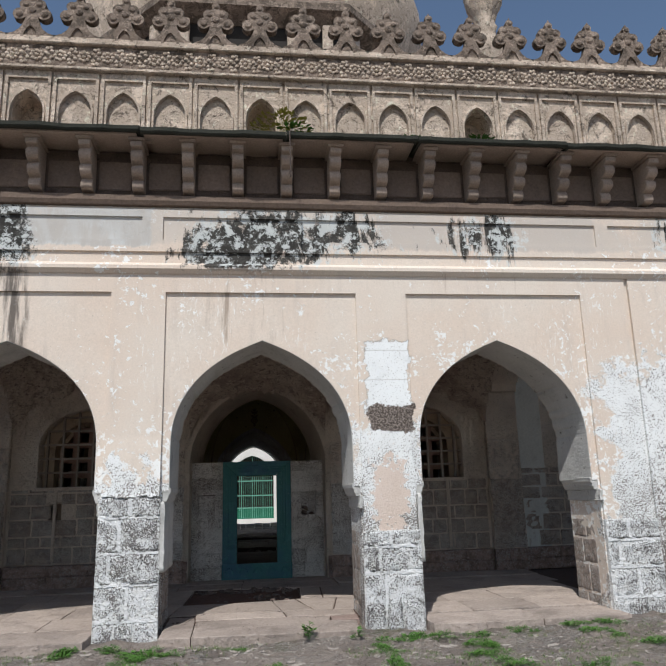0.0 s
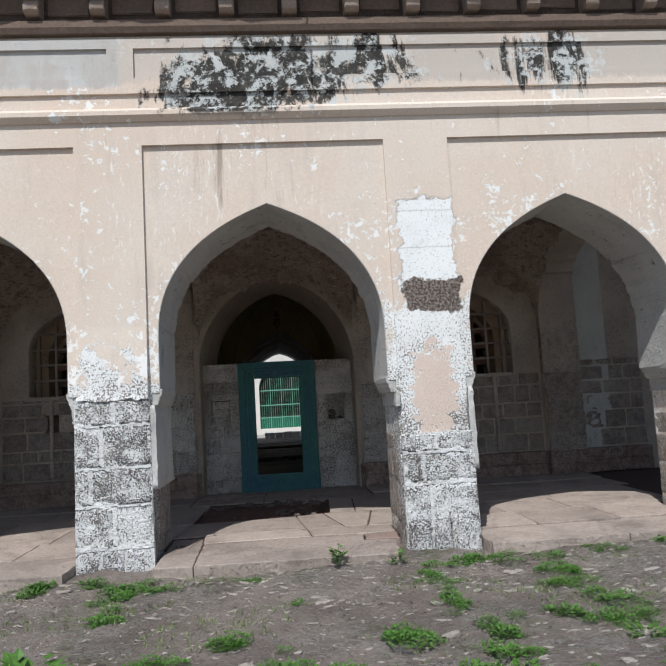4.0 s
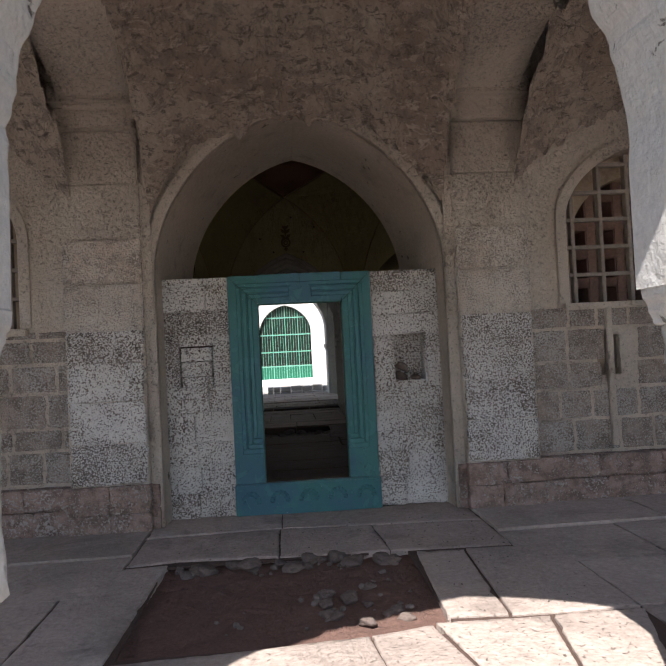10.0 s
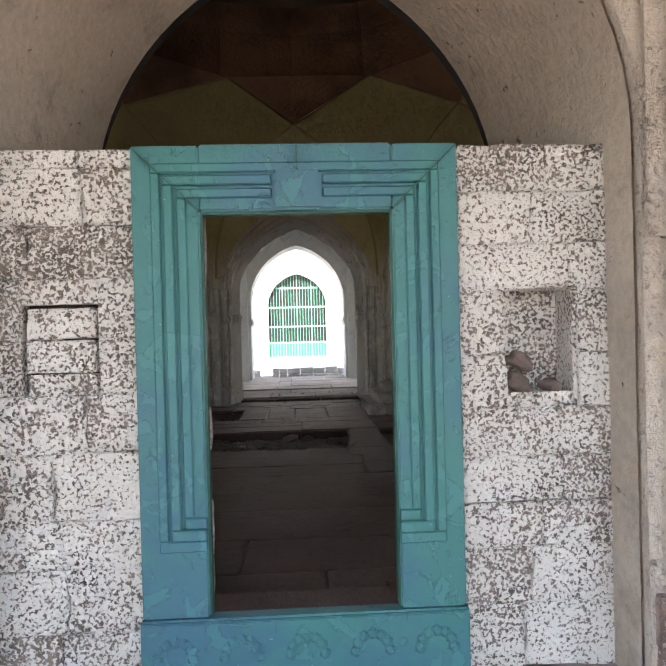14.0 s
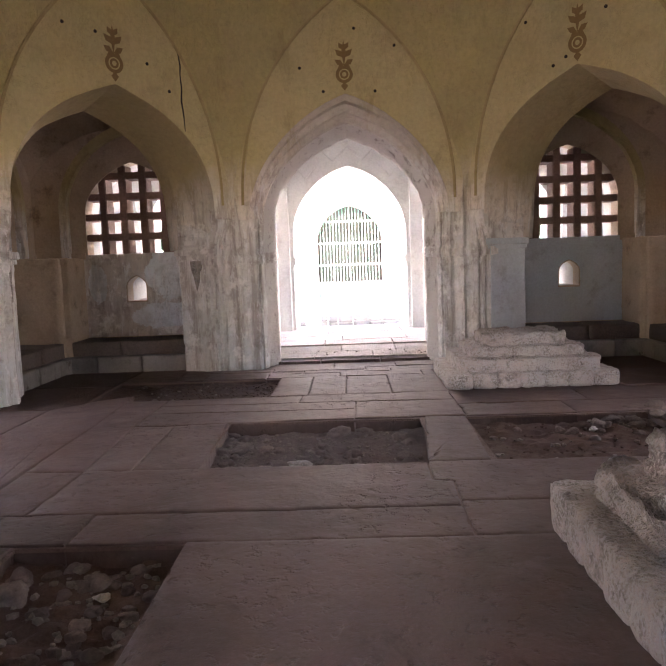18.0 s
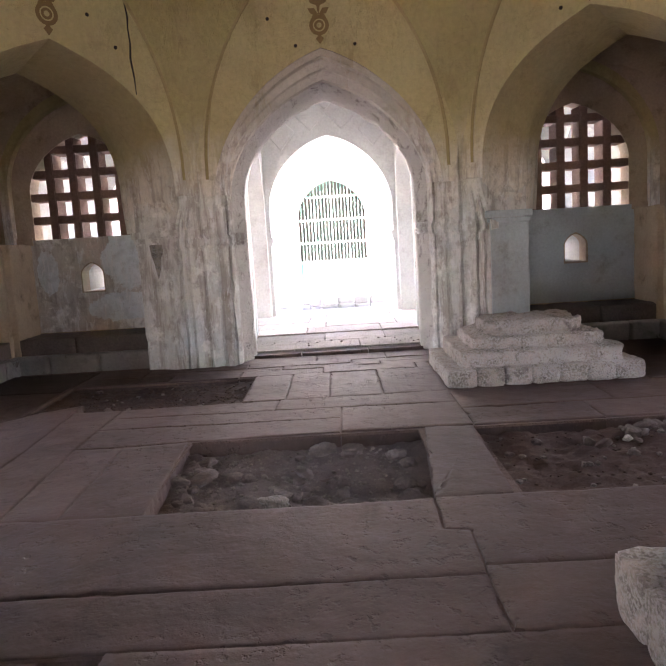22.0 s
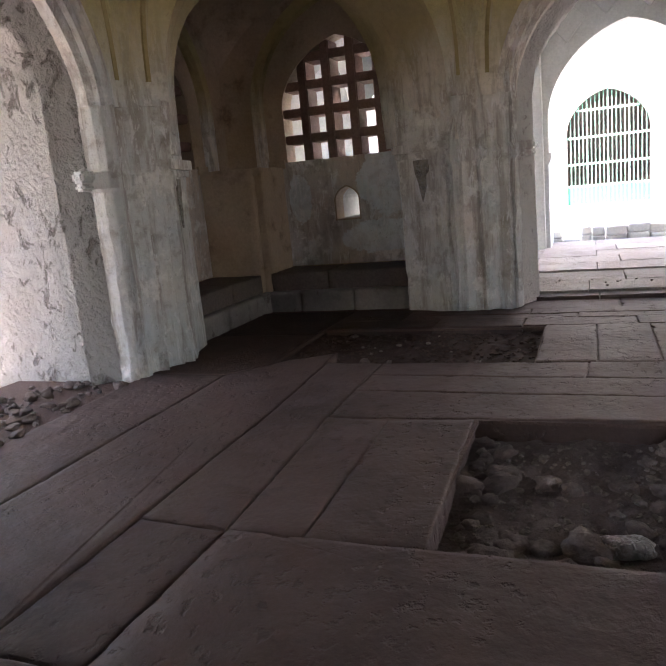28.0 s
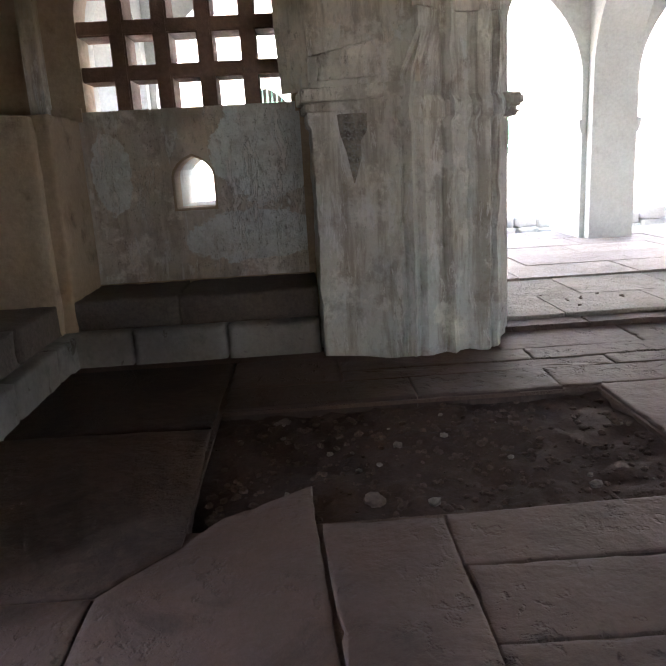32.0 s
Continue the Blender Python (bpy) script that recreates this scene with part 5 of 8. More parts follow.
def porch(y0, y1, mats, side, bay=BAY, half=0.36):
    """Vaults and cross arches between the front piers at y0 and the hall wall at y1."""
    yc, b = (y0 + y1) / 2, (y1 - y0) / 2
    for i in BAYS:
        bm = bmesh.new()
        sail(bm, i * bay, yc, bay / 2 - half + 0.015, b, n=110 if side == "south" else 48, ledges=1.0 if side == "south" else 0.0)
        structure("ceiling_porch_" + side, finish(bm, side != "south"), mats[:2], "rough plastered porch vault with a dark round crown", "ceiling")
    for i in (-1.5, -0.5, 0.5, 1.5):
        x = i * bay
        turn = Matrix.Translation((x, yc, 0)) @ pose(0, 0, 0, 0, 0, 90)
        bm = bmesh.new()
        if side == "south":
            opening = arch(0, b - 0.03, 1.9, 3.66, 4.36)
        else:
            opening = arch(0, b - 0.16, 0.05, 2.4, 3.7)
        pierced(bm, -b - 0.002, b + 0.002, 1.9 if side == "south" else 0.05, 5.2, -half, half, [opening], turn)
        structure("cross_arch_" + side, finish(bm), mats[-1], "plastered cross arch between two porch bays", "arch")


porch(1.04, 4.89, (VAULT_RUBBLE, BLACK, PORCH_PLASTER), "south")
porch(17.002, 19.748, (PALE, PALE), "north", 3.14, 0.30)


def hall_wall_south():
    ops = [arch(0, 1.42, -0.3, 2.35, 3.97)]
    for i in (-1, 1):
        ops += [arch(i * BAY, 0.88, 1.93, 2.75, 3.50), hole(i * BAY - 0.62, i * BAY - 0.38, 1.2, 1.6)]
    bm = bmesh.new()
    pierced(bm, -9.5, 9.5, -0.3, 7.0, 4.96, 5.30, ops)
    w = structure("wall_hall_south", finish(bm), PORCH_PLASTER, "rough speckled stone wall at the back of the porch", "wall")
    ops = [arch(0, 1.44, -0.3, 2.35, 4.06)]
    for i in (-1, 1):
        ops += [arch(i * BAY, 0.66, 1.93, 2.65, 3.28)]
    bm = bmesh.new()
    pierced(bm, -9.5, 9.5, -0.3, 7.0, 5.302, 5.96, ops)
    part("inner_leaf", finish(bm), ALCOVE, w)
    # mouldings and pilasters
    part("arch_moulding", arch_ring(0, 1.40, 2.35, 3.94, 1.50, 2.35, 4.04, 4.90, 4.955, 0.0, 0.0), PORCH_PLASTER, w)
    for s in (-1, 1):
        part("arch_moulding", arch_ring(s * BAY, 0.88, 2.75, 3.5, 0.98, 2.75, 3.62, 4.92, 4.955, 1.93, 1.93), PORCH_PLASTER, w)
    for i in (-1.5, -0.5, 0.5, 1.5):
        x = i * BAY + (0.09 if i > 0 else -0.09) * (abs(i) < 1)
        for k, (z0, z1) in enumerate(((0.42, 0.92), (0.92, 1.38), (1.38, 1.86), (1.86, 2.3), (2.3, 2.72), (2.72, 3.24), (3.24, 3.74))):
            part("pilaster_block", box((x - 0.36, 4.80 + 0.008 * (k % 3), z0), (x + 0.36, 4.955, z1 - 0.006), 0.014), PORCH_MID if 1.8 < z0 < 2.5 else PORCH_PLASTER, w)
        for k, z in enumerate((3.74, 3.93, 4.14)):
            bm = lump(x - 0.37, x + 0.37, 4.70 - 0.13 * k, 4.955, z, z + 0.19, 0.022, k + i)
            part("corbel_course", bm, PORCH_PLASTER, w, "weathered corbel course under the cross arch")
    return w


WALL_HS = hall_wall_south()


def tunnel(y0, y1, a0, a1, apex0, apex1, z0, name, material, label):
    """The vault of the passage through a thick wall."""
    bm = bmesh.new()
    us = [math.sin(math.pi / 2 * i / 15) for i in range(-15, 16)]
    rows = []
    for t in (0, 0.5, 1):
        a, p, y = a0 + (a1 - a0) * t, apex0 + (apex1 - apex0) * t, y0 + (y1 - y0) * t
        inner = [(-a, z0)] + [(a * u, 2.35 + (p - 2.35) * rise(u)) for u in us] + [(a, z0)]
        rows.append([bm.verts.new((x, y, z)) for x, z in inner])
    for p, q in zip(rows, rows[1:]):
        for i in range(len(p) - 1):
            bm.faces.new((p[i], p[i + 1], q[i + 1], q[i]))
    # outer skin gives it thickness
    bmesh.ops.solidify(bm, geom=bm.faces[:], thickness=-0.03)
    return structure(name, finish(bm), material, label, "arch")


tunnel(4.97, 6.36, 1.395, 1.225, 3.93, 3.84, -0.2, "passage_vault_south", TAN, "plastered pointed vault over the doorway")


def door_wall():
    """The low infill wall that holds the painted doorway."""
    bm = bmesh.new()
    pierced(bm, -1.40, 1.40, -0.02, 2.36, 5.21, 5.46, [hole(-0.47, 0.47, -0.1, 2.37), hole(-1.24, -0.91, 1.24, 1.69), hole(0.89, 1.22, 1.24, 1.71)])
    w = structure("door_wall", finish(bm), PORCH_STONE, "low whitewashed stone infill wall round the doorway", "wall")
    # dark earth-coloured backing, so the gaps round the infill stones stay dark
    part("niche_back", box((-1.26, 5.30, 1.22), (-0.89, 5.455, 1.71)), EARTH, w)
    part("niche_back", box((0.87, 5.41, 1.22), (1.24, 5.455, 1.73)), PORCH_STONE, w, "speckled stone back of the niche")
    me = variants(PORCH_STONE, UNEVEN)
    rnd = random.Random(11)
    for s in (-1, 1):
        x_in, x_out = (0.715 if s < 0 else 0.69), 1.39
        z, row = 0.0, 0
        while z < 2.30:
            h = min(rnd.uniform(0.2, 0.3), 2.36 - z)
            if 1.24 < z + h / 2 < 1.70:
                spans = [(x_in, 0.90), (1.235, x_out)]
            else:
                c = rnd.uniform(0.95, 1.2)
                spans = [(x_in, c), (c, x_out)]
            for a, b in spans:
                piece("stone_block", rnd.choice(me), (s * (a + b) / 2, 5.24 + rnd.uniform(-0.012, 0.004), z + h / 2), (b - a - 0.004, 0.13, h - 0.004), w)
            z += h
            row += 1
    # one niche is walled up again, a little behind the face
    for z0, z1 in ((1.245, 1.385), (1.385, 1.535), (1.535, 1.675)):
        piece("stone_block", rnd.choice(me), (-1.072, 5.255 + rnd.uniform(-0.008, 0.008), (z0 + z1) / 2), (0.30, 0.1, z1 - z0 - 0.006), w, rnd.uniform(-1.5, 1.5))
    # stones of the reveal behind the frame
    for s, x in ((-1, -0.495), (1, 0.475)):
        z = 0.27
        while z < 2.1:
            h = min(rnd.uniform(0.16, 0.34), 2.16 - z)
            piece("reveal_stone", rnd.choice(me), (x + s * 0.02, 5.36, z + h / 2), (0.085 + rnd.uniform(-0.02, 0.03), 0.28, h - 0.006), w, rnd.uniform(-4, 4))
            z += h
    return w


# added ring: the darkness of the hall beyond is put into its colour
structure("passage_rim_south", arch_ring(0, 1.35, 2.35, 4.02, 1.65, 2.35, 4.4, 6.363, 6.80, -0.2, -0.2), BLACK, "near-black rim added behind the doorway vault for the dark hall", "arch")


door_wall()


def doorway():
    d = tagged(new("door_frame"), "teal painted carved stone door frame, chipped and scratched", "door frame")
    d.matrix_world = pose(0, 0, 0)
    d["kind"] = "structure"
    xl, xr, il, ir = -0.735, 0.685, -0.445, 0.395
    zt, it, ib = 2.365, 2.075, 0.31
    for name, x0, x1, inner in (("jamb", xl, il, 1), ("jamb", ir, xr, -1)):
        j = part(name, box((x0, 5.13, ib), (x1, 5.205, zt - 0.005), 0.008), TEAL, d)
        # stepped fillets round the opening
    lintel = part("lintel", box((il + 0.002, 5.132, it), (ir - 0.002, 5.205, zt), 0.008), TEAL, d)
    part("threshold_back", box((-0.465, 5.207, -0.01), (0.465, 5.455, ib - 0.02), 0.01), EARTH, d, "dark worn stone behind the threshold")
    sill = part("threshold", box((xl - 0.01, 5.115, -0.01), (xr + 0.01, 5.205, ib - 0.003), 0.01), TEAL, d, "carved teal threshold slab")
    for k, (inset, proud) in enumerate(((0.055, 0.018), (0.11, 0.03), (0.165, 0.018))):
        bm = bmesh.new()
        w = 0.042
        bm_box(bm, (il - inset - w, 5.132 - proud, 0.75 - 0.05 * k), (il - inset, 5.14, it + inset))
        bm_box(bm, (ir + inset, 5.132 - proud, 0.75 - 0.05 * k), (ir + inset + w, 5.14, it + inset))
        bmesh.ops.bevel(bm, geom=bm.edges[:], offset=0.006, segments=1, affect="EDGES")
        part("fillet", bm, TEAL, d)
        bm = bmesh.new()
        if k < 2:
            bm_box(bm, (il - inset - w, 5.134 - proud, it + inset), (-0.13, 5.14, it + inset + w))
            bm_box(bm, (0.09, 5.134 - proud, it + inset), (ir + inset + w, 5.14, it + inset + w))
        else:
            bm_box(bm, (il - inset - w, 5.134 - proud, it + inset), (ir + inset + w, 5.14, it + inset + w))
        bmesh.ops.bevel(bm, geom=bm.edges[:], offset=0.006, segments=1, affect="EDGES")
        part("fillet", bm, TEAL, d)
        bm = bmesh.new()
        for a, b in ((il - inset - w, il), (ir, ir + inset + w)):
            bm_box(bm, (a, 5.134 - proud, 0.70 - 0.05 * k), (b, 5.14, 0.75 - 0.05 * k))
        bmesh.ops.bevel(bm, geom=bm.edges[:], offset=0.006, segments=1, affect="EDGES")
        part("fillet", bm, TEAL, d)
    for lo, hi in (((il - 0.004, 5.150, ib), (il + 0.010, 5.215, it)), ((ir - 0.010, 5.150, ib), (ir + 0.004, 5.215, it)), ((il, 5.150, it - 0.012), (ir, 5.215, it + 0.004))):
        part("inner_reveal", box(lo, hi, 0.003), DEEP_GREEN, d, "dark green inner edge of the frame")
    part("keystone", box((-0.125, 5.105, it - 0.002), (0.085, 5.14, it + 0.17), 0.012), TEAL, lintel)
    for x0, x1, z0, z1 in ((xl + 0.01, il, zt - 0.02, it), (xr - 0.01, ir, zt - 0.02, it), (-0.02, -0.02, zt - 0.01, it + 0.175)):
        d0, d1 = Vector((x0, 0, z0)), Vector((x1, 0, z1))
        wide = Vector(((d1 - d0).z, 0, -(d1 - d0).x)).normalized() * 0.003
        bm = bmesh.new()
        lo, hi = [[bm.verts.new((p.x, yy, p.z)) for p in (d0 - wide, d0 + wide, d1 + wide, d1 - wide)] for yy in (5.094, 5.135)]
        bm.faces.new(lo)
        bm.faces.new(hi)
        for i in range(4):
            bm.faces.new((lo[i], lo[(i + 1) % 4], hi[(i + 1) % 4], hi[i]))
        part("joint", finish(bm), DEEP_GREEN, lintel, "dark open joint between the frame stones")
    # carved lobes along the threshold
    rnd = random.Random(3)
    for k in range(5):
        x = xl + 0.14 + k * 0.285
        bm = bmesh.new()
        for q in range(7):
            a = math.pi * q / 6
            bmesh.ops.create_icosphere(bm, subdivisions=1, radius=0.028, matrix=Matrix.Translation((x + 0.075 * math.cos(a), 5.113, 0.14 + 0.075 * math.sin(a))) @ Matrix.Diagonal((1, 0.5, 1, 1)))
        part("carved_lobe", bm, TEAL, sill)
        part("carved_panel", box((x - 0.13, 5.105, 0.265), (x + 0.13, 5.118, 0.295), 0.004), TEAL, sill)


doorway()


# ---- domed hall ----
CX, CY, HALF = 0.0, 10.95, 4.0
FLOOR = 0.15
RIB_Z0, RIB_Z1, RIB_A = 2.5, 5.34, 1.50


def side_pose(k):
    """The octagon's side k (0 north, counted anticlockwise): x along it, y outwards."""
    return Matrix.Translation((CX, CY, 0)) @ pose(0, 0, 0, 0, 0, 45 * k) @ Matrix.Translation((0, HALF, 0))


# the jamb of an arch: half width, depth outwards, apex
CARDINAL = ((1.24, 0.52, 3.60), (1.24, 0.21, 3.615), (1.245, 0.10, 3.63), (1.285, 0.06, 3.72), (1.295, 0.02, 3.74), (1.345, 0.02, 3.85), (1.36, -0.03, 3.88), (1.41, -0.02, 3.97), (1.425, 0.012, 3.99))
DIAGONAL = ((1.15, 0.95, 3.78), (1.15, 0.67, 3.82), (1.24, 0.40, 3.87), (1.32, 0.12, 3.91), (1.36, 0.0, 3.935), (1.37, 0.015, 3.945))
SPRING = 2.3


def arch_sweep(profile, k, full=2.0, foot=None, n=32):
    """The mouldings of a jamb carried on round its arch; feet flare back into the pier."""
    bm = bmesh.new()
    us = [math.sin(math.pi / 2 * i / (n // 2)) for i in range(-(n // 2), n // 2 + 1)]
    rows = []
    for i, (a, out, apex) in enumerate(profile):
        row = [bm.verts.new((a * u, out + 0.008 * noise.noise(Vector((u * 6, a * 9, 1))), SPRING + (apex - SPRING) * rise(u, k, full) + 0.01 * noise.noise(Vector((u * 5, a * 7, 4))))) for u in us]
        if foot:
            fa, fo = foot[i]
            row = [bm.verts.new((-fa, fo, 1.9))] + row + [bm.verts.new((fa, fo, 1.9))]
        rows.append(row)
    for p, q in zip(rows, rows[1:]):
        for i in range(len(p) - 1):
            bm.faces.new((p[i], p[i + 1], q[i + 1], q[i]))
    return finish(bm)


FEET = ((1.18, 0.95), (1.18, 0.68), (1.30, 0.52), (1.42, 0.22), (1.50, 0.05), (1.52, 0.06))


def hall_walls():
    names = ("north", "north_west", "west", "south_west", "south", "south_east", "east", "north_east")
    for k in range(8):
        odd = k % 2
        profile, point = (DIAGONAL, 0.3) if odd else (CARDINAL, 0.28)
        bm = bmesh.new()
        pierced(bm, -1.655, 1.655, SPRING, 6.2, 0.0, 0.28, [arch(0, profile[-1][0] - 0.01, SPRING - 0.1, SPRING, profile[-1][2] - 0.01, point, 30, 2.8 if odd else 2.0)] if k != 4 else [arch(0, 1.60, SPRING - 0.1, SPRING, 4.35)], side_pose(k))
        w = structure("wall_hall_" + names[k], finish(bm), TYMPANUM, "yellow plastered panel over a pointed arch in the domed hall", "wall")
        if k == 4:
            continue
        bm = arch_sweep(profile, point, 2.8, FEET) if odd else arch_sweep(profile, point)
        bm.transform(side_pose(k))
        part("arch_moulding", bm, SOFFIT if odd else ARCH_WASH, w, "" if odd else "grey moulded plaster round the pointed arch")
        if not odd:
            band = arch_ring(0, 1.115, SPRING, 3.46, 1.243, SPRING, 3.618, 0.19, 0.56, FLOOR, FLOOR, 0.28, 60)
            for v in band.verts:
                e = Vector((v.co.x * 7, v.co.y * 7, v.co.z * 7 + k))
                if math.hypot(v.co.x, max(0.0, v.co.z - SPRING)) < 1.17 or abs(v.co.x) < 1.17 and v.co.z < SPRING:
                    v.co += Vector((-0.03 * noise.noise(e) * (1 if v.co.x > 0 else -1), (0.22 if v.co.y < 0.3 else 0.0) + 0.012 * noise.noise(e * 2.3), 0.025 * noise.noise(e * 1.7)))
            band.transform(side_pose(k))
            part("rough_lining", band, ROUGH_WHITE if k == 0 else ROUGH_WHITE_DIM, w, "rough pitted plaster inside the arch")
            for s in (-1, 1):
                for z0, z1, d in ((1.68, 1.74, 0.02), (1.74, 1.83, 0.04)):
                    cap = box((s * 1.19 - 0.068 - d, 0.17 - d, z0), (s * 1.19 + 0.068 + d, 0.57 if k == 0 else 0.24, z1 - 0.003), 0.02)
                    cap.transform(side_pose(k))
                    part("impost", cap, HALL, w)


hall_walls()


def vault():
    def rib_point(k, x):
        return side_pose(k) @ Vector((x, 0.0, RIB_Z0 + (RIB_Z1 - RIB_Z0) * rise(x / RIB_A, 0.35, 2.4)))

    bm = bmesh.new()
    n, w = 16, 8
    star = []
    for k in range(8):
        rows = []
        vert = side_pose(k) @ Vector((-RIB_A, 0, 0))
        out = (Vector((vert.x - CX, vert.y - CY, 0))).normalized()
        for i in range(n + 1):
            s = math.sin(math.pi / 2 * i / n)
            a, b = rib_point(k, -RIB_A * (1 - s)), rib_point(k + 1, RIB_A * (1 - s))
            row = []
            for j in range(w + 1):
                f = j / w
                p = a.lerp(b, f) + out * ((0.06 + 0.10 * s) * math.sin(math.pi * f))
                row.append(bm.verts.new(p))
            rows.append(row)
        for p, q in zip(rows, rows[1:]):
            for j in range(w):
                bm.faces.new((p[j], p[j + 1], q[j + 1], q[j]))
        top = Vector((CX, CY, 5.86)) + out * 3.2
        star.append(top)
        tip = bm.verts.new(top)
        for j in range(w):
            bm.faces.new((rows[-1][j], rows[-1][j + 1], tip))
    bmesh.ops.remove_doubles(bm, verts=bm.verts[:], dist=1e-4)
    structure("ceiling_hall_vault", finish(bm, True), VAULT, "ochre plastered vault of intersecting arches", "ceiling")
    bm = bmesh.new()
    for k in range(8):
        a = rib_point(k, 0)
        bm.faces.new([bm.verts.new(p) for p in (a, star[k], star[k - 1])])
    rows = []
    for r, z in ((3.2, 5.86), (3.1, 6.6), (2.7, 7.6), (1.9, 8.5), (0.9, 9.1), (0.02, 9.3)):
        rows.append([bm.verts.new((CX + r * math.sin(radians(22.5 + 45 * k / 2) * -1), CY + r * math.cos(radians(22.5 + 45 * k / 2)), z)) for k in range(16)])
    for p, q in zip(rows, rows[1:]):
        for k in range(16):
            bm.faces.new((p[k], p[(k + 1) % 16], q[(k + 1) % 16], q[k]))
    bmesh.ops.remove_doubles(bm, verts=bm.verts[:], dist=1e-3)
    structure("ceiling_hall_dome", finish(bm), BROWN_VAULT, "dark brown rough plaster of the inner dome", "ceiling")

    def sweep(points, r):
        b = bmesh.new()
        rows = []
        for i, p in enumerate(points):
            d = (points[min(i + 1, len(points) - 1)] - points[max(i - 1, 0)]).normalized()
            inward = (Vector((CX, CY, p.z)) - p)
            inward = (inward - d * inward.dot(d)).normalized()
            side = d.cross(inward)
            rows.append([b.verts.new(p + side * r * c + inward * r * s) for c, s in ((-1, -0.6), (-0.8, 0.8), (0.8, 0.8), (1, -0.6))])
        for p, q in zip(rows, rows[1:]):
            for i in range(4):
                b.faces.new((p[i], p[(i + 1) % 4], q[(i + 1) % 4], q[i]))
        return finish(b)

    ribs = thing("vault_ribs", (0, 0, 0), "thin raised plaster ribs crossing on the vault", "rib")
    ribs["kind"] = "structure"
    for k in range(8):
        xs = [RIB_A * math.sin(math.pi / 2 * i / 16) for i in range(-16, 17)]
        pts = [rib_point(k, x) for x in xs]
        part("rib", sweep(pts, 0.02), RIB, ribs)
        for q in (star[k], star[k - 1]):
            a = rib_point(k, 0)
            part("rib", sweep([a.lerp(q, t / 6) for t in range(7)], 0.02), RIB, ribs)
        if k == 4:
            continue
        # painted vase with a sprig over each arch
        bm = bmesh.new()

        def ring2(cx, cz, r0, r1, m=18):
            vs = [[bm.verts.new((cx + r * math.cos(2 * math.pi * i / m), -0.006, cz + r * math.sin(2 * math.pi * i / m))) for i in range(m)] for r in (r0, r1)]
            for i in range(m):
                bm.faces.new((vs[0][i], vs[0][(i + 1) % m], vs[1][(i + 1) % m], vs[1][i]))

        def leaf(x0, z0, x1, z1, wid):
            d = Vector((x1 - x0, 0, z1 - z0))
            nrm = Vector((-d.z, 0, d.x)).normalized() * wid
            a, b = Vector((x0, -0.006, z0)), Vector((x1, -0.006, z1))
            m = a.lerp(b, 0.55)
            bm.faces.new([bm.verts.new(p) for p in (a, m + nrm, b, m - nrm)])

        zb = 4.18 if k % 2 else 4.24
        ring2(0, zb, 0.075, 0.12)
        ring2(0, zb, 0.03, 0.06)
        leaf(0, zb - 0.22, 0, zb - 0.1, 0.05)
        leaf(0, zb + 0.10, 0, zb + 0.46, 0.034)
        for s in (-1, 1):
            leaf(0, zb + 0.12, s * 0.13, zb + 0.2, 0.04)
            leaf(0, zb + 0.22, s * 0.12, zb + 0.34, 0.04)
            leaf(0, zb + 0.32, s * 0.07, zb + 0.43, 0.034)
            leaf(0, zb + 0.14, s * 0.09, zb + 0.08, 0.03)
        bm.transform(side_pose(k))
        m = part("painted_motif", finish(bm), MOTIF, ribs, "faded brown painted vase and sprig")


def panel_crack():
    """The long crack in the plaster over the north-west arch."""
    bm = bmesh.new()
    line = [(0.83, 4.61), (0.90, 4.50), (0.92, 4.41), (0.935, 4.30), (0.925, 4.19), (0.94, 4.02), (0.925, 3.85), (0.95, 3.66), (0.96, 3.46)]
    rows = [[bm.verts.new(p) for p in ((x - w, -0.002, z), (x + w, -0.002, z), (x + w, 0.01, z), (x - w, 0.01, z))] for (x, z), w in zip(line, (0.002, 0.006, 0.009, 0.012, 0.008, 0.011, 0.013, 0.01, 0.004))]
    for a, b in zip(rows, rows[1:]):
        for i in range(4):
            bm.faces.new((a[i], a[(i + 1) % 4], b[(i + 1) % 4], b[i]))
    bm.faces.new(rows[0])
    bm.faces.new(rows[-1])
    bm.transform(side_pose(1))
    part("crack", finish(bm), BLACK, bpy.data.objects["wall_hall_north_west"], "dark crack in the yellow plaster")


vault()
panel_crack()


def drill_holes():
    """Small dark holes in the plaster panels."""
    for k, x, z in HOLES:
        bm = bmesh.new()
        bmesh.ops.create_cone(bm, cap_ends=True, segments=8, radius1=0.022, radius2=0.022, depth=0.012, matrix=Matrix.Translation((x, 0, z)) @ pose(0, 0, 0, 90))
        bm.transform(side_pose(k))
        tagged(mesh_object("drill_hole", bm, BLACK), "small dark hole drilled into the yellow plaster", "hole", "holes in the plaster")


HOLES = ((1, -0.62, 4.55), (1, -0.22, 4.52), (7, -0.32, 3.98), (7, -0.15, 4.05), (0, -0.3, 4.02), (0, 0.42, 4.0), (1, 0.75, 3.95), (1, 0.45, 4.25), (7, -0.7, 4.6), (7, 0.35, 4.5), (0, -0.62, 4.35), (0, 0.7, 4.6), (0, 0.15, 4.85))
drill_holes()


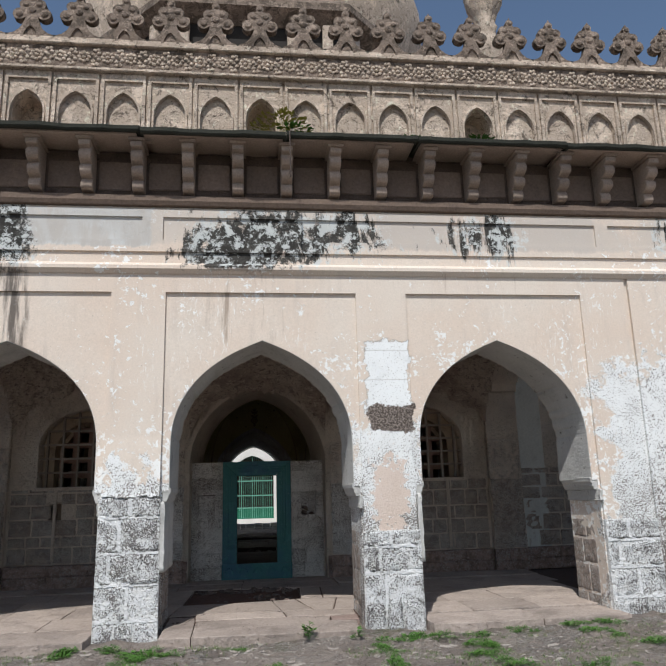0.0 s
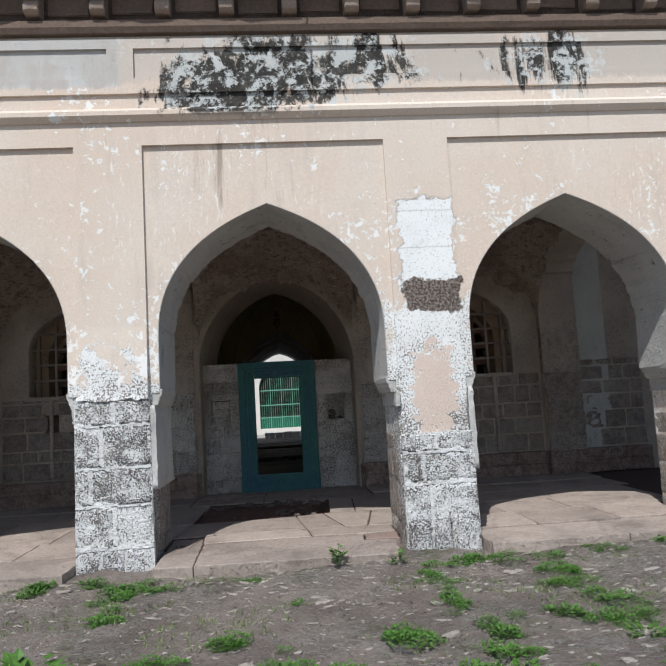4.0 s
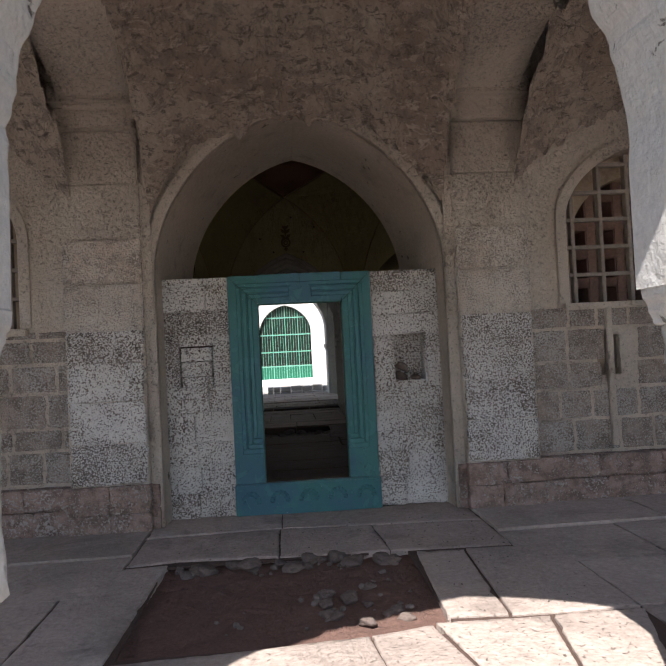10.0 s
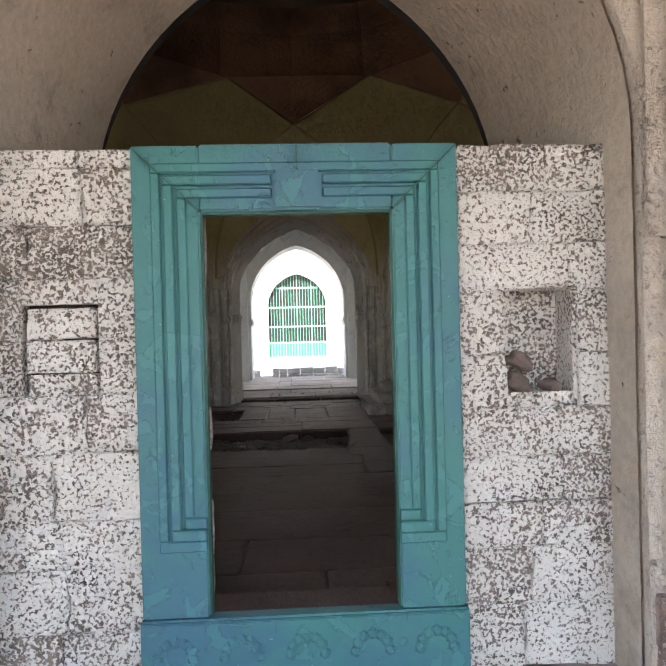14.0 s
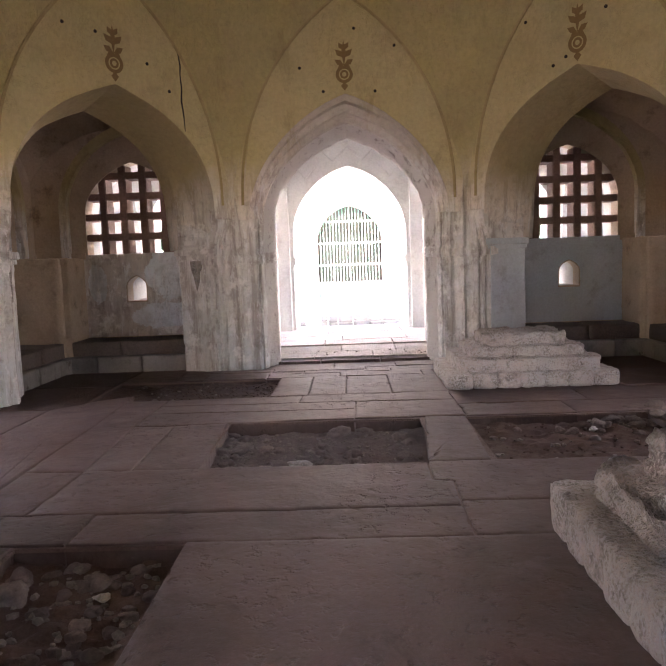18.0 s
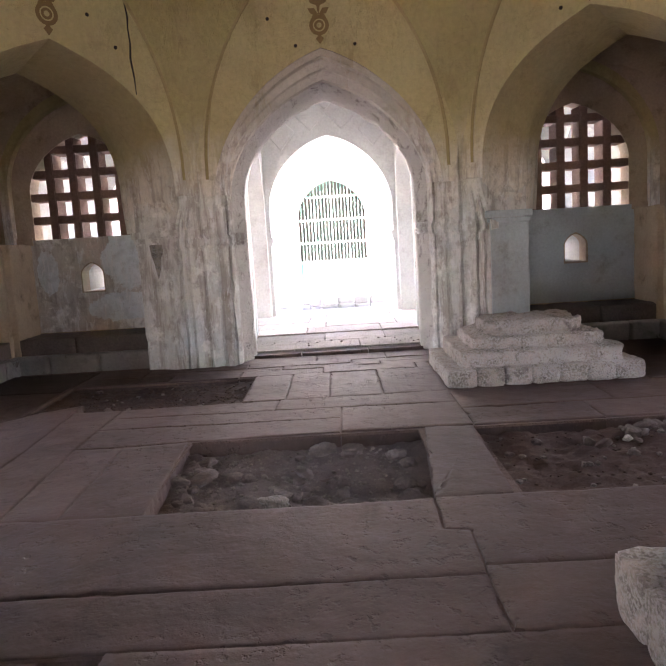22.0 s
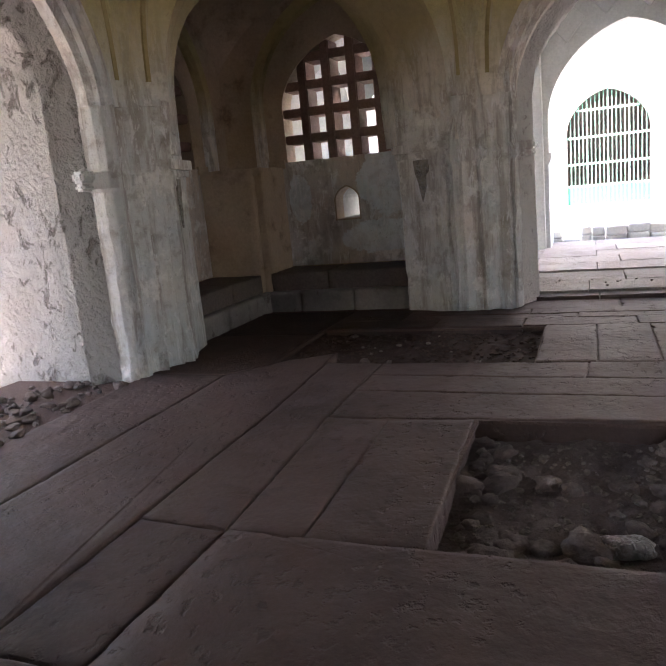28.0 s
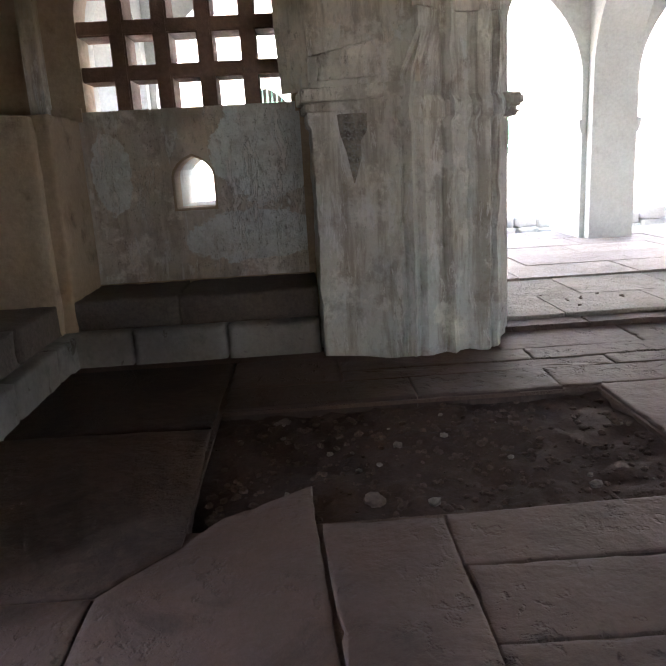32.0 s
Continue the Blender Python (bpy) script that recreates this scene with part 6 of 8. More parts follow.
def pier_clusters():
    """Fluted corner piers between the arches of the octagon."""
    base = [(-1.24, 15.47), (-1.24, 15.16), (-1.25, 15.04), (-1.285, 14.985), (-1.32, 15.025), (-1.355, 14.95), (-1.42, 14.955), (-1.475, 15.01), (-1.55, 14.98), (-1.60, 14.915), (-1.65, 14.975), (-1.73, 14.92), (-1.785, 14.875), (-1.83, 14.92), (-1.875, 14.83), (-1.925, 14.905), (-1.96, 14.865), (-2.10, 14.935), (-2.22, 15.00), (-2.34, 15.035), (-2.48, 15.065), (-2.50, 15.48)]
    base = [(x - CX, y - CY) for x, y in base]
    for q in range(4):
        for mirror in (1, -1):
            pts = [(x * mirror, y) for x, y in base]
            bm = bmesh.new()
            zs = [0.02] + [0.05 * i for i in range(3, 33)] + [1.66, 1.69, 1.78, 1.82, 1.95, 2.1, 2.2, 2.305]
            rows = []
            cx, cy = sum(p[0] for p in pts) / len(pts), sum(p[1] for p in pts) / len(pts)
            for z in zs:
                row = []
                g = 0.022 if 1.68 < z < 1.79 else 0.0
                worn = 0.015 if z < 2.25 else 0.0
                for x, y in pts:
                    d = Vector((x - cx, y - cy)).normalized()
                    j = worn * noise.noise(Vector((x * 7, y * 7, z * 4 + q))) + worn * 0.7 * noise.noise(Vector((x * 23, y * 23, z * 13))) - worn * 1.3 * max(0.0, noise.noise(Vector((x * 11 + q, y * 11, z * 6))) - 0.25) + 0.03 * max(0.0, 0.3 - z)
                    # the shafts lean out to meet the panel above the diagonal arch
                    along, out = (y - x * -mirror) * 0.7071, (y + x * -mirror) * 0.7071
                    lean = max(0.0, out - 3.975) * min(1.0, max(0.0, (z - 1.9) / 0.3)) if 1.37 < along < 1.66 else 0.0
                    row.append(bm.verts.new((x + d.x * (g + j) + lean * 0.7071 * mirror, y + d.y * (g + j) - lean * 0.7071, z)))
                rows.append(row)
            # the middle shaft runs on up behind the foot of the vault
            for t in (0.12, 0.25, 0.4, 0.55, 0.7, 0.85, 1.0):
                z = 2.305 + 0.45 * t
                row = []
                for i, (x, y) in enumerate(pts):
                    if 5 <= i <= 14:
                        row.append(bm.verts.new((x - 0.02 * t * mirror, y + 0.03 * t, z)))
                    elif 14 < i < 20:
                        row.append(bm.verts.new((x - 0.19 * t * mirror, y + 0.19 * t, z)))
                    else:
                        row.append(None)
                rows.append(row)
            for a, b in zip(rows, rows[1:]):
                for i in range(len(a) - 1):
                    if None not in (a[i], a[i + 1], b[i], b[i + 1]):
                        bm.faces.new((a[i], a[i + 1], b[i + 1], b[i]))
            m = Matrix.Translation((CX, CY, 0)) @ pose(0, 0, 0, 0, 0, 90 * q)
            bm.transform(m)
            pier = structure("corner_pier", finish(bm), VAULT, "fluted stone pier with worn grey limewash", "pier")
            blue = q == 0 and mirror < 0

            def upright(plan, z0, z1):
                b = bmesh.new()
                lo, hi = [[b.verts.new((x * mirror, yy - CY, z)) for x, yy in plan] for z in (z0, z1)]
                for i in range(len(plan)):
                    b.faces.new((lo[i], lo[(i + 1) % len(plan)], hi[(i + 1) % len(plan)], hi[i]))
                b.faces.new(lo)
                b.faces.new(hi)
                bmesh.ops.bevel(b, geom=b.edges[:], offset=0.008, segments=1, affect="EDGES")
                b.transform(m)
                return finish(b)

            for z0, z1, d in ((1.76, 1.82, 0.02), (1.82, 1.91, 0.045)):
                part("capital", upright([(-1.95 + d, 14.865 - d), (-2.23, 14.99 - d), (-2.50 - d, 15.055 - d), (-2.53 - d, 15.4), (-1.97, 15.4)], z0, z1 - 0.003), BLUE if blue else HALL, pier, "worn moulded capital")
            if blue:
                part("pilaster_face", upright([(-1.965, 14.855), (-2.10, 14.922), (-2.22, 14.985), (-2.34, 15.02), (-2.495, 15.05), (-2.51, 15.3), (-1.97, 15.3)], 0.16, 1.76), BLUE, pier, "pilaster face with faded blue-grey wash")
            else:
                b = lump(-0.20, 0.20, -0.015, 0.10, 1.95, 2.36, 0.03, q + mirror)
                b.transform(m @ pose(-2.24 * mirror, 14.985 - CY, 0, 0, 0, -20 * mirror))
                part("worn_panel", b, HALL, pier, "crumbling carved panel above the capital")
                b = prism([(-0.105, 1.74), (0.105, 1.74), (0.085, 1.62), (0.05, 1.58), (0.045, 1.46), (0.012, 1.36), (-0.008, 1.30), (-0.03, 1.40), (-0.05, 1.50), (-0.09, 1.62)], 0.02, bevel=0.006)
                b.transform(m @ pose(-2.22 * mirror, 14.985 - CY, 0, 0, 0, -22 * mirror) @ Matrix.Translation((0, -0.012, 0)))
                part("pendant", b, PENDANT, pier, "dark worn pendant carved on the pilaster")
            b = lump(-0.05, 0.05, -0.02, 0.08, 1.70, 1.79, 0.01, q)
            b.transform(m @ pose(-1.58 * mirror, 14.95 - CY, 0))
            part("capital", b, HALL, pier, "small worn capital of a shaft")


pier_clusters()


def alcoves():
    """The four corner alcoves behind the diagonal arches."""
    for q in range(4):
        turn = Matrix.Translation((CX, CY, 0)) @ pose(0, 0, 0, 0, 0, 90 * q)
        y = 4.99
        for mirror in (1, -1):
            # the wall with a window, seen through the diagonal arch to its side
            north = q in (0, 2)
            side = q in (1, 3)
            c = -3.38 * mirror
            ops = []
            if side:
                ops = [arch(c, 0.77, 1.90, 2.55, 3.32, 0.25)]
            if north:
                ops = [arch(c, 0.77, 1.90, 2.55, 3.32, 0.25), arch(-3.40 * mirror, 0.15, 1.16, 1.40, 1.55, 0.3, 8)]
            bm = bmesh.new()
            x0, x1 = sorted(((-1.45 if q == 2 else -1.26) * mirror, -5.3 * mirror))
            pierced(bm, x0, x1, 0.0, 5.5, y, y + 0.28, ops, turn)
            pierced(bm, x0, x1, 1.84, 1.94, y - 0.03, y, [hole(min(c - 0.8, c + 0.8), max(c - 0.8, c + 0.8), 1.8, 2.0)], turn)
            w = structure("wall_alcove", finish(bm), ALCOVE, "brown stained alcove wall with a stone lattice window", "wall")
            # blue-grey wash on the dado
            bm = bmesh.new()
            a0, a1 = sorted((-2.55 * mirror, -4.45 * mirror))
            pierced(bm, a0, a1, 0.6, 1.91, y - 0.008, y + 0.0, [arch(-3.40 * mirror, 0.17, 1.14, 1.40, 1.57, 0.3, 8)] if north else [], turn)
            part("dado", finish(bm), BLUE if mirror < 0 and q == 0 else DADO_PATCHED if q == 0 else DADO, w, "faded blue-grey limewash below the window")
            # blind arch over the window
            ring = arch_ring(c, 1.02, 2.6, 3.75, 1.14, 2.6, 3.9, y - 0.12, y, 0.55, 0.55)
            ring.transform(turn)
            part("wall_arch", ring, SOFFIT, w, "ochre plaster arch round the window")
            # pilaster in the corner of the alcove
            p0, p1 = sorted((-4.20 * mirror, -4.46 * mirror))
            bm = lump(p0, p1, 4.3, y, 0.0, 1.86, 0.018, q)
            bm.transform(turn)
            part("corner_pilaster", bm, ALCOVE, w, "stained plaster pilaster in the corner")
            # two-step bench
            for z0, z1, d in ((0.0, 0.38, 0.78), (0.38, 0.60, 0.68)):
                n = 3 if z0 == 0 else 2
                for i in range(n):
                    a, b = -2.5 - 2.0 * i / n, -2.5 - 2.0 * (i + 1) / n
                    b0, b1 = sorted((a * mirror, b * mirror))
                    bb = lump(b0 + 0.002, b1 - 0.002, y - d, y, z0, z1 - 0.003, 0.014, i + q + z0)
                    bb.transform(turn)
                    part("bench_block", bb, BENCH_TOP if z0 else BENCH_FACE, w, "dark stone bench block" if z0 else "grey washed bench block")
            if north or side:
                lattice(c, y + 0.185, turn, w)
        # ceiling of the alcove
        bm = bmesh.new()
        sail(bm, -3.6, 3.6, 1.4, 1.4, top=4.35, z0=2.2, hole_r=0.0, n=24, ledges=0.0, keep=lambda c: (c.y - c.x) * 0.7071 > 4.55)
        bm.transform(turn)
        structure("ceiling_alcove", finish(bm, True), ALCOVE, "brown plastered alcove vault", "ceiling")


def lattice(c, y, turn, parent):
    """A stone screen of square holes."""
    rnd = random.Random(int(c * 100))
    for d in (-0.474, -0.158, 0.158, 0.474):
        x = c + d + rnd.uniform(-0.008, 0.008)
        bm = box((x - 0.058, y - 0.17, 1.90), (x + 0.058, y + 0.17, 3.30 - (abs(d) / 0.77) ** 3 * 0.8), 0.014)
        bm.transform(turn)
        part("lattice_bar", bm, RED_LATTICE, parent, "reddish stone lattice bar")
    for i in range(4):
        z = 2.175 + 0.314 * i + rnd.uniform(-0.006, 0.006)
        half = 0.79 if z < 2.7 else 0.79 * math.sqrt(max(0.05, 1 - ((z - 2.6) / 0.75) ** 2))
        bm = box((c - half, y - 0.164, z - 0.053), (c + half, y + 0.165, z + 0.053), 0.012)
        bm.transform(turn)
        part("lattice_bar", bm, RED_LATTICE, parent, "reddish stone lattice bar")


alcoves()


# ---- north side ----
def north_side():
    for k in (2, 6):
        side_passage(k)
    tunnel(15.51, 17.0, 1.26, 1.30, 3.62, 3.95, 0.0, "passage_vault_north", PALE, "pale plastered vault of the north passage")
    ops = [arch(0, 1.28, -0.3, 2.3, 3.93)]
    for i in (-1, 1):
        ops += [arch(i * 3.42, 0.9, 1.92, 2.6, 3.4, 0.25), arch(i * 3.40, 0.16, 1.16, 1.4, 1.56, 0.3, 8)]
    bm = bmesh.new()
    pierced(bm, -9.5, 9.5, -0.3, 7.0, 16.235, 17.0, ops)
    structure("wall_hall_north", finish(bm), PALE, "pale plastered hall wall towards the courtyard", "wall")
    ops = []
    for i in BAYS:
        ops += [hole(i * 3.14 - 1.2, i * 3.14 + 1.2, -0.3, 1.76), arch(i * 3.14, 1.19, 1.76, 2.3, 3.66)]
    bm = bmesh.new()
    pierced(bm, -9.5, 9.5, -0.3, 7.0, 19.75, 20.7, ops)
    w = structure("wall_north", finish(bm), PALE, "pale plastered arcade open to the courtyard", "wall")
    for i in BAYS:
        for s in (-1, 1):
            x0 = i * 3.14 + s * 1.2
            prof = [(0, 1.60), (-s * 0.03, 1.64), (-s * 0.05, 1.72), (-s * 0.05, 1.79), (0, 1.79)]
            part("impost", prism(prof, 1.0, m=Matrix.Translation((x0, 19.72, 0))), PALE, w)
    # kite-shaped facets over the middle arch
    for x, z, wx, up, down in ((-0.30, 4.05, 0.30, 0.26, 0.30), (0.30, 4.05, 0.30, 0.26, 0.30), (-0.88, 3.75, 0.28, 0.28, 0.34), (0.88, 3.75, 0.28, 0.28, 0.34), (0.0, 4.42, 0.28, 0.26, 0.30)):
        bm = prism([(x - wx, z), (x, z - down), (x + wx, z), (x, z + up)], 0.05, m=Matrix.Translation((0, 19.70, 0)), bevel=0.01)
        part("kite_facet", bm, PALE, w)
    # courtyard building with barred gates
    bm = bmesh.new()
    ops = [arch(c, 1.27, 0.27, 2.6, 3.93) if c == 0 else arch(c, 0.78, 1.33, 2.75, 3.7) for c in (-6.9, -3.45, 0, 3.45, 6.9)]
    pierced(bm, -30, 30, -0.4, 7.5, 32.3, 32.9, ops)
    far = structure("courtyard_building", finish(bm), WHITE_WALL, "white plastered building across the courtyard with barred arches", "building")
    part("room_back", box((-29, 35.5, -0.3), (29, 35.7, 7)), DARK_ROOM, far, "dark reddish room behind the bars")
    part("roof", box((-30, 32.3, 7.5), (30, 36, 7.8)), WHITE_WALL, far)
    gates(far)
    low = thing("low_stone_wall", (0, 21.2, -0.05), "low tumbled wall of pale stones at the courtyard edge", "wall")
    rnd = random.Random(91)
    me = variants(WHITE_WALL, CRUMBLED)
    x = -6.5
    while x < 6.5:
        wd = rnd.uniform(0.18, 0.42)
        z = -0.02
        for _ in range(rnd.choice((2, 3, 3, 2, 3))):
            h = rnd.uniform(0.14, 0.2)
            piece("stone_block", rnd.choice(me), (x + wd / 2, rnd.uniform(-0.05, 0.05), z + h / 2), (wd - 0.02, 0.3, h), low, rnd.uniform(-8, 8))
            z += h
        x += wd
    base = box((-30, 20.75, -0.14), (30, 32.25, -0.06))
    structure("pavement_courtyard", base, COURT, "pale sunlit courtyard paving", "pavement")


def side_passage(k):
    """Passages to the east and west, with their outer arches."""
    bm = bmesh.new()
    us = [math.sin(math.pi / 2 * i / 15) for i in range(-15, 16)]
    rows = []
    for y, a in ((0.5, 1.25), (1.2, 1.25), (2.25, 1.27)):
        rows.append([bm.verts.new((x, y, z)) for x, z in [(-a, 0)] + [(a * u, 2.3 + 1.45 * rise(u)) for u in us] + [(a, 0)]])
    for a, b in zip(rows, rows[1:]):
        for i in range(len(a) - 1):
            bm.faces.new((a[i], a[i + 1], b[i + 1], b[i]))
    bm.transform(side_pose(k))
    structure("passage_vault_side", finish(bm), ROUGH_WHITE_DIM, "rough whitewashed vault of a side passage", "arch")
    bm = bmesh.new()
    pierced(bm, -6.0, 6.0, -0.3, 7.0, 1.3, 2.25, [arch(0, 1.33, -0.3, 2.3, 3.78)], side_pose(k))
    structure("wall_hall_side", finish(bm), PALE, "pale plastered hall wall towards the side porch", "wall")


def gates(parent):
    for c in (-6.9, -3.45, 0, 3.45, 6.9):
        a, z0, sp, ap = (1.27, 0.27, 2.6, 3.93) if c == 0 else (0.78, 1.33, 2.75, 3.7)
        g = thing("barred_gate", (c, 32.5, 0), "green iron bars in an arched opening of the courtyard building", "gate", "barred gates")
        n = 20 if c == 0 else 11
        for i in range(1, n):
            x = -a + 2 * a * i / n
            top = sp + (ap - sp) * rise(x / a)
            w = 0.018 if i % (n // 4) else 0.04
            part("bar", box((x - w / 2, -0.02, z0), (x + w / 2, 0.02, top)), PALE_BARS, g)
        for z in ([z0 + 0.62, 1.6, 2.45, 3.3] if c == 0 else [1.6, 2.4, 3.2]):
            h = a if z < sp else a * 0.75
            part("rail", box((-h, -0.03, z - 0.03), (h, 0.03, z + 0.03)), PALE_BARS, g)
        if c == 0:
            part("panel", box((-a, -0.015, z0), (a, 0.012, z0 + 0.6)), GREEN_BARS, g, "solid green lower panel of the gate")


north_side()


# ---- unseen outer arcades at the sides, their openings sized for the hall's light ----
for x in (-9.4, 9.4):
    bm = bmesh.new()
    pierced(bm, 4.97, 16.99, -0.3, 7.0, -0.1, 0.1, [arch(c, 1.25, -0.3, 2.3, 3.82) for c in (7.42, 10.95, 14.48)], Matrix.Translation((x, 0, 0)) @ Matrix(((0, 1, 0, 0), (1, 0, 0, 0), (0, 0, 1, 0), (0, 0, 0, 1))))
    structure("wall_side", finish(bm), PALE, "unseen arcaded side wall, added to set the daylight in the hall", "wall")
for x0, x1 in ((-9.3, -5.41), (5.41, 9.3)):
    structure("floor_side", box((x0, 5.21, -0.4), (x1, 15.4, 0.08)), PORCH_SLAB, "worn pale stone floor of a side porch", "floor")


# ---- floors ----
def floors():
    porch_s = structure("floor_porch_south", box((-9.4, 0.05, -0.45), (9.4, 5.2, -0.10)), EARTH, "porch floor of worn pale stone slabs with a bare earth patch", "floor")
    hall = structure("floor_hall", box((-5.4, 5.21, -0.4), (5.4, 15.4, 0.0)), EARTH, "hall floor of worn stone slabs over bare earth", "floor")
    north = structure("floor_north", box((-9.4, 15.41, -0.4), (9.4, 20.75, 0.06)), EARTH, "pale stone floor of the north passage and porch", "floor")
    rnd = random.Random(21)
    dark, pale, brown = variants(SLAB, FLAGS), variants(PORCH_SLAB, FLAGS), variants(PASSAGE, FLAGS)

    def lay(parent, meshes, y0, y1, xs, top, thick=0.14):
        for a, b in zip(xs, xs[1:]):
            gap = 0.003 if meshes is not dark else rnd.choice((0.004, 0.006, 0.012, 0.018))
            piece("slab", rnd.choice(meshes), ((a + b) / 2, (y0 + y1) / 2, top - thick / 2 + rnd.uniform(-0.004, 0.003)), (b - a - gap, y1 - y0 - gap, thick), parent, rnd.choice((0, 180)) + rnd.uniform(-0.25, 0.25), rnd.uniform(-0.2, 0.2))

    # porch: a front kerb, the rows behind it, and a gap of bare earth before the door
    lay(porch_s, pale, -0.42, 0.42, [-5.0, -3.6, -2.2], -0.02, 0.2)
    lay(porch_s, pale, -0.40, 0.40, [2.2, 3.7, 4.95], -0.02, 0.2)
    for sx in (-1, 1):
        lay(porch_s, pale, 0.42, 1.3, [v * sx for v in ([2.2, 3.0, 4.0, 4.95] if sx > 0 else [4.95, 4.0, 3.0, 2.2])], 0.0)
        lay(porch_s, pale, 1.3, 2.25, [v * sx for v in ([1.8, 2.9, 3.8, 5.3] if sx > 0 else [5.3, 3.8, 2.9, 1.8])], 0.0)
        lay(porch_s, pale, 2.25, 3.1, [v * sx for v in ([1.8, 2.7, 3.9, 5.3] if sx > 0 else [5.3, 3.9, 2.7, 1.8])], 0.0)
        lay(porch_s, pale, 3.1, 4.0, [v * sx for v in ([1.5, 2.5, 3.6, 4.6, 5.5] if sx > 0 else [5.5, 4.6, 3.6, 2.5, 1.5])], 0.0)
        lay(porch_s, pale, 4.0, 4.95, [v * sx for v in ([1.5, 3.0, 4.2, 5.5] if sx > 0 else [5.5, 4.2, 3.0, 1.5])], 0.02)
    # dirt that fills the joints, with gaps left for the bare patches
    def dirt(parent, x0, x1, y0, y1, z, gaps):
        xs = sorted({x0, x1} | {v for g in gaps for v in g[:2]})
        ys = sorted({y0, y1} | {v for g in gaps for v in g[2:]})
        bm = bmesh.new()
        at = {}

        def corner(x, y):
            if (x, y) not in at:
                at[x, y] = bm.verts.new((x, y, z))
            return at[x, y]

        for a, b in zip(xs, xs[1:]):
            for c, d in zip(ys, ys[1:]):
                mx, my = (a + b) / 2, (c + d) / 2
                if not any(g[0] < mx < g[1] and g[2] < my < g[3] for g in gaps):
                    bm.faces.new((corner(a, c), corner(b, c), corner(b, d), corner(a, d)))
        under = bmesh.ops.extrude_face_region(bm, geom=bm.faces[:], use_keep_orig=True)["geom"]
        bmesh.ops.translate(bm, vec=(0, 0, -0.02), verts=[v for v in under if isinstance(v, bmesh.types.BMVert)])
        part("joint_dirt", bm, EARTH, parent, "dark dirt in the joints of the paving")

    dirt(hall, -5.3, 5.3, 5.5, 15.3, FLOOR - 0.016, ((-1.89, -0.96, 7.46, 8.67), (-1.20, 0.60, 10.06, 11.54), (1.04, 2.74, 10.07, 11.54), (-3.1, -0.98, 12.78, 14.05)))
    dirt(porch_s, -9.3, 9.3, 0.46, 5.1, -0.015, ((-1.2, 0.68, 2.1, 3.7),))
    # hall: the slabs whose joints run north, then the rows across
    def flag(corners, material, parent=hall, top=FLOOR, thick=0.14, chip=0.62, wave=1.0):
        flag.count += 1
        part("slab", paving_slab(corners, top + 0.003 * math.sin(flag.count * 2.4), thick, flag.count * 1.37, chip, wave), material, parent)

    flag.count = 0
    for corners in (
        [(-3.32, 9.15), (-2.50, 9.15), (-2.53, 11.6), (-2.60, 12.74), (-2.62, 13.07), (-2.97, 12.85), (-3.09, 12.67), (-3.33, 12.40)],
        [(-2.50, 9.15), (-2.06, 9.15), (-2.045, 10.05), (-2.50, 10.08)],
        [(-2.50, 10.08), (-2.045, 10.05), (-2.12, 11.49), (-2.13, 12.74), (-2.59, 12.75), (-2.53, 11.6)],
        [(-2.045, 10.05), (-1.69, 10.04), (-1.725, 11.46), (-2.12, 11.49)],
        [(-1.69, 10.04), (-1.18, 10.05), (-1.205, 10.8), (-1.225, 11.53), (-1.725, 11.46)],
        [(-4.02, 9.15), (-3.32, 9.15), (-3.33, 12.40), (-4.08, 12.40)],
        [(0.52, 10.09), (0.99, 10.09), (1.04, 11.56), (0.65, 11.58)],
        [(-2.06, 9.15), (0.62, 9.15), (0.635, 9.60), (0.50, 9.63), (0.51, 10.06), (-2.045, 10.05)],
        [(0.63, 9.23), (2.2, 9.23), (2.2, 10.06), (0.52, 10.08), (0.51, 9.64), (0.64, 9.61)],
        [(-2.12, 11.49), (-1.225, 11.54), (-0.01, 11.58), (0.0, 12.0), (-2.13, 12.04)],
        [(-0.01, 11.58), (1.05, 11.57), (1.05, 12.32), (0.0, 12.36)],
        [(-2.13, 12.04), (0.0, 12.0), (0.0, 12.38), (-2.13, 12.42)],
        [(-2.13, 12.42), (-0.62, 12.40), (-0.6, 12.80), (-2.13, 12.76)], [(-0.62, 12.40), (1.05, 12.33), (1.05, 12.80), (-0.6, 12.80)],
    ):
        flag(corners, SLAB)
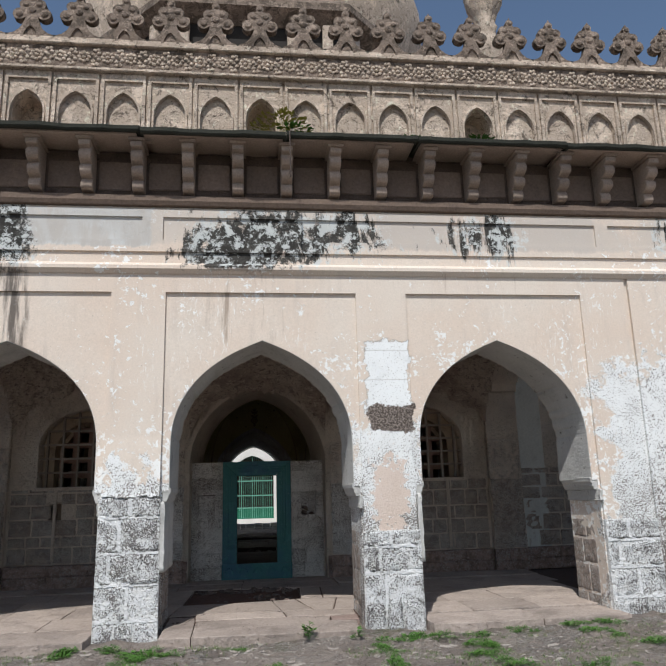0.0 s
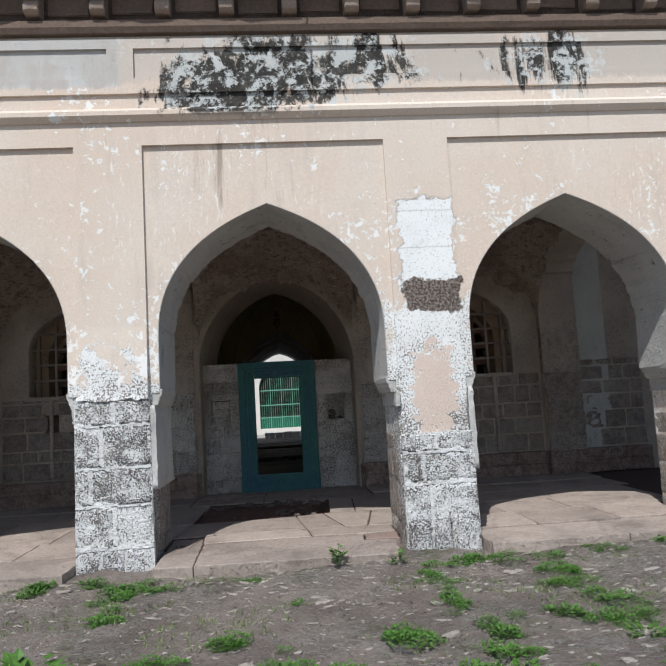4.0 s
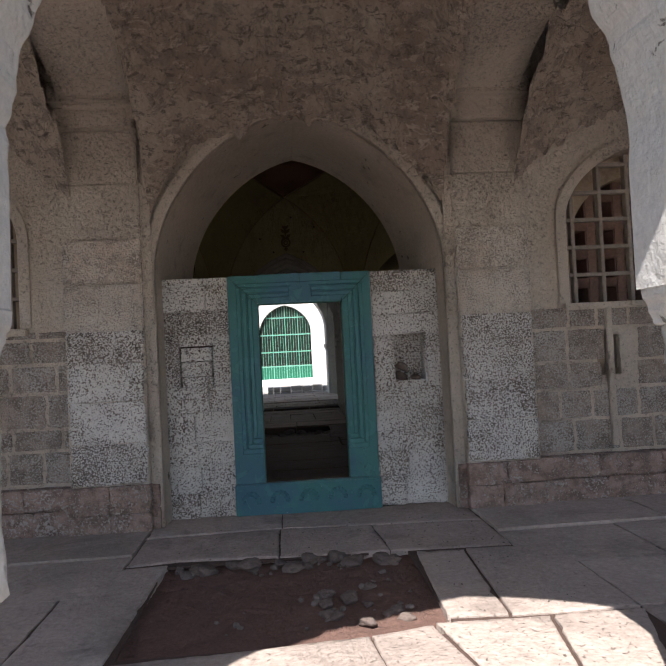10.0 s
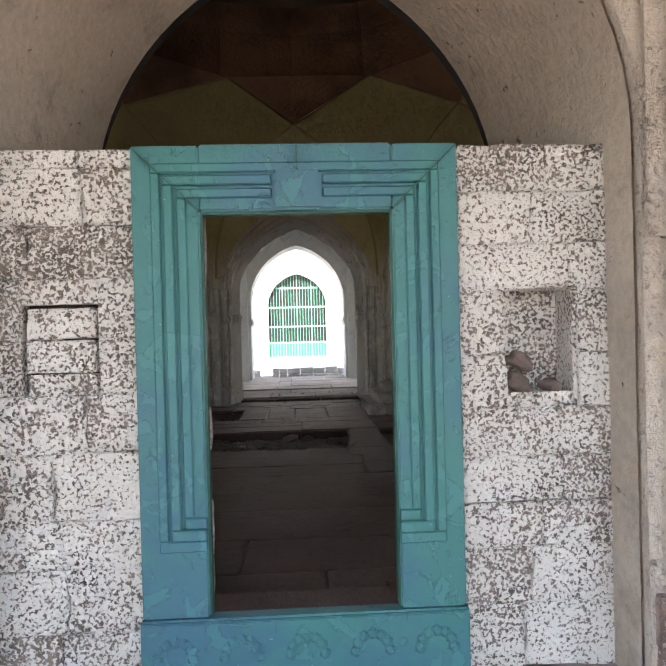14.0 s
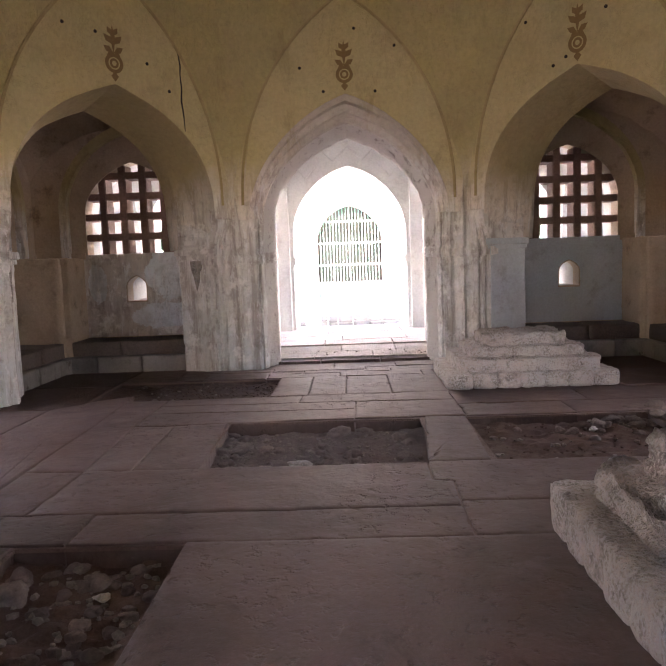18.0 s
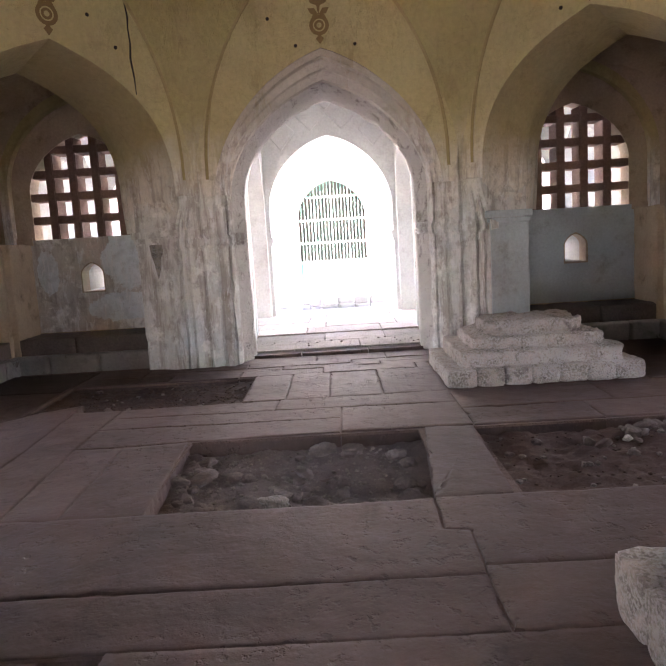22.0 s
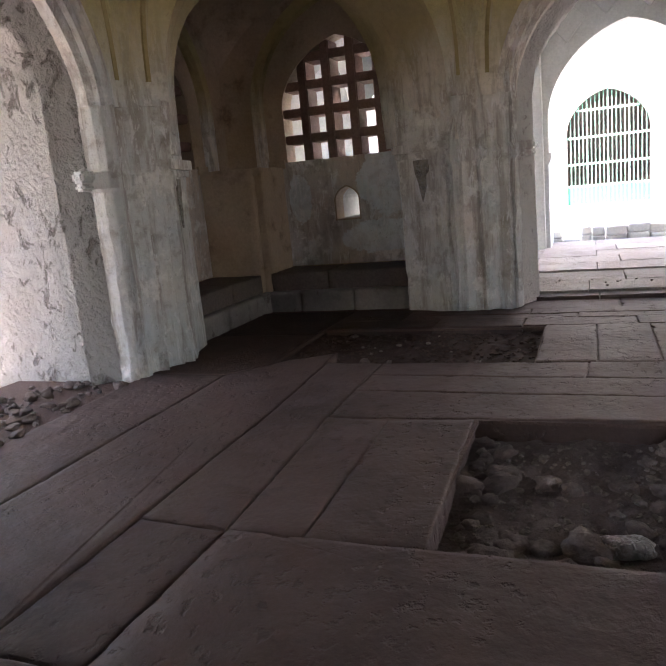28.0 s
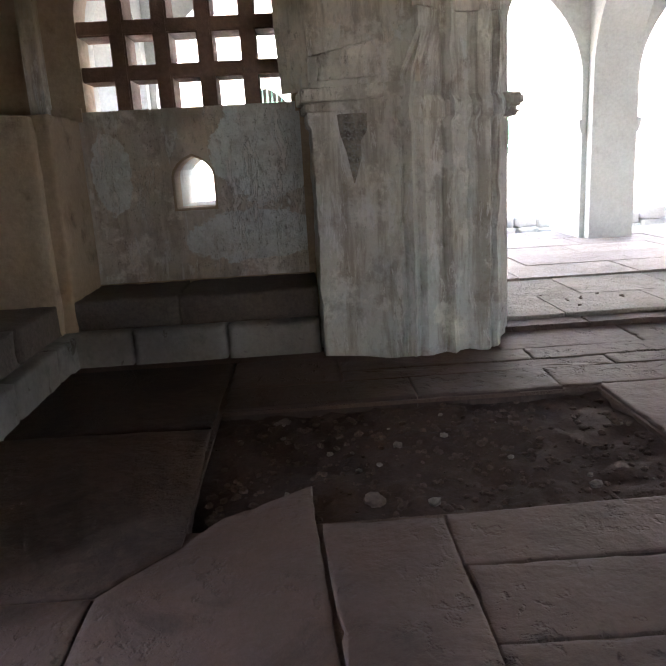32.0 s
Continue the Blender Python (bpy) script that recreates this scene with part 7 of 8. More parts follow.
    for y0, y1, xs in (
        (5.5, 6.1, [-1.2, 0.1, 1.2]), (6.1, 6.72, [-1.2, -0.4, 0.6, 1.2]), (6.72, 7.45, [-2.4, -0.97, 1.1, 2.4]),
        (7.45, 8.68, [-3.2, -2.5, -1.9]), (7.45, 8.69, [-0.955, 1.13]), (7.45, 8.68, [2.6, 3.3]),
        (8.69, 9.15, [-3.9, -1.62]), (8.69, 9.14, [-1.62, 0.62]), (8.69, 9.22, [0.62, 1.9, 3.85]), (9.22, 10.06, [2.2, 3.95]),
        (10.03, 11.56, [2.75, 4.3]), (11.56, 12.1, [1.05, 2.1, 4.3]), (12.1, 12.8, [1.05, 2.4, 4.3]),
        (12.81, 14.08, [-0.97, -0.54, -0.11, 0.42, 1.05]), (14.08, 14.42, [-1.17, -0.2, 0.9, 1.05]), (14.42, 14.62, [-2.4, -0.7, 0.5, 1.6]), (14.62, 14.86, [-2.4, -1.15, 0.15, 1.9]),
        (14.42, 14.86, [1.9, 3.0]), (14.86, 15.32, [-1.3, -0.3, 0.6, 1.3]), (12.85, 14.0, [3.05, 4.3]), (14.06, 14.42, [-3.1, -2.0, -1.17]), (14.42, 15.0, [-3.1, -2.4]),
    ):
        for x0, x1 in zip(xs, xs[1:]):
            flag([(x0, y0), (x1, y0), (x1, y1), (x0, y1)], SLAB, wave=0.4 if x0 == -0.955 else 1.0)
    for corners, material in (
        ([(-0.90, -0.50), (1.20, -0.58), (1.27, 0.14), (0.92, 0.22), (0.94, 0.52), (0.34, 0.61), (-0.93, 0.63)], PORCH_SLAB),
        ([(-1.31, -0.46), (-0.90, -0.50), (-0.93, 0.63), (-0.97, 1.02), (-1.33, 1.04)], PORCH_SLAB),
        ([(-0.93, 0.63), (0.34, 0.61), (0.31, 1.03), (-0.55, 1.13), (-0.96, 1.05)], PORCH_SLAB),
        ([(0.34, 0.61), (0.94, 0.53), (1.33, 0.55), (1.34, 0.98), (0.77, 1.08), (0.31, 1.03)], PORCH_SLAB),
        ([(0.93, 0.24), (1.31, 0.17), (1.33, 0.53), (0.95, 0.51)], PLINTH),
        ([(-1.34, 1.06), (-0.55, 1.14), (0.30, 1.05), (0.18, 2.13), (-1.25, 2.02)], PORCH_SLAB),
        ([(0.30, 1.05), (0.77, 1.09), (0.55, 2.22), (0.18, 2.13)], PORCH_SLAB),
        ([(0.78, 1.09), (1.05, 1.05), (1.24, 2.22), (0.57, 2.24)], PORCH_SLAB), ([(1.06, 1.05), (1.40, 0.99), (1.80, 2.2), (1.25, 2.22)], PORCH_SLAB),
        ([(-1.80, 1.05), (-1.35, 1.06), (-1.25, 2.02), (-1.80, 2.0)], PORCH_SLAB),
        ([(0.66, 2.30), (1.02, 2.26), (1.10, 3.58), (0.73, 3.62)], PORCH_SLAB), ([(1.03, 2.25), (1.80, 2.23), (1.80, 3.56), (1.11, 3.58)], PORCH_SLAB),
        ([(-1.80, 2.02), (-1.24, 2.05), (-1.18, 3.72), (-1.80, 3.7)], PORCH_SLAB),
        ([(-1.50, 3.75), (-1.10, 3.80), (-0.32, 3.72), (-0.32, 4.58), (-1.50, 4.52)], PORCH_DARK), ([(-0.32, 3.72), (0.55, 3.68), (0.50, 4.50), (-0.32, 4.58)], PORCH_DARK),
        ([(0.55, 3.68), (1.50, 3.62), (1.50, 4.42), (0.50, 4.50)], PORCH_DARK),
        ([(-1.50, 4.53), (-0.30, 4.59), (-0.30, 5.215), (-1.50, 5.215)], PORCH_DARK), ([(-0.30, 4.59), (0.50, 4.51), (1.50, 4.43), (1.50, 5.215), (-0.30, 5.215)], PORCH_DARK),
    ):
        kerb = corners[0][1] < 0
        flag(corners, material, porch_s, -0.012 if kerb else 0.0, 0.2 if kerb else 0.12, chip=0.7, wave=0.9)
    # darker brown slabs in the north-west alcove
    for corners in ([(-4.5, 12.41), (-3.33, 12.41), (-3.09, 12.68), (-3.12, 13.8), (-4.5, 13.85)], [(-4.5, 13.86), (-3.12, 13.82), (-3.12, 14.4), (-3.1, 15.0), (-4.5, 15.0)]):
        flag(corners, DARK_SLAB)
    # step, passage and north porch
    lay(hall, dark, 15.32, 15.52, [-1.28, -0.5, 0.4, 1.28], 0.19, 0.2)
    for y0, y1, xs in ((15.52, 16.2, [-1.24, -0.6, 0.3, 1.24]), (16.2, 16.98, [-1.26, -0.2, 0.7, 1.26])):
        lay(north, brown, y0, y1, xs, 0.22, 0.2)
    for k, y in enumerate((16.98, 17.7, 18.4, 19.1, 19.8)):
        xs = [-5.3, -4.1, -2.9, -1.6, -0.5, 0.7, 1.8, 3.0, 4.2, 5.3]
        lay(north, pale, y, y + 0.7 if y < 19 else y + 0.9 - 0.2 * (y < 19.5), [v + 0.3 * (k % 2) for v in xs], 0.24, 0.2)


def pits():
    """Bare earth with loose stones where slabs are missing."""
    rnd = random.Random(31)
    stones = variants(RUBBLE, PEBBLES)
    pale = variants(GRAVE, PEBBLES)
    chips, clods = ([], []), ([], [])

    beds = []

    def earth_z(x, y, base):
        for x0, x1, y0, y1, f in beds:
            if x0 <= x <= x1 and y0 <= y <= y1:
                return f(x, y)
        return base

    def bed(x0, x1, y0, y1, base, amp, name, soil=EARTH):
        bm = bmesh.new()
        nx, ny = max(4, int((x1 - x0) / 0.03)), max(4, int((y1 - y0) / 0.03))
        def height(x, y):
            return base + amp * 0.7 * noise.noise(Vector((x * 4, y * 4, x0))) + amp * 0.5 * noise.noise(Vector((x * 12, y * 12, y0))) + amp * 0.3 * noise.noise(Vector((x * 27, y * 27, y0)))

        beds.append((x0, x1, y0, y1, height))
        g = [[bm.verts.new((x, y, height(x, y))) for x in [x0 + (x1 - x0) * i / nx for i in range(nx + 1)]] for y in [y0 + (y1 - y0) * j / ny for j in range(ny + 1)]]
        for a, b in zip(g, g[1:]):
            for i in range(nx):
                bm.faces.new((a[i], a[i + 1], b[i + 1], b[i]))
        return tagged(mesh_object(name, finish(bm, True), soil), "bare dark earth where floor slabs are missing", "earth", kind="stuff")

    def scatter(x0, x1, y0, y1, base, count, lo, hi, dense=None, heap=chips):
        for _ in range(count):
            s = rnd.uniform(lo, hi) * rnd.choice((1, 1, 0.6))
            x, y = rnd.uniform(x0, x1), rnd.uniform(y0, y1)
            if dense:
                x = x0 + (x1 - x0) * rnd.random() ** dense
            ground = earth_z(x, y, base)
            if s < 0.075:
                m = pose(x, y, ground + s * 0.2, rnd.uniform(-15, 15), rnd.uniform(-15, 15), rnd.uniform(0, 360)) @ Matrix.Diagonal((s, s * rnd.uniform(0.7, 1), s * 0.8, 1))
                src = rnd.choice(CHIPS)
                k = len(heap[0])
                heap[0].extend(m @ v.co for v in src.vertices)
                heap[1].extend([i + k for i in f.vertices] for f in src.polygons)
                continue
            ob = new("loose_stone", rnd.choice(pale if rnd.random() < 0.03 else stones))
            ob.matrix_world = pose(x, y, ground + s * 0.12, rnd.uniform(-15, 15), rnd.uniform(-15, 15), rnd.uniform(0, 360)) @ Matrix.Diagonal((s, s * rnd.uniform(0.7, 1), s * rnd.uniform(0.6, 0.9), 1))
            tagged(ob, "loose brown stone lying on the bare earth", "stone", "loose stones")

    bed(-1.92, -0.94, 7.44, 8.69, 0.03, 0.05, "earth_bed")
    scatter(-1.85, -1.0, 7.5, 8.62, 0.05, 150, 0.02, 0.10)
    scatter(-1.8, -1.0, 8.2, 8.6, 0.05, 7, 0.12, 0.18)
    bed(-1.23, 0.66, 10.02, 11.60, 0.02, 0.04, "earth_bed", DUST)
    scatter(-1.17, 0.45, 10.08, 11.5, 0.03, 700, 0.010, 0.045, 1.4)
    scatter(-1.15, 0.1, 10.1, 11.45, 0.04, 64, 0.05, 0.14, 1.6)
    scatter(-1.1, -0.1, 10.12, 10.40, 0.04, 13, 0.11, 0.21)
    scatter(-1.12, -0.95, 10.3, 11.3, 0.04, 5, 0.12, 0.2)
    scatter(0.36, 0.5, 10.15, 11.4, 0.04, 6, 0.1, 0.2)
    scatter(-0.2, 0.1, 11.3, 11.45, 0.04, 3, 0.16, 0.24)
    bed(1.0, 2.76, 10.02, 11.60, 0.05, 0.045, "earth_bed", DARK_SOIL)
    scatter(1.1, 2.7, 10.1, 11.5, 0.05, 34, 0.03, 0.12)
    scatter(1.06, 2.72, 10.08, 11.52, 0.05, 260, 0.012, 0.04, None, clods)
    scatter(2.2, 3.0, 11.2, 11.7, 0.12, 30, 0.05, 0.2)
    bed(-3.14, -0.95, 12.6, 14.08, 0.085, 0.035, "earth_bed", DARK_SOIL)
    scatter(-3.0, -1.05, 12.8, 13.95, 0.07, 16, 0.02, 0.05)
    scatter(-3.08, -1.0, 12.8, 14.03, 0.07, 700, 0.012, 0.05, None, clods)
    scatter(-3.0, -1.05, 12.8, 13.95, 0.08, 6, 0.06, 0.11)
    bed(-1.27, 0.76, 1.98, 3.85, -0.05, 0.03, "earth_bed", RED_EARTH)
    scatter(-0.1, 0.6, 2.4, 3.0, -0.05, 20, 0.04, 0.15)
    scatter(-1.15, 0.6, 3.5, 3.7, -0.04, 34, 0.07, 0.18)
    scatter(-1.0, 0.6, 2.4, 3.6, -0.05, 24, 0.03, 0.07)
    scatter(-4.9, -4.05, 9.9, 12.1, 0.15, 170, 0.03, 0.12)
    scatter(-1.15, 1.15, 15.6, 16.2, 0.22, 26, 0.02, 0.045)
    scatter(-1.3, 1.4, 3.72, 4.62, 0.003, 110, 0.006, 0.022)
    scatter(0.7, 1.7, 2.3, 4.3, 0.003, 70, 0.006, 0.02)
    scatter(-1.1, 1.2, -0.3, 1.9, 0.0, 60, 0.006, 0.02)
    me = bpy.data.meshes.new("soil_clods")
    me.from_pydata(clods[0], [], clods[1])
    me.materials.append(EARTH)
    tagged(new("soil_clods", me), "dark crumbled clods of dry soil", "soil", kind="stuff")
    me = bpy.data.meshes.new("stone_chips")
    me.from_pydata(chips[0], [], chips[1])
    me.materials.append(GRAVEL)
    tagged(new("stone_chips", me), "small brown stone chips strewn on the bare earth", "gravel", kind="stuff")


def cenotaphs():
    rnd = random.Random(41)
    me = variants(GRAVE, CRUMBLED)

    def grave(x0, x1, y0, y1, tiers, label, wear=0.033):
        t = thing("cenotaph", ((x0 + x1) / 2, (y0 + y1) / 2, FLOOR), label, "grave", "graves in the hall")
        cx, cy = (x0 + x1) / 2, (y0 + y1) / 2
        for k, (inset, z0, z1) in enumerate(tiers):
            a0, a1, b0, b1 = x0 + inset - cx, x1 - inset - cx, y0 + inset * 0.8 - cy, y1 - inset * 0.8 - cy
            if k:
                part("tier", lump(a0, a1, b0, b1, z0 - 0.02, z1, wear * (0.8 + 0.3 * k), k + x0), GRAVE, t, "crumbling lime-plastered tier")
                continue
            part("core", box((a0 + 0.03, b0 + 0.03, z0), (a1 - 0.03, b1 - 0.03, z1 - 0.012), 0.03), GRAVE, t)
            n = max(3, round((a1 - a0) / 0.28))
            for i in range(n):
                for y in (b0 + 0.07, b1 - 0.07):
                    piece("stone_block", rnd.choice(me), (a0 + (a1 - a0) * (i + 0.5) / n, y + rnd.uniform(-0.01, 0.01), (z0 + z1) / 2), ((a1 - a0) / n - 0.006, 0.17, (z1 - z0) * 1.04), t)
            n = max(2, round((b1 - b0) / 0.28))
            for i in range(n):
                for x in (a0 + 0.07, a1 - 0.07):
                    piece("stone_block", rnd.choice(me), (x + rnd.uniform(-0.01, 0.01), b0 + (b1 - b0) * (i + 0.5) / n, (z0 + z1) / 2), (0.17, (b1 - b0) / n - 0.006, (z1 - z0) * 1.04), t)
        return t

    grave(1.08, 2.98, 12.86, 14.3, ((0, 0, 0.17), (0.13, 0.17, 0.33), (0.28, 0.33, 0.46), (0.45, 0.46, 0.60)), "stepped lime-plastered grave with rubble base by the north arch")
    grave(1.05, 2.5, 6.9, 8.8, ((0, 0, 0.24), (0.16, 0.24, 0.42), (0.34, 0.42, 0.60)), "broken stepped grave of crumbling lime and rubble", 0.085)


pits()
cenotaphs()
floors()
pier_blocks()


# ---- stonework of the porch wall ----
def courses(parent, x0, x1, z0, z1, y, meshes, rnd, h0=0.2, h1=0.3, w0=0.25, w1=0.5, depth=0.10, gap=0.006, skip=()):
    z = z0
    while z < z1 - 0.05:
        h = min(rnd.uniform(h0, h1), z1 - z)
        if z1 - z - h < 0.08:
            h = z1 - z
        x = x0
        while x < x1 - 0.03:
            w = min(rnd.uniform(w0, w1), x1 - x)
            if x1 - x - w < 0.1:
                w = x1 - x
            if not any(a < x + w / 2 < b and c < z + h / 2 < d for a, b, c, d in skip):
                piece("stone_block", rnd.choice(meshes), (x + w / 2, y + rnd.uniform(-0.004, 0.004) + depth / 2, z + h / 2), (w - gap, depth, h - gap), parent)
            x += w
        z += h


def porch_stonework():
    rnd = random.Random(51)
    me = variants(PORCH_STONE, UNEVEN)
    brown = variants(PLINTH_SPECK, UNEVEN)
    bay = variants(BAY_STONE, UNEVEN)
    for i in (-1.5, -0.5, 0.5, 1.5):
        x = i * BAY + (0.09 if i > 0 else -0.09) * (abs(i) < 1)
        courses(WALL_HS, x - 0.34, x + 0.34, 0.45, 1.86, 4.782, me if abs(i) < 1 else bay, rnd, 0.28, 0.4, 0.68, 0.7, 0.05)
        courses(WALL_HS, x - 0.37, x + 0.37, 0.0, 0.44, 4.74, brown, rnd, 0.15, 0.24, 0.3, 0.45, 0.12)
    for s in (-1, 1):
        a, b = sorted((s * 2.14, s * 4.9))
        c = s * BAY
        courses(WALL_HS, a, b, 0.45, 1.9, 4.948, bay, rnd, 0.2, 0.34, 0.28, 0.5, 0.06, 0.034, ((c - 0.7, c - 0.3, 1.1, 1.7),))
        courses(WALL_HS, a, b, 0.0, 0.44, 4.80, brown, rnd, 0.2, 0.24, 0.6, 0.9, 0.18)
        a, b = sorted((s * 5.66, s * 6.9))
        courses(WALL_HS, a, b, 0.45, 2.1, 4.948, bay, rnd, 0.26, 0.36, 0.3, 0.6, 0.06, 0.034)
        courses(WALL_HS, a, b, 0.0, 0.44, 4.80, brown, rnd, 0.2, 0.24, 0.6, 0.9, 0.18)
        for q in (-1, 1):
            bm = box((c + q * 0.5 - 0.03, 4.90, 0.5), (c + q * 0.5 + 0.03, 4.96, 1.9), 0.008)
            part("fillet", bm, PORCH_PLASTER, WALL_HS)
        part("sill", box((c - 0.95, 4.88, 1.86), (c + 0.95, 4.97, 1.925), 0.012), PORCH_PLASTER, WALL_HS)
        # stone lattice in the porch window
        for k in range(6):
            x = c - 0.75 + 0.30 * k
            h = 2.75 + 0.72 * rise((x - c) / 0.88)
            part("lattice_bar", box((x - 0.019, 5.06, 1.93), (x + 0.019, 5.15, h), 0.006), LATTICE, WALL_HS, "pale stone lattice bar")
        for k in range(5):
            z = 2.22 + 0.28 * k
            half = 0.88 if z < 2.75 else 0.88 * math.sqrt(max(0.05, 1 - ((z - 2.75) / 0.8) ** 2))
            part("lattice_bar", box((c - half, 5.065, z - 0.018), (c + half, 5.145, z + 0.018), 0.006), LATTICE, WALL_HS, "pale stone lattice bar")
    # jamb fillets beside the doorway arch
    for s in (-1, 1):
        for x, w in ((1.56, 0.035), (1.63, 0.025)):
            part("fillet", box((s * x - w, 4.86, 0.42), (s * x + w, 4.955, 2.6), 0.012), PORCH_PLASTER, WALL_HS)
        courses(WALL_HS, min(s * 1.42, s * 1.58), max(s * 1.42, s * 1.58), 0.0, 0.42, 4.84, brown, rnd, 0.2, 0.22, 0.2, 0.3, 0.12)


porch_stonework()


def niche_stones():
    me = variants(RUBBLE, PEBBLES)
    for x, y, z, s in ((0.965, 5.25, 1.285, 0.17), (0.985, 5.26, 1.385, 0.15), (1.13, 5.25, 1.265, 0.12)):
        ob = new("niche_stone", random.Random(int(x * 100)).choice(me))
        ob.matrix_world = pose(x, y, z, 10, 20, 40 * x) @ Matrix.Diagonal((s, s * 0.8, s * 0.75, 1))
        tagged(ob, "brown stone lying in the small wall niche", "stone", "stones in the niche")


niche_stones()


# ---- weeds, grass and stones on the ground ----



def weed_mesh(seed, leaves=34, spread=0.16, tall=0.14, size=0.05, material=None):
    rnd = random.Random(seed)
    bm = bmesh.new()
    root = bm.verts.new((0, 0, 0))
    for _ in range(leaves):
        a, r = rnd.uniform(0, 2 * math.pi), spread * math.sqrt(rnd.random())
        z = tall * rnd.uniform(0.15, 1.0) * (1 - 0.5 * r / spread)
        c = Vector((r * math.cos(a), r * math.sin(a), z))
        d = Vector((math.cos(a + rnd.uniform(-1, 1)), math.sin(a + rnd.uniform(-1, 1)), rnd.uniform(-0.2, 0.7))).normalized()
        side = d.cross(Vector((rnd.uniform(-0.4, 0.4), rnd.uniform(-0.4, 0.4), 1))).normalized()
        up = side.cross(d)
        L, W = size * rnd.uniform(0.7, 1.4), size * rnd.uniform(0.25, 0.4)
        p = [c, c + d * L * 0.35 + side * W + up * W * 0.2, c + d * L, c + d * L * 0.35 - side * W + up * W * 0.2, c + d * L * 0.5]
        v = [bm.verts.new(q) for q in p]
        bm.faces.new((v[0], v[1], v[4]))
        bm.faces.new((v[1], v[2], v[4]))
        bm.faces.new((v[2], v[3], v[4]))
        bm.faces.new((v[3], v[0], v[4]))
        bm.faces.new((root, v[0], bm.verts.new(c + side * 0.003)))
    me = bpy.data.meshes.new("weed")
    bm.to_mesh(me)
    bm.free()
    me.materials.append(material)
    return me


def plants():
    rnd = random.Random(61)
    weeds = [weed_mesh(i, rnd.randint(60, 100), rnd.uniform(0.11, 0.17), rnd.uniform(0.045, 0.10), rnd.uniform(0.022, 0.036), LEAF) for i in range(8)]
    # runs of creeping weeds: from, to, spread and how many
    for ax, ay, bx, by, sp, n in (
        (2.1, -0.55, 2.55, -0.8, 0.16, 9), (2.55, -0.8, 2.5, -1.65, 0.15, 14), (2.5, -1.65, 2.65, -2.3, 0.14, 11), (2.65, -2.3, 2.5, -3.3, 0.11, 11),
        (1.4, -0.95, 1.35, -2.0, 0.08, 9), (1.35, -2.0, 1.55, -3.0, 0.10, 13), (1.5, -3.0, 1.2, -3.7, 0.13, 12), (1.2, -3.7, 0.95, -3.9, 0.1, 6),
        (0.7, -2.6, 1.05, -2.75, 0.10, 9), (0.35, -3.2, 0.5, -3.3, 0.06, 3), (0.0, -2.75, 0.02, -3.4, 0.08, 7), (-0.4, -2.6, -0.35, -2.75, 0.06, 4), (-0.3, -3.5, -0.2, -3.6, 0.1, 5),
        (-1.3, -0.6, -1.5, -1.1, 0.16, 11), (-1.5, -1.1, -1.45, -1.9, 0.13, 10), (-1.95, -0.62, -1.6, -0.75, 0.12, 7), (-2.45, -0.6, -2.25, -0.7, 0.1, 5), (-1.0, -2.95, -0.75, -3.05, 0.09, 7),
        (-1.15, -3.6, -1.0, -3.7, 0.08, 3), (-0.4, -0.75, -0.3, -0.8, 0.07, 3), (1.4, -0.8, 1.8, -0.7, 0.12, 6), (2.15, -2.5, 2.25, -2.6, 0.12, 5), (3.2, -0.55, 4.7, -0.6, 0.12, 12), (3.9, -0.9, 4.2, -1.1, 0.15, 6),
        (3.2, -2.4, 3.5, -2.5, 0.13, 6), (2.4, -3.6, 2.6, -3.8, 0.14, 7), (1.75, -3.95, 2.4, -4.1, 0.14, 8), (4.6, -1.7, 5.6, -2.2, 0.3, 8), (3.8, -2.8, 4.6, -3.2, 0.3, 8), (0.1, -1.5, 0.15, -1.6, 0.08, 2)):
        for k in range(n):
            u = rnd.random()
            x, y = rnd.gauss(ax + (bx - ax) * u, sp), min(-0.54, rnd.gauss(ay + (by - ay) * u, sp))
            ob = new("weed", rnd.choice(weeds))
            s = rnd.uniform(0.45, 1.05)
            ob.matrix_world = pose(x, y, ground_z(x, y), 0, 0, rnd.uniform(0, 360)) @ Matrix.Diagonal((s, s, s, 1))
            tagged(ob, "low green leafy weed growing on dry ground", "weed", "weeds in front of the tomb")
    for x, y in ((-1.82, -3.15), (-2.05, -3.05), (-1.62, -3.02), (-1.85, -3.45), (-2.2, -3.3), (-1.5, -3.25)):
        ob = new("broadleaf_weed", weed_mesh(int(-x * 100), 46, 0.2, 0.20, 0.12, LEAF))
        ob.matrix_world = pose(x, y, ground_z(x, y), 0, 0, x * 900)
        tagged(ob, "broad-leaved green weed on dry ground", "weed", "weeds in front of the tomb")
    ob = new("seedling", weed_mesh(777, 46, 0.07, 0.30, 0.06, LEAF))
    ob.matrix_world = pose(0.55, -0.62, ground_z(0.55, -0.62))
    tagged(ob, "small upright green seedling by the stone step", "weed")
    ob = new("seedling", weed_mesh(778, 30, 0.07, 0.16, 0.05, LEAF))
    ob.matrix_world = pose(1.15, -0.66, ground_z(1.15, -0.66))
    tagged(ob, "small green seedling by the stone step", "weed")
    # plants rooted in the parapet above the eave
    for x, y, z, sp, tall, n, m in ((0.28, -0.25, 6.93, 0.42, 0.45, 170, LEAF_DRY), (0.5, -0.3, 6.92, 0.25, 0.2, 60, LEAF), (3.48, -0.05, 7.0, 0.2, 0.2, 60, LEAF), (2.35, -0.2, 6.95, 0.12, 0.14, 20, LEAF)):
        ob = new("wall_plant", weed_mesh(int(x * 100), n, sp, tall, 0.09, m))
        ob.matrix_world = pose(x, y, z)
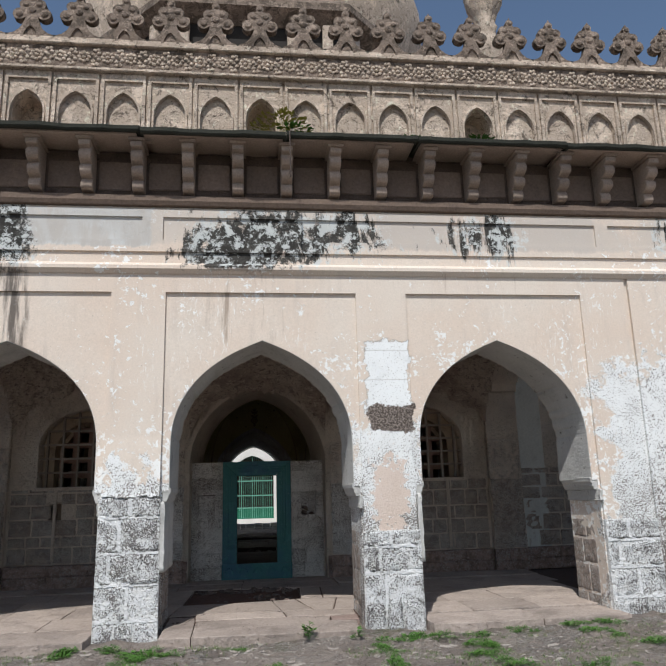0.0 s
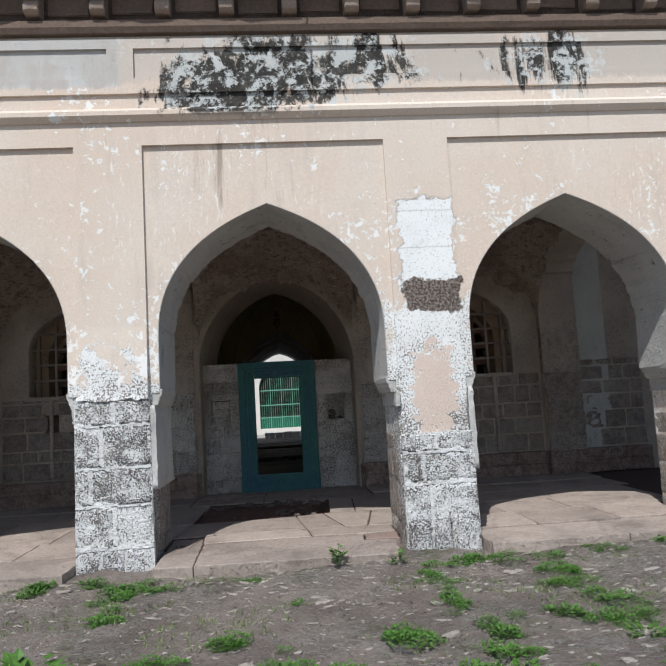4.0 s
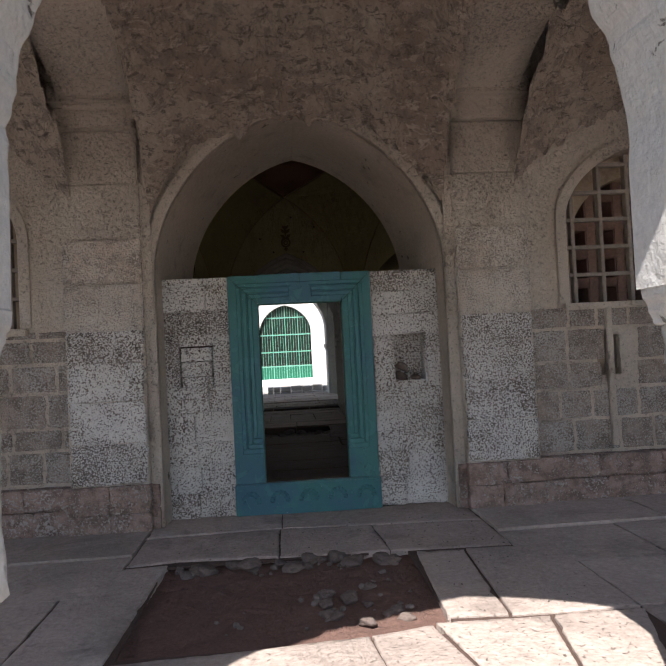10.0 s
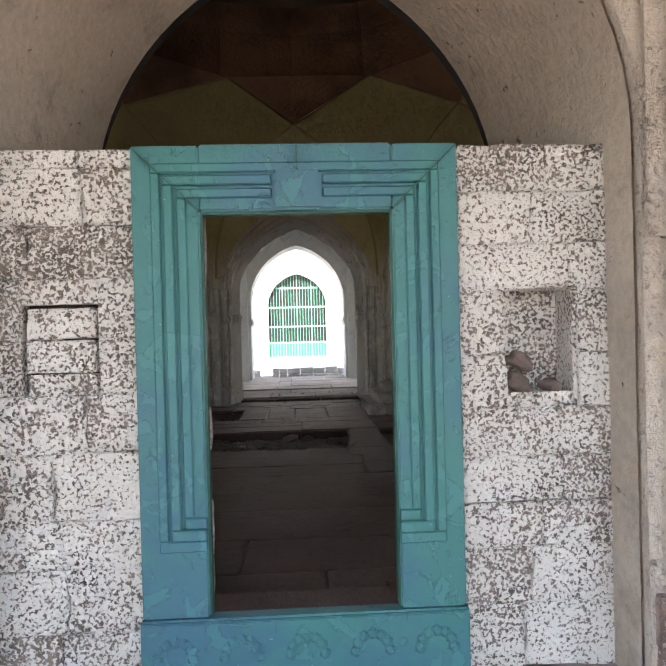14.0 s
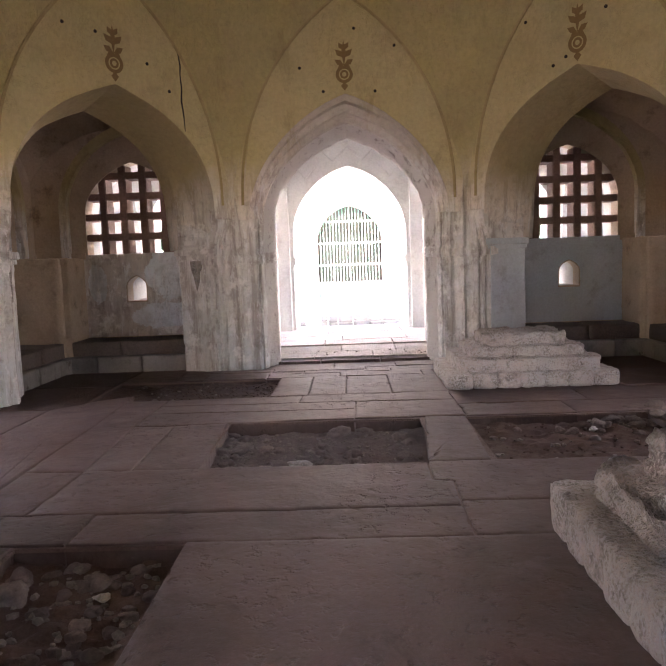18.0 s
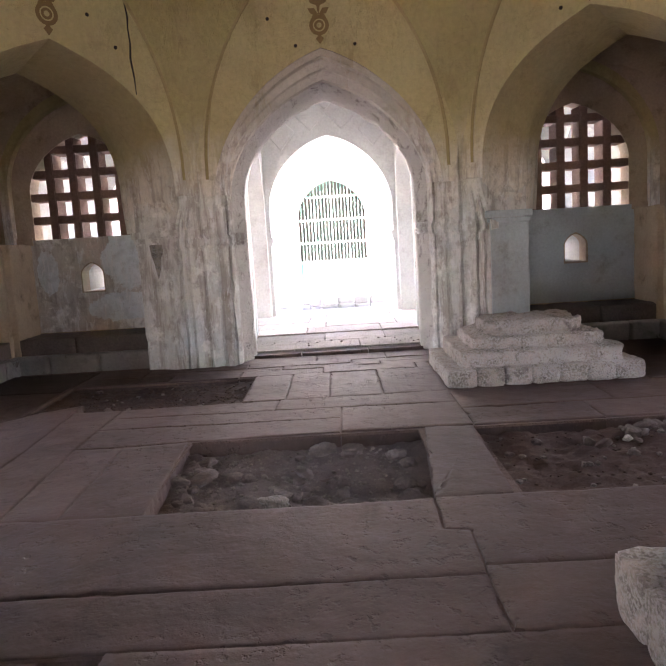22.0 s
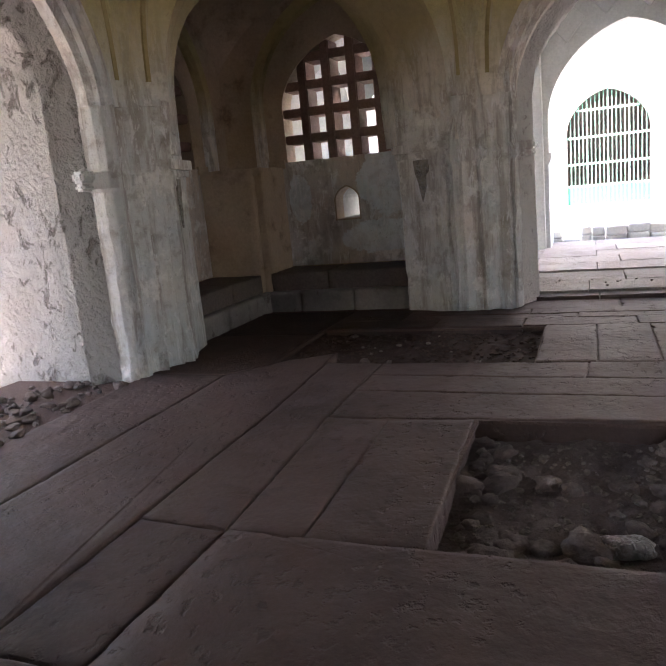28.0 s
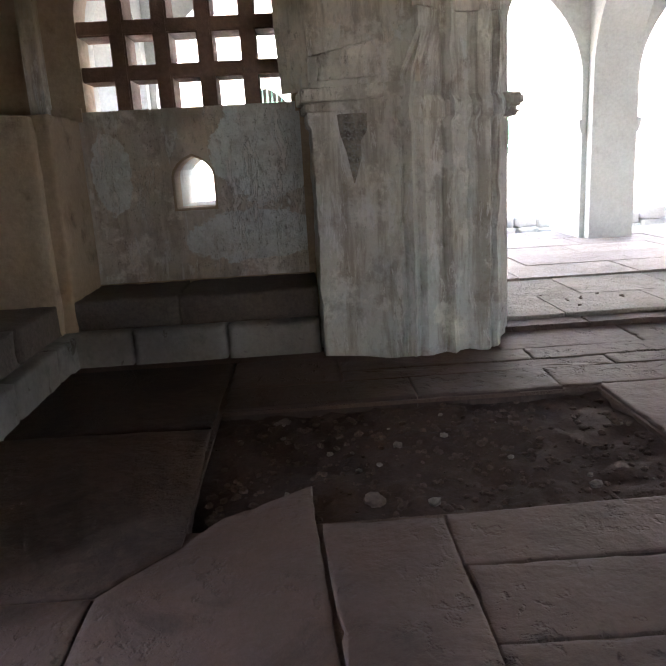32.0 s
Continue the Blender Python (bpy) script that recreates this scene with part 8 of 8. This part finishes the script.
        tagged(ob, "green and yellowing plant growing out of the eave", "plant", "plants on the eave")
    # a dry root that hangs over the eave
    bm = bmesh.new()
    prev = None
    for k in range(22):
        z = 6.87 - 0.035 * k
        x = 0.40 + 0.02 * noise.noise(Vector((k * 0.7, 0, 1)))
        y = -0.600 + 0.012 * noise.noise(Vector((k * 0.7, 3, 1)))
        row = [bm.verts.new((x + 0.012 * math.cos(a), y + 0.012 * math.sin(a), z)) for a in (0, 2.1, 4.2)]
        if prev:
            for i in range(3):
                bm.faces.new((prev[i], prev[(i + 1) % 3], row[(i + 1) % 3], row[i]))
        prev = row
    ob = mesh_object("hanging_root", finish(bm, True), RUBBLE)
    tagged(ob, "thin dry root hanging over the eave edge", "root")
    # grass as one mass
    bm = bmesh.new()
    for _ in range(12000):
        x, y = rnd.uniform(-5.5, 7), rnd.uniform(-6.5, -0.5)
        if noise.noise(Vector((x * 0.9, y * 1.2, 4))) + 0.35 * noise.noise(Vector((x * 3.1, y * 3.7, 1))) < 0.06:
            continue
        z = ground_z(x, y)
        for _ in range(3):
            a, h = rnd.uniform(0, 6.28), rnd.uniform(0.012, 0.045)
            dx, dy = 0.035 * math.cos(a), 0.035 * math.sin(a)
            ox, oy = rnd.uniform(-0.03, 0.03), rnd.uniform(-0.03, 0.03)
            bm.faces.new([bm.verts.new(p) for p in ((x + ox - dy * 0.12, y + oy + dx * 0.12, z), (x + ox + dy * 0.12, y + oy - dx * 0.12, z), (x + ox + dx, y + oy + dy, z + h))])
    tagged(mesh_object("grass", bm, GRASS), "short sparse grass on dry ground", "grass", kind="stuff")


plants()


def ground_stones():
    rnd = random.Random(71)
    bm = bmesh.new()
    rings = []
    for r in range(9):
        row = []
        for k in range(56):
            a = 2 * math.pi * k / 56
            edge = 1 + 0.22 * noise.noise(Vector((math.cos(a) * 1.6, math.sin(a) * 1.6, 3))) + 0.10 * noise.noise(Vector((math.cos(a) * 5, math.sin(a) * 5, 8)))
            f = r / 8
            x, y = 0.58 * f * edge * math.cos(a), 0.32 * f * edge * math.sin(a)
            z = (0.045 + 0.02 * noise.noise(Vector((x * 5, y * 5, 2))) + 0.012 * noise.noise(Vector((x * 16, y * 16, 2)))) if r < 8 else -0.06
            row.append(bm.verts.new((x, y, z)))
        rings.append(row)
    for p, q in zip(rings[1:], rings[2:]):
        for k in range(56):
            bm.faces.new((p[k], p[(k + 1) % 56], q[(k + 1) % 56], q[k]))
    bm.faces.new(rings[1])
    for v in rings[0]:
        bm.verts.remove(v)
    ob = mesh_object("flat_rock", finish(bm), PALE_ROCK)
    ob.matrix_world = pose(0.22, -3.72, ground_z(0.22, -3.72) + 0.01, 0, 0, -4)
    tagged(ob, "pale flat rock set in the ground", "rock")
    # gravel and outcropping ledges, joined
    verts, faces = [], []
    for _ in range(6500):
        x, y = rnd.uniform(-5.5, 6.5), -0.5 - 7.0 * rnd.random() ** 1.4
        s = rnd.uniform(0.025, 0.05) if rnd.random() < 0.03 else rnd.uniform(0.005, 0.019)
        m = pose(x, y, ground_z(x, y) + s * 0.02, rnd.uniform(-14, 14), rnd.uniform(-14, 14), rnd.uniform(-25, 25)) @ Matrix.Diagonal((s * rnd.uniform(1.8, 5.0), s * 1.7, s * 1.1, 1))
        src = rnd.choice(CHIPS)
        k = len(verts)
        verts.extend(m @ v.co for v in src.vertices)
        faces.extend([i + k for i in f.vertices] for f in src.polygons)
    me = bpy.data.meshes.new("gravel")
    me.from_pydata(verts, [], faces)
    me.materials.append(GROUND_CHIP)
    tagged(new("gravel", me), "pale gravel and stone chips on the ground", "gravel", kind="stuff")


ground_stones()
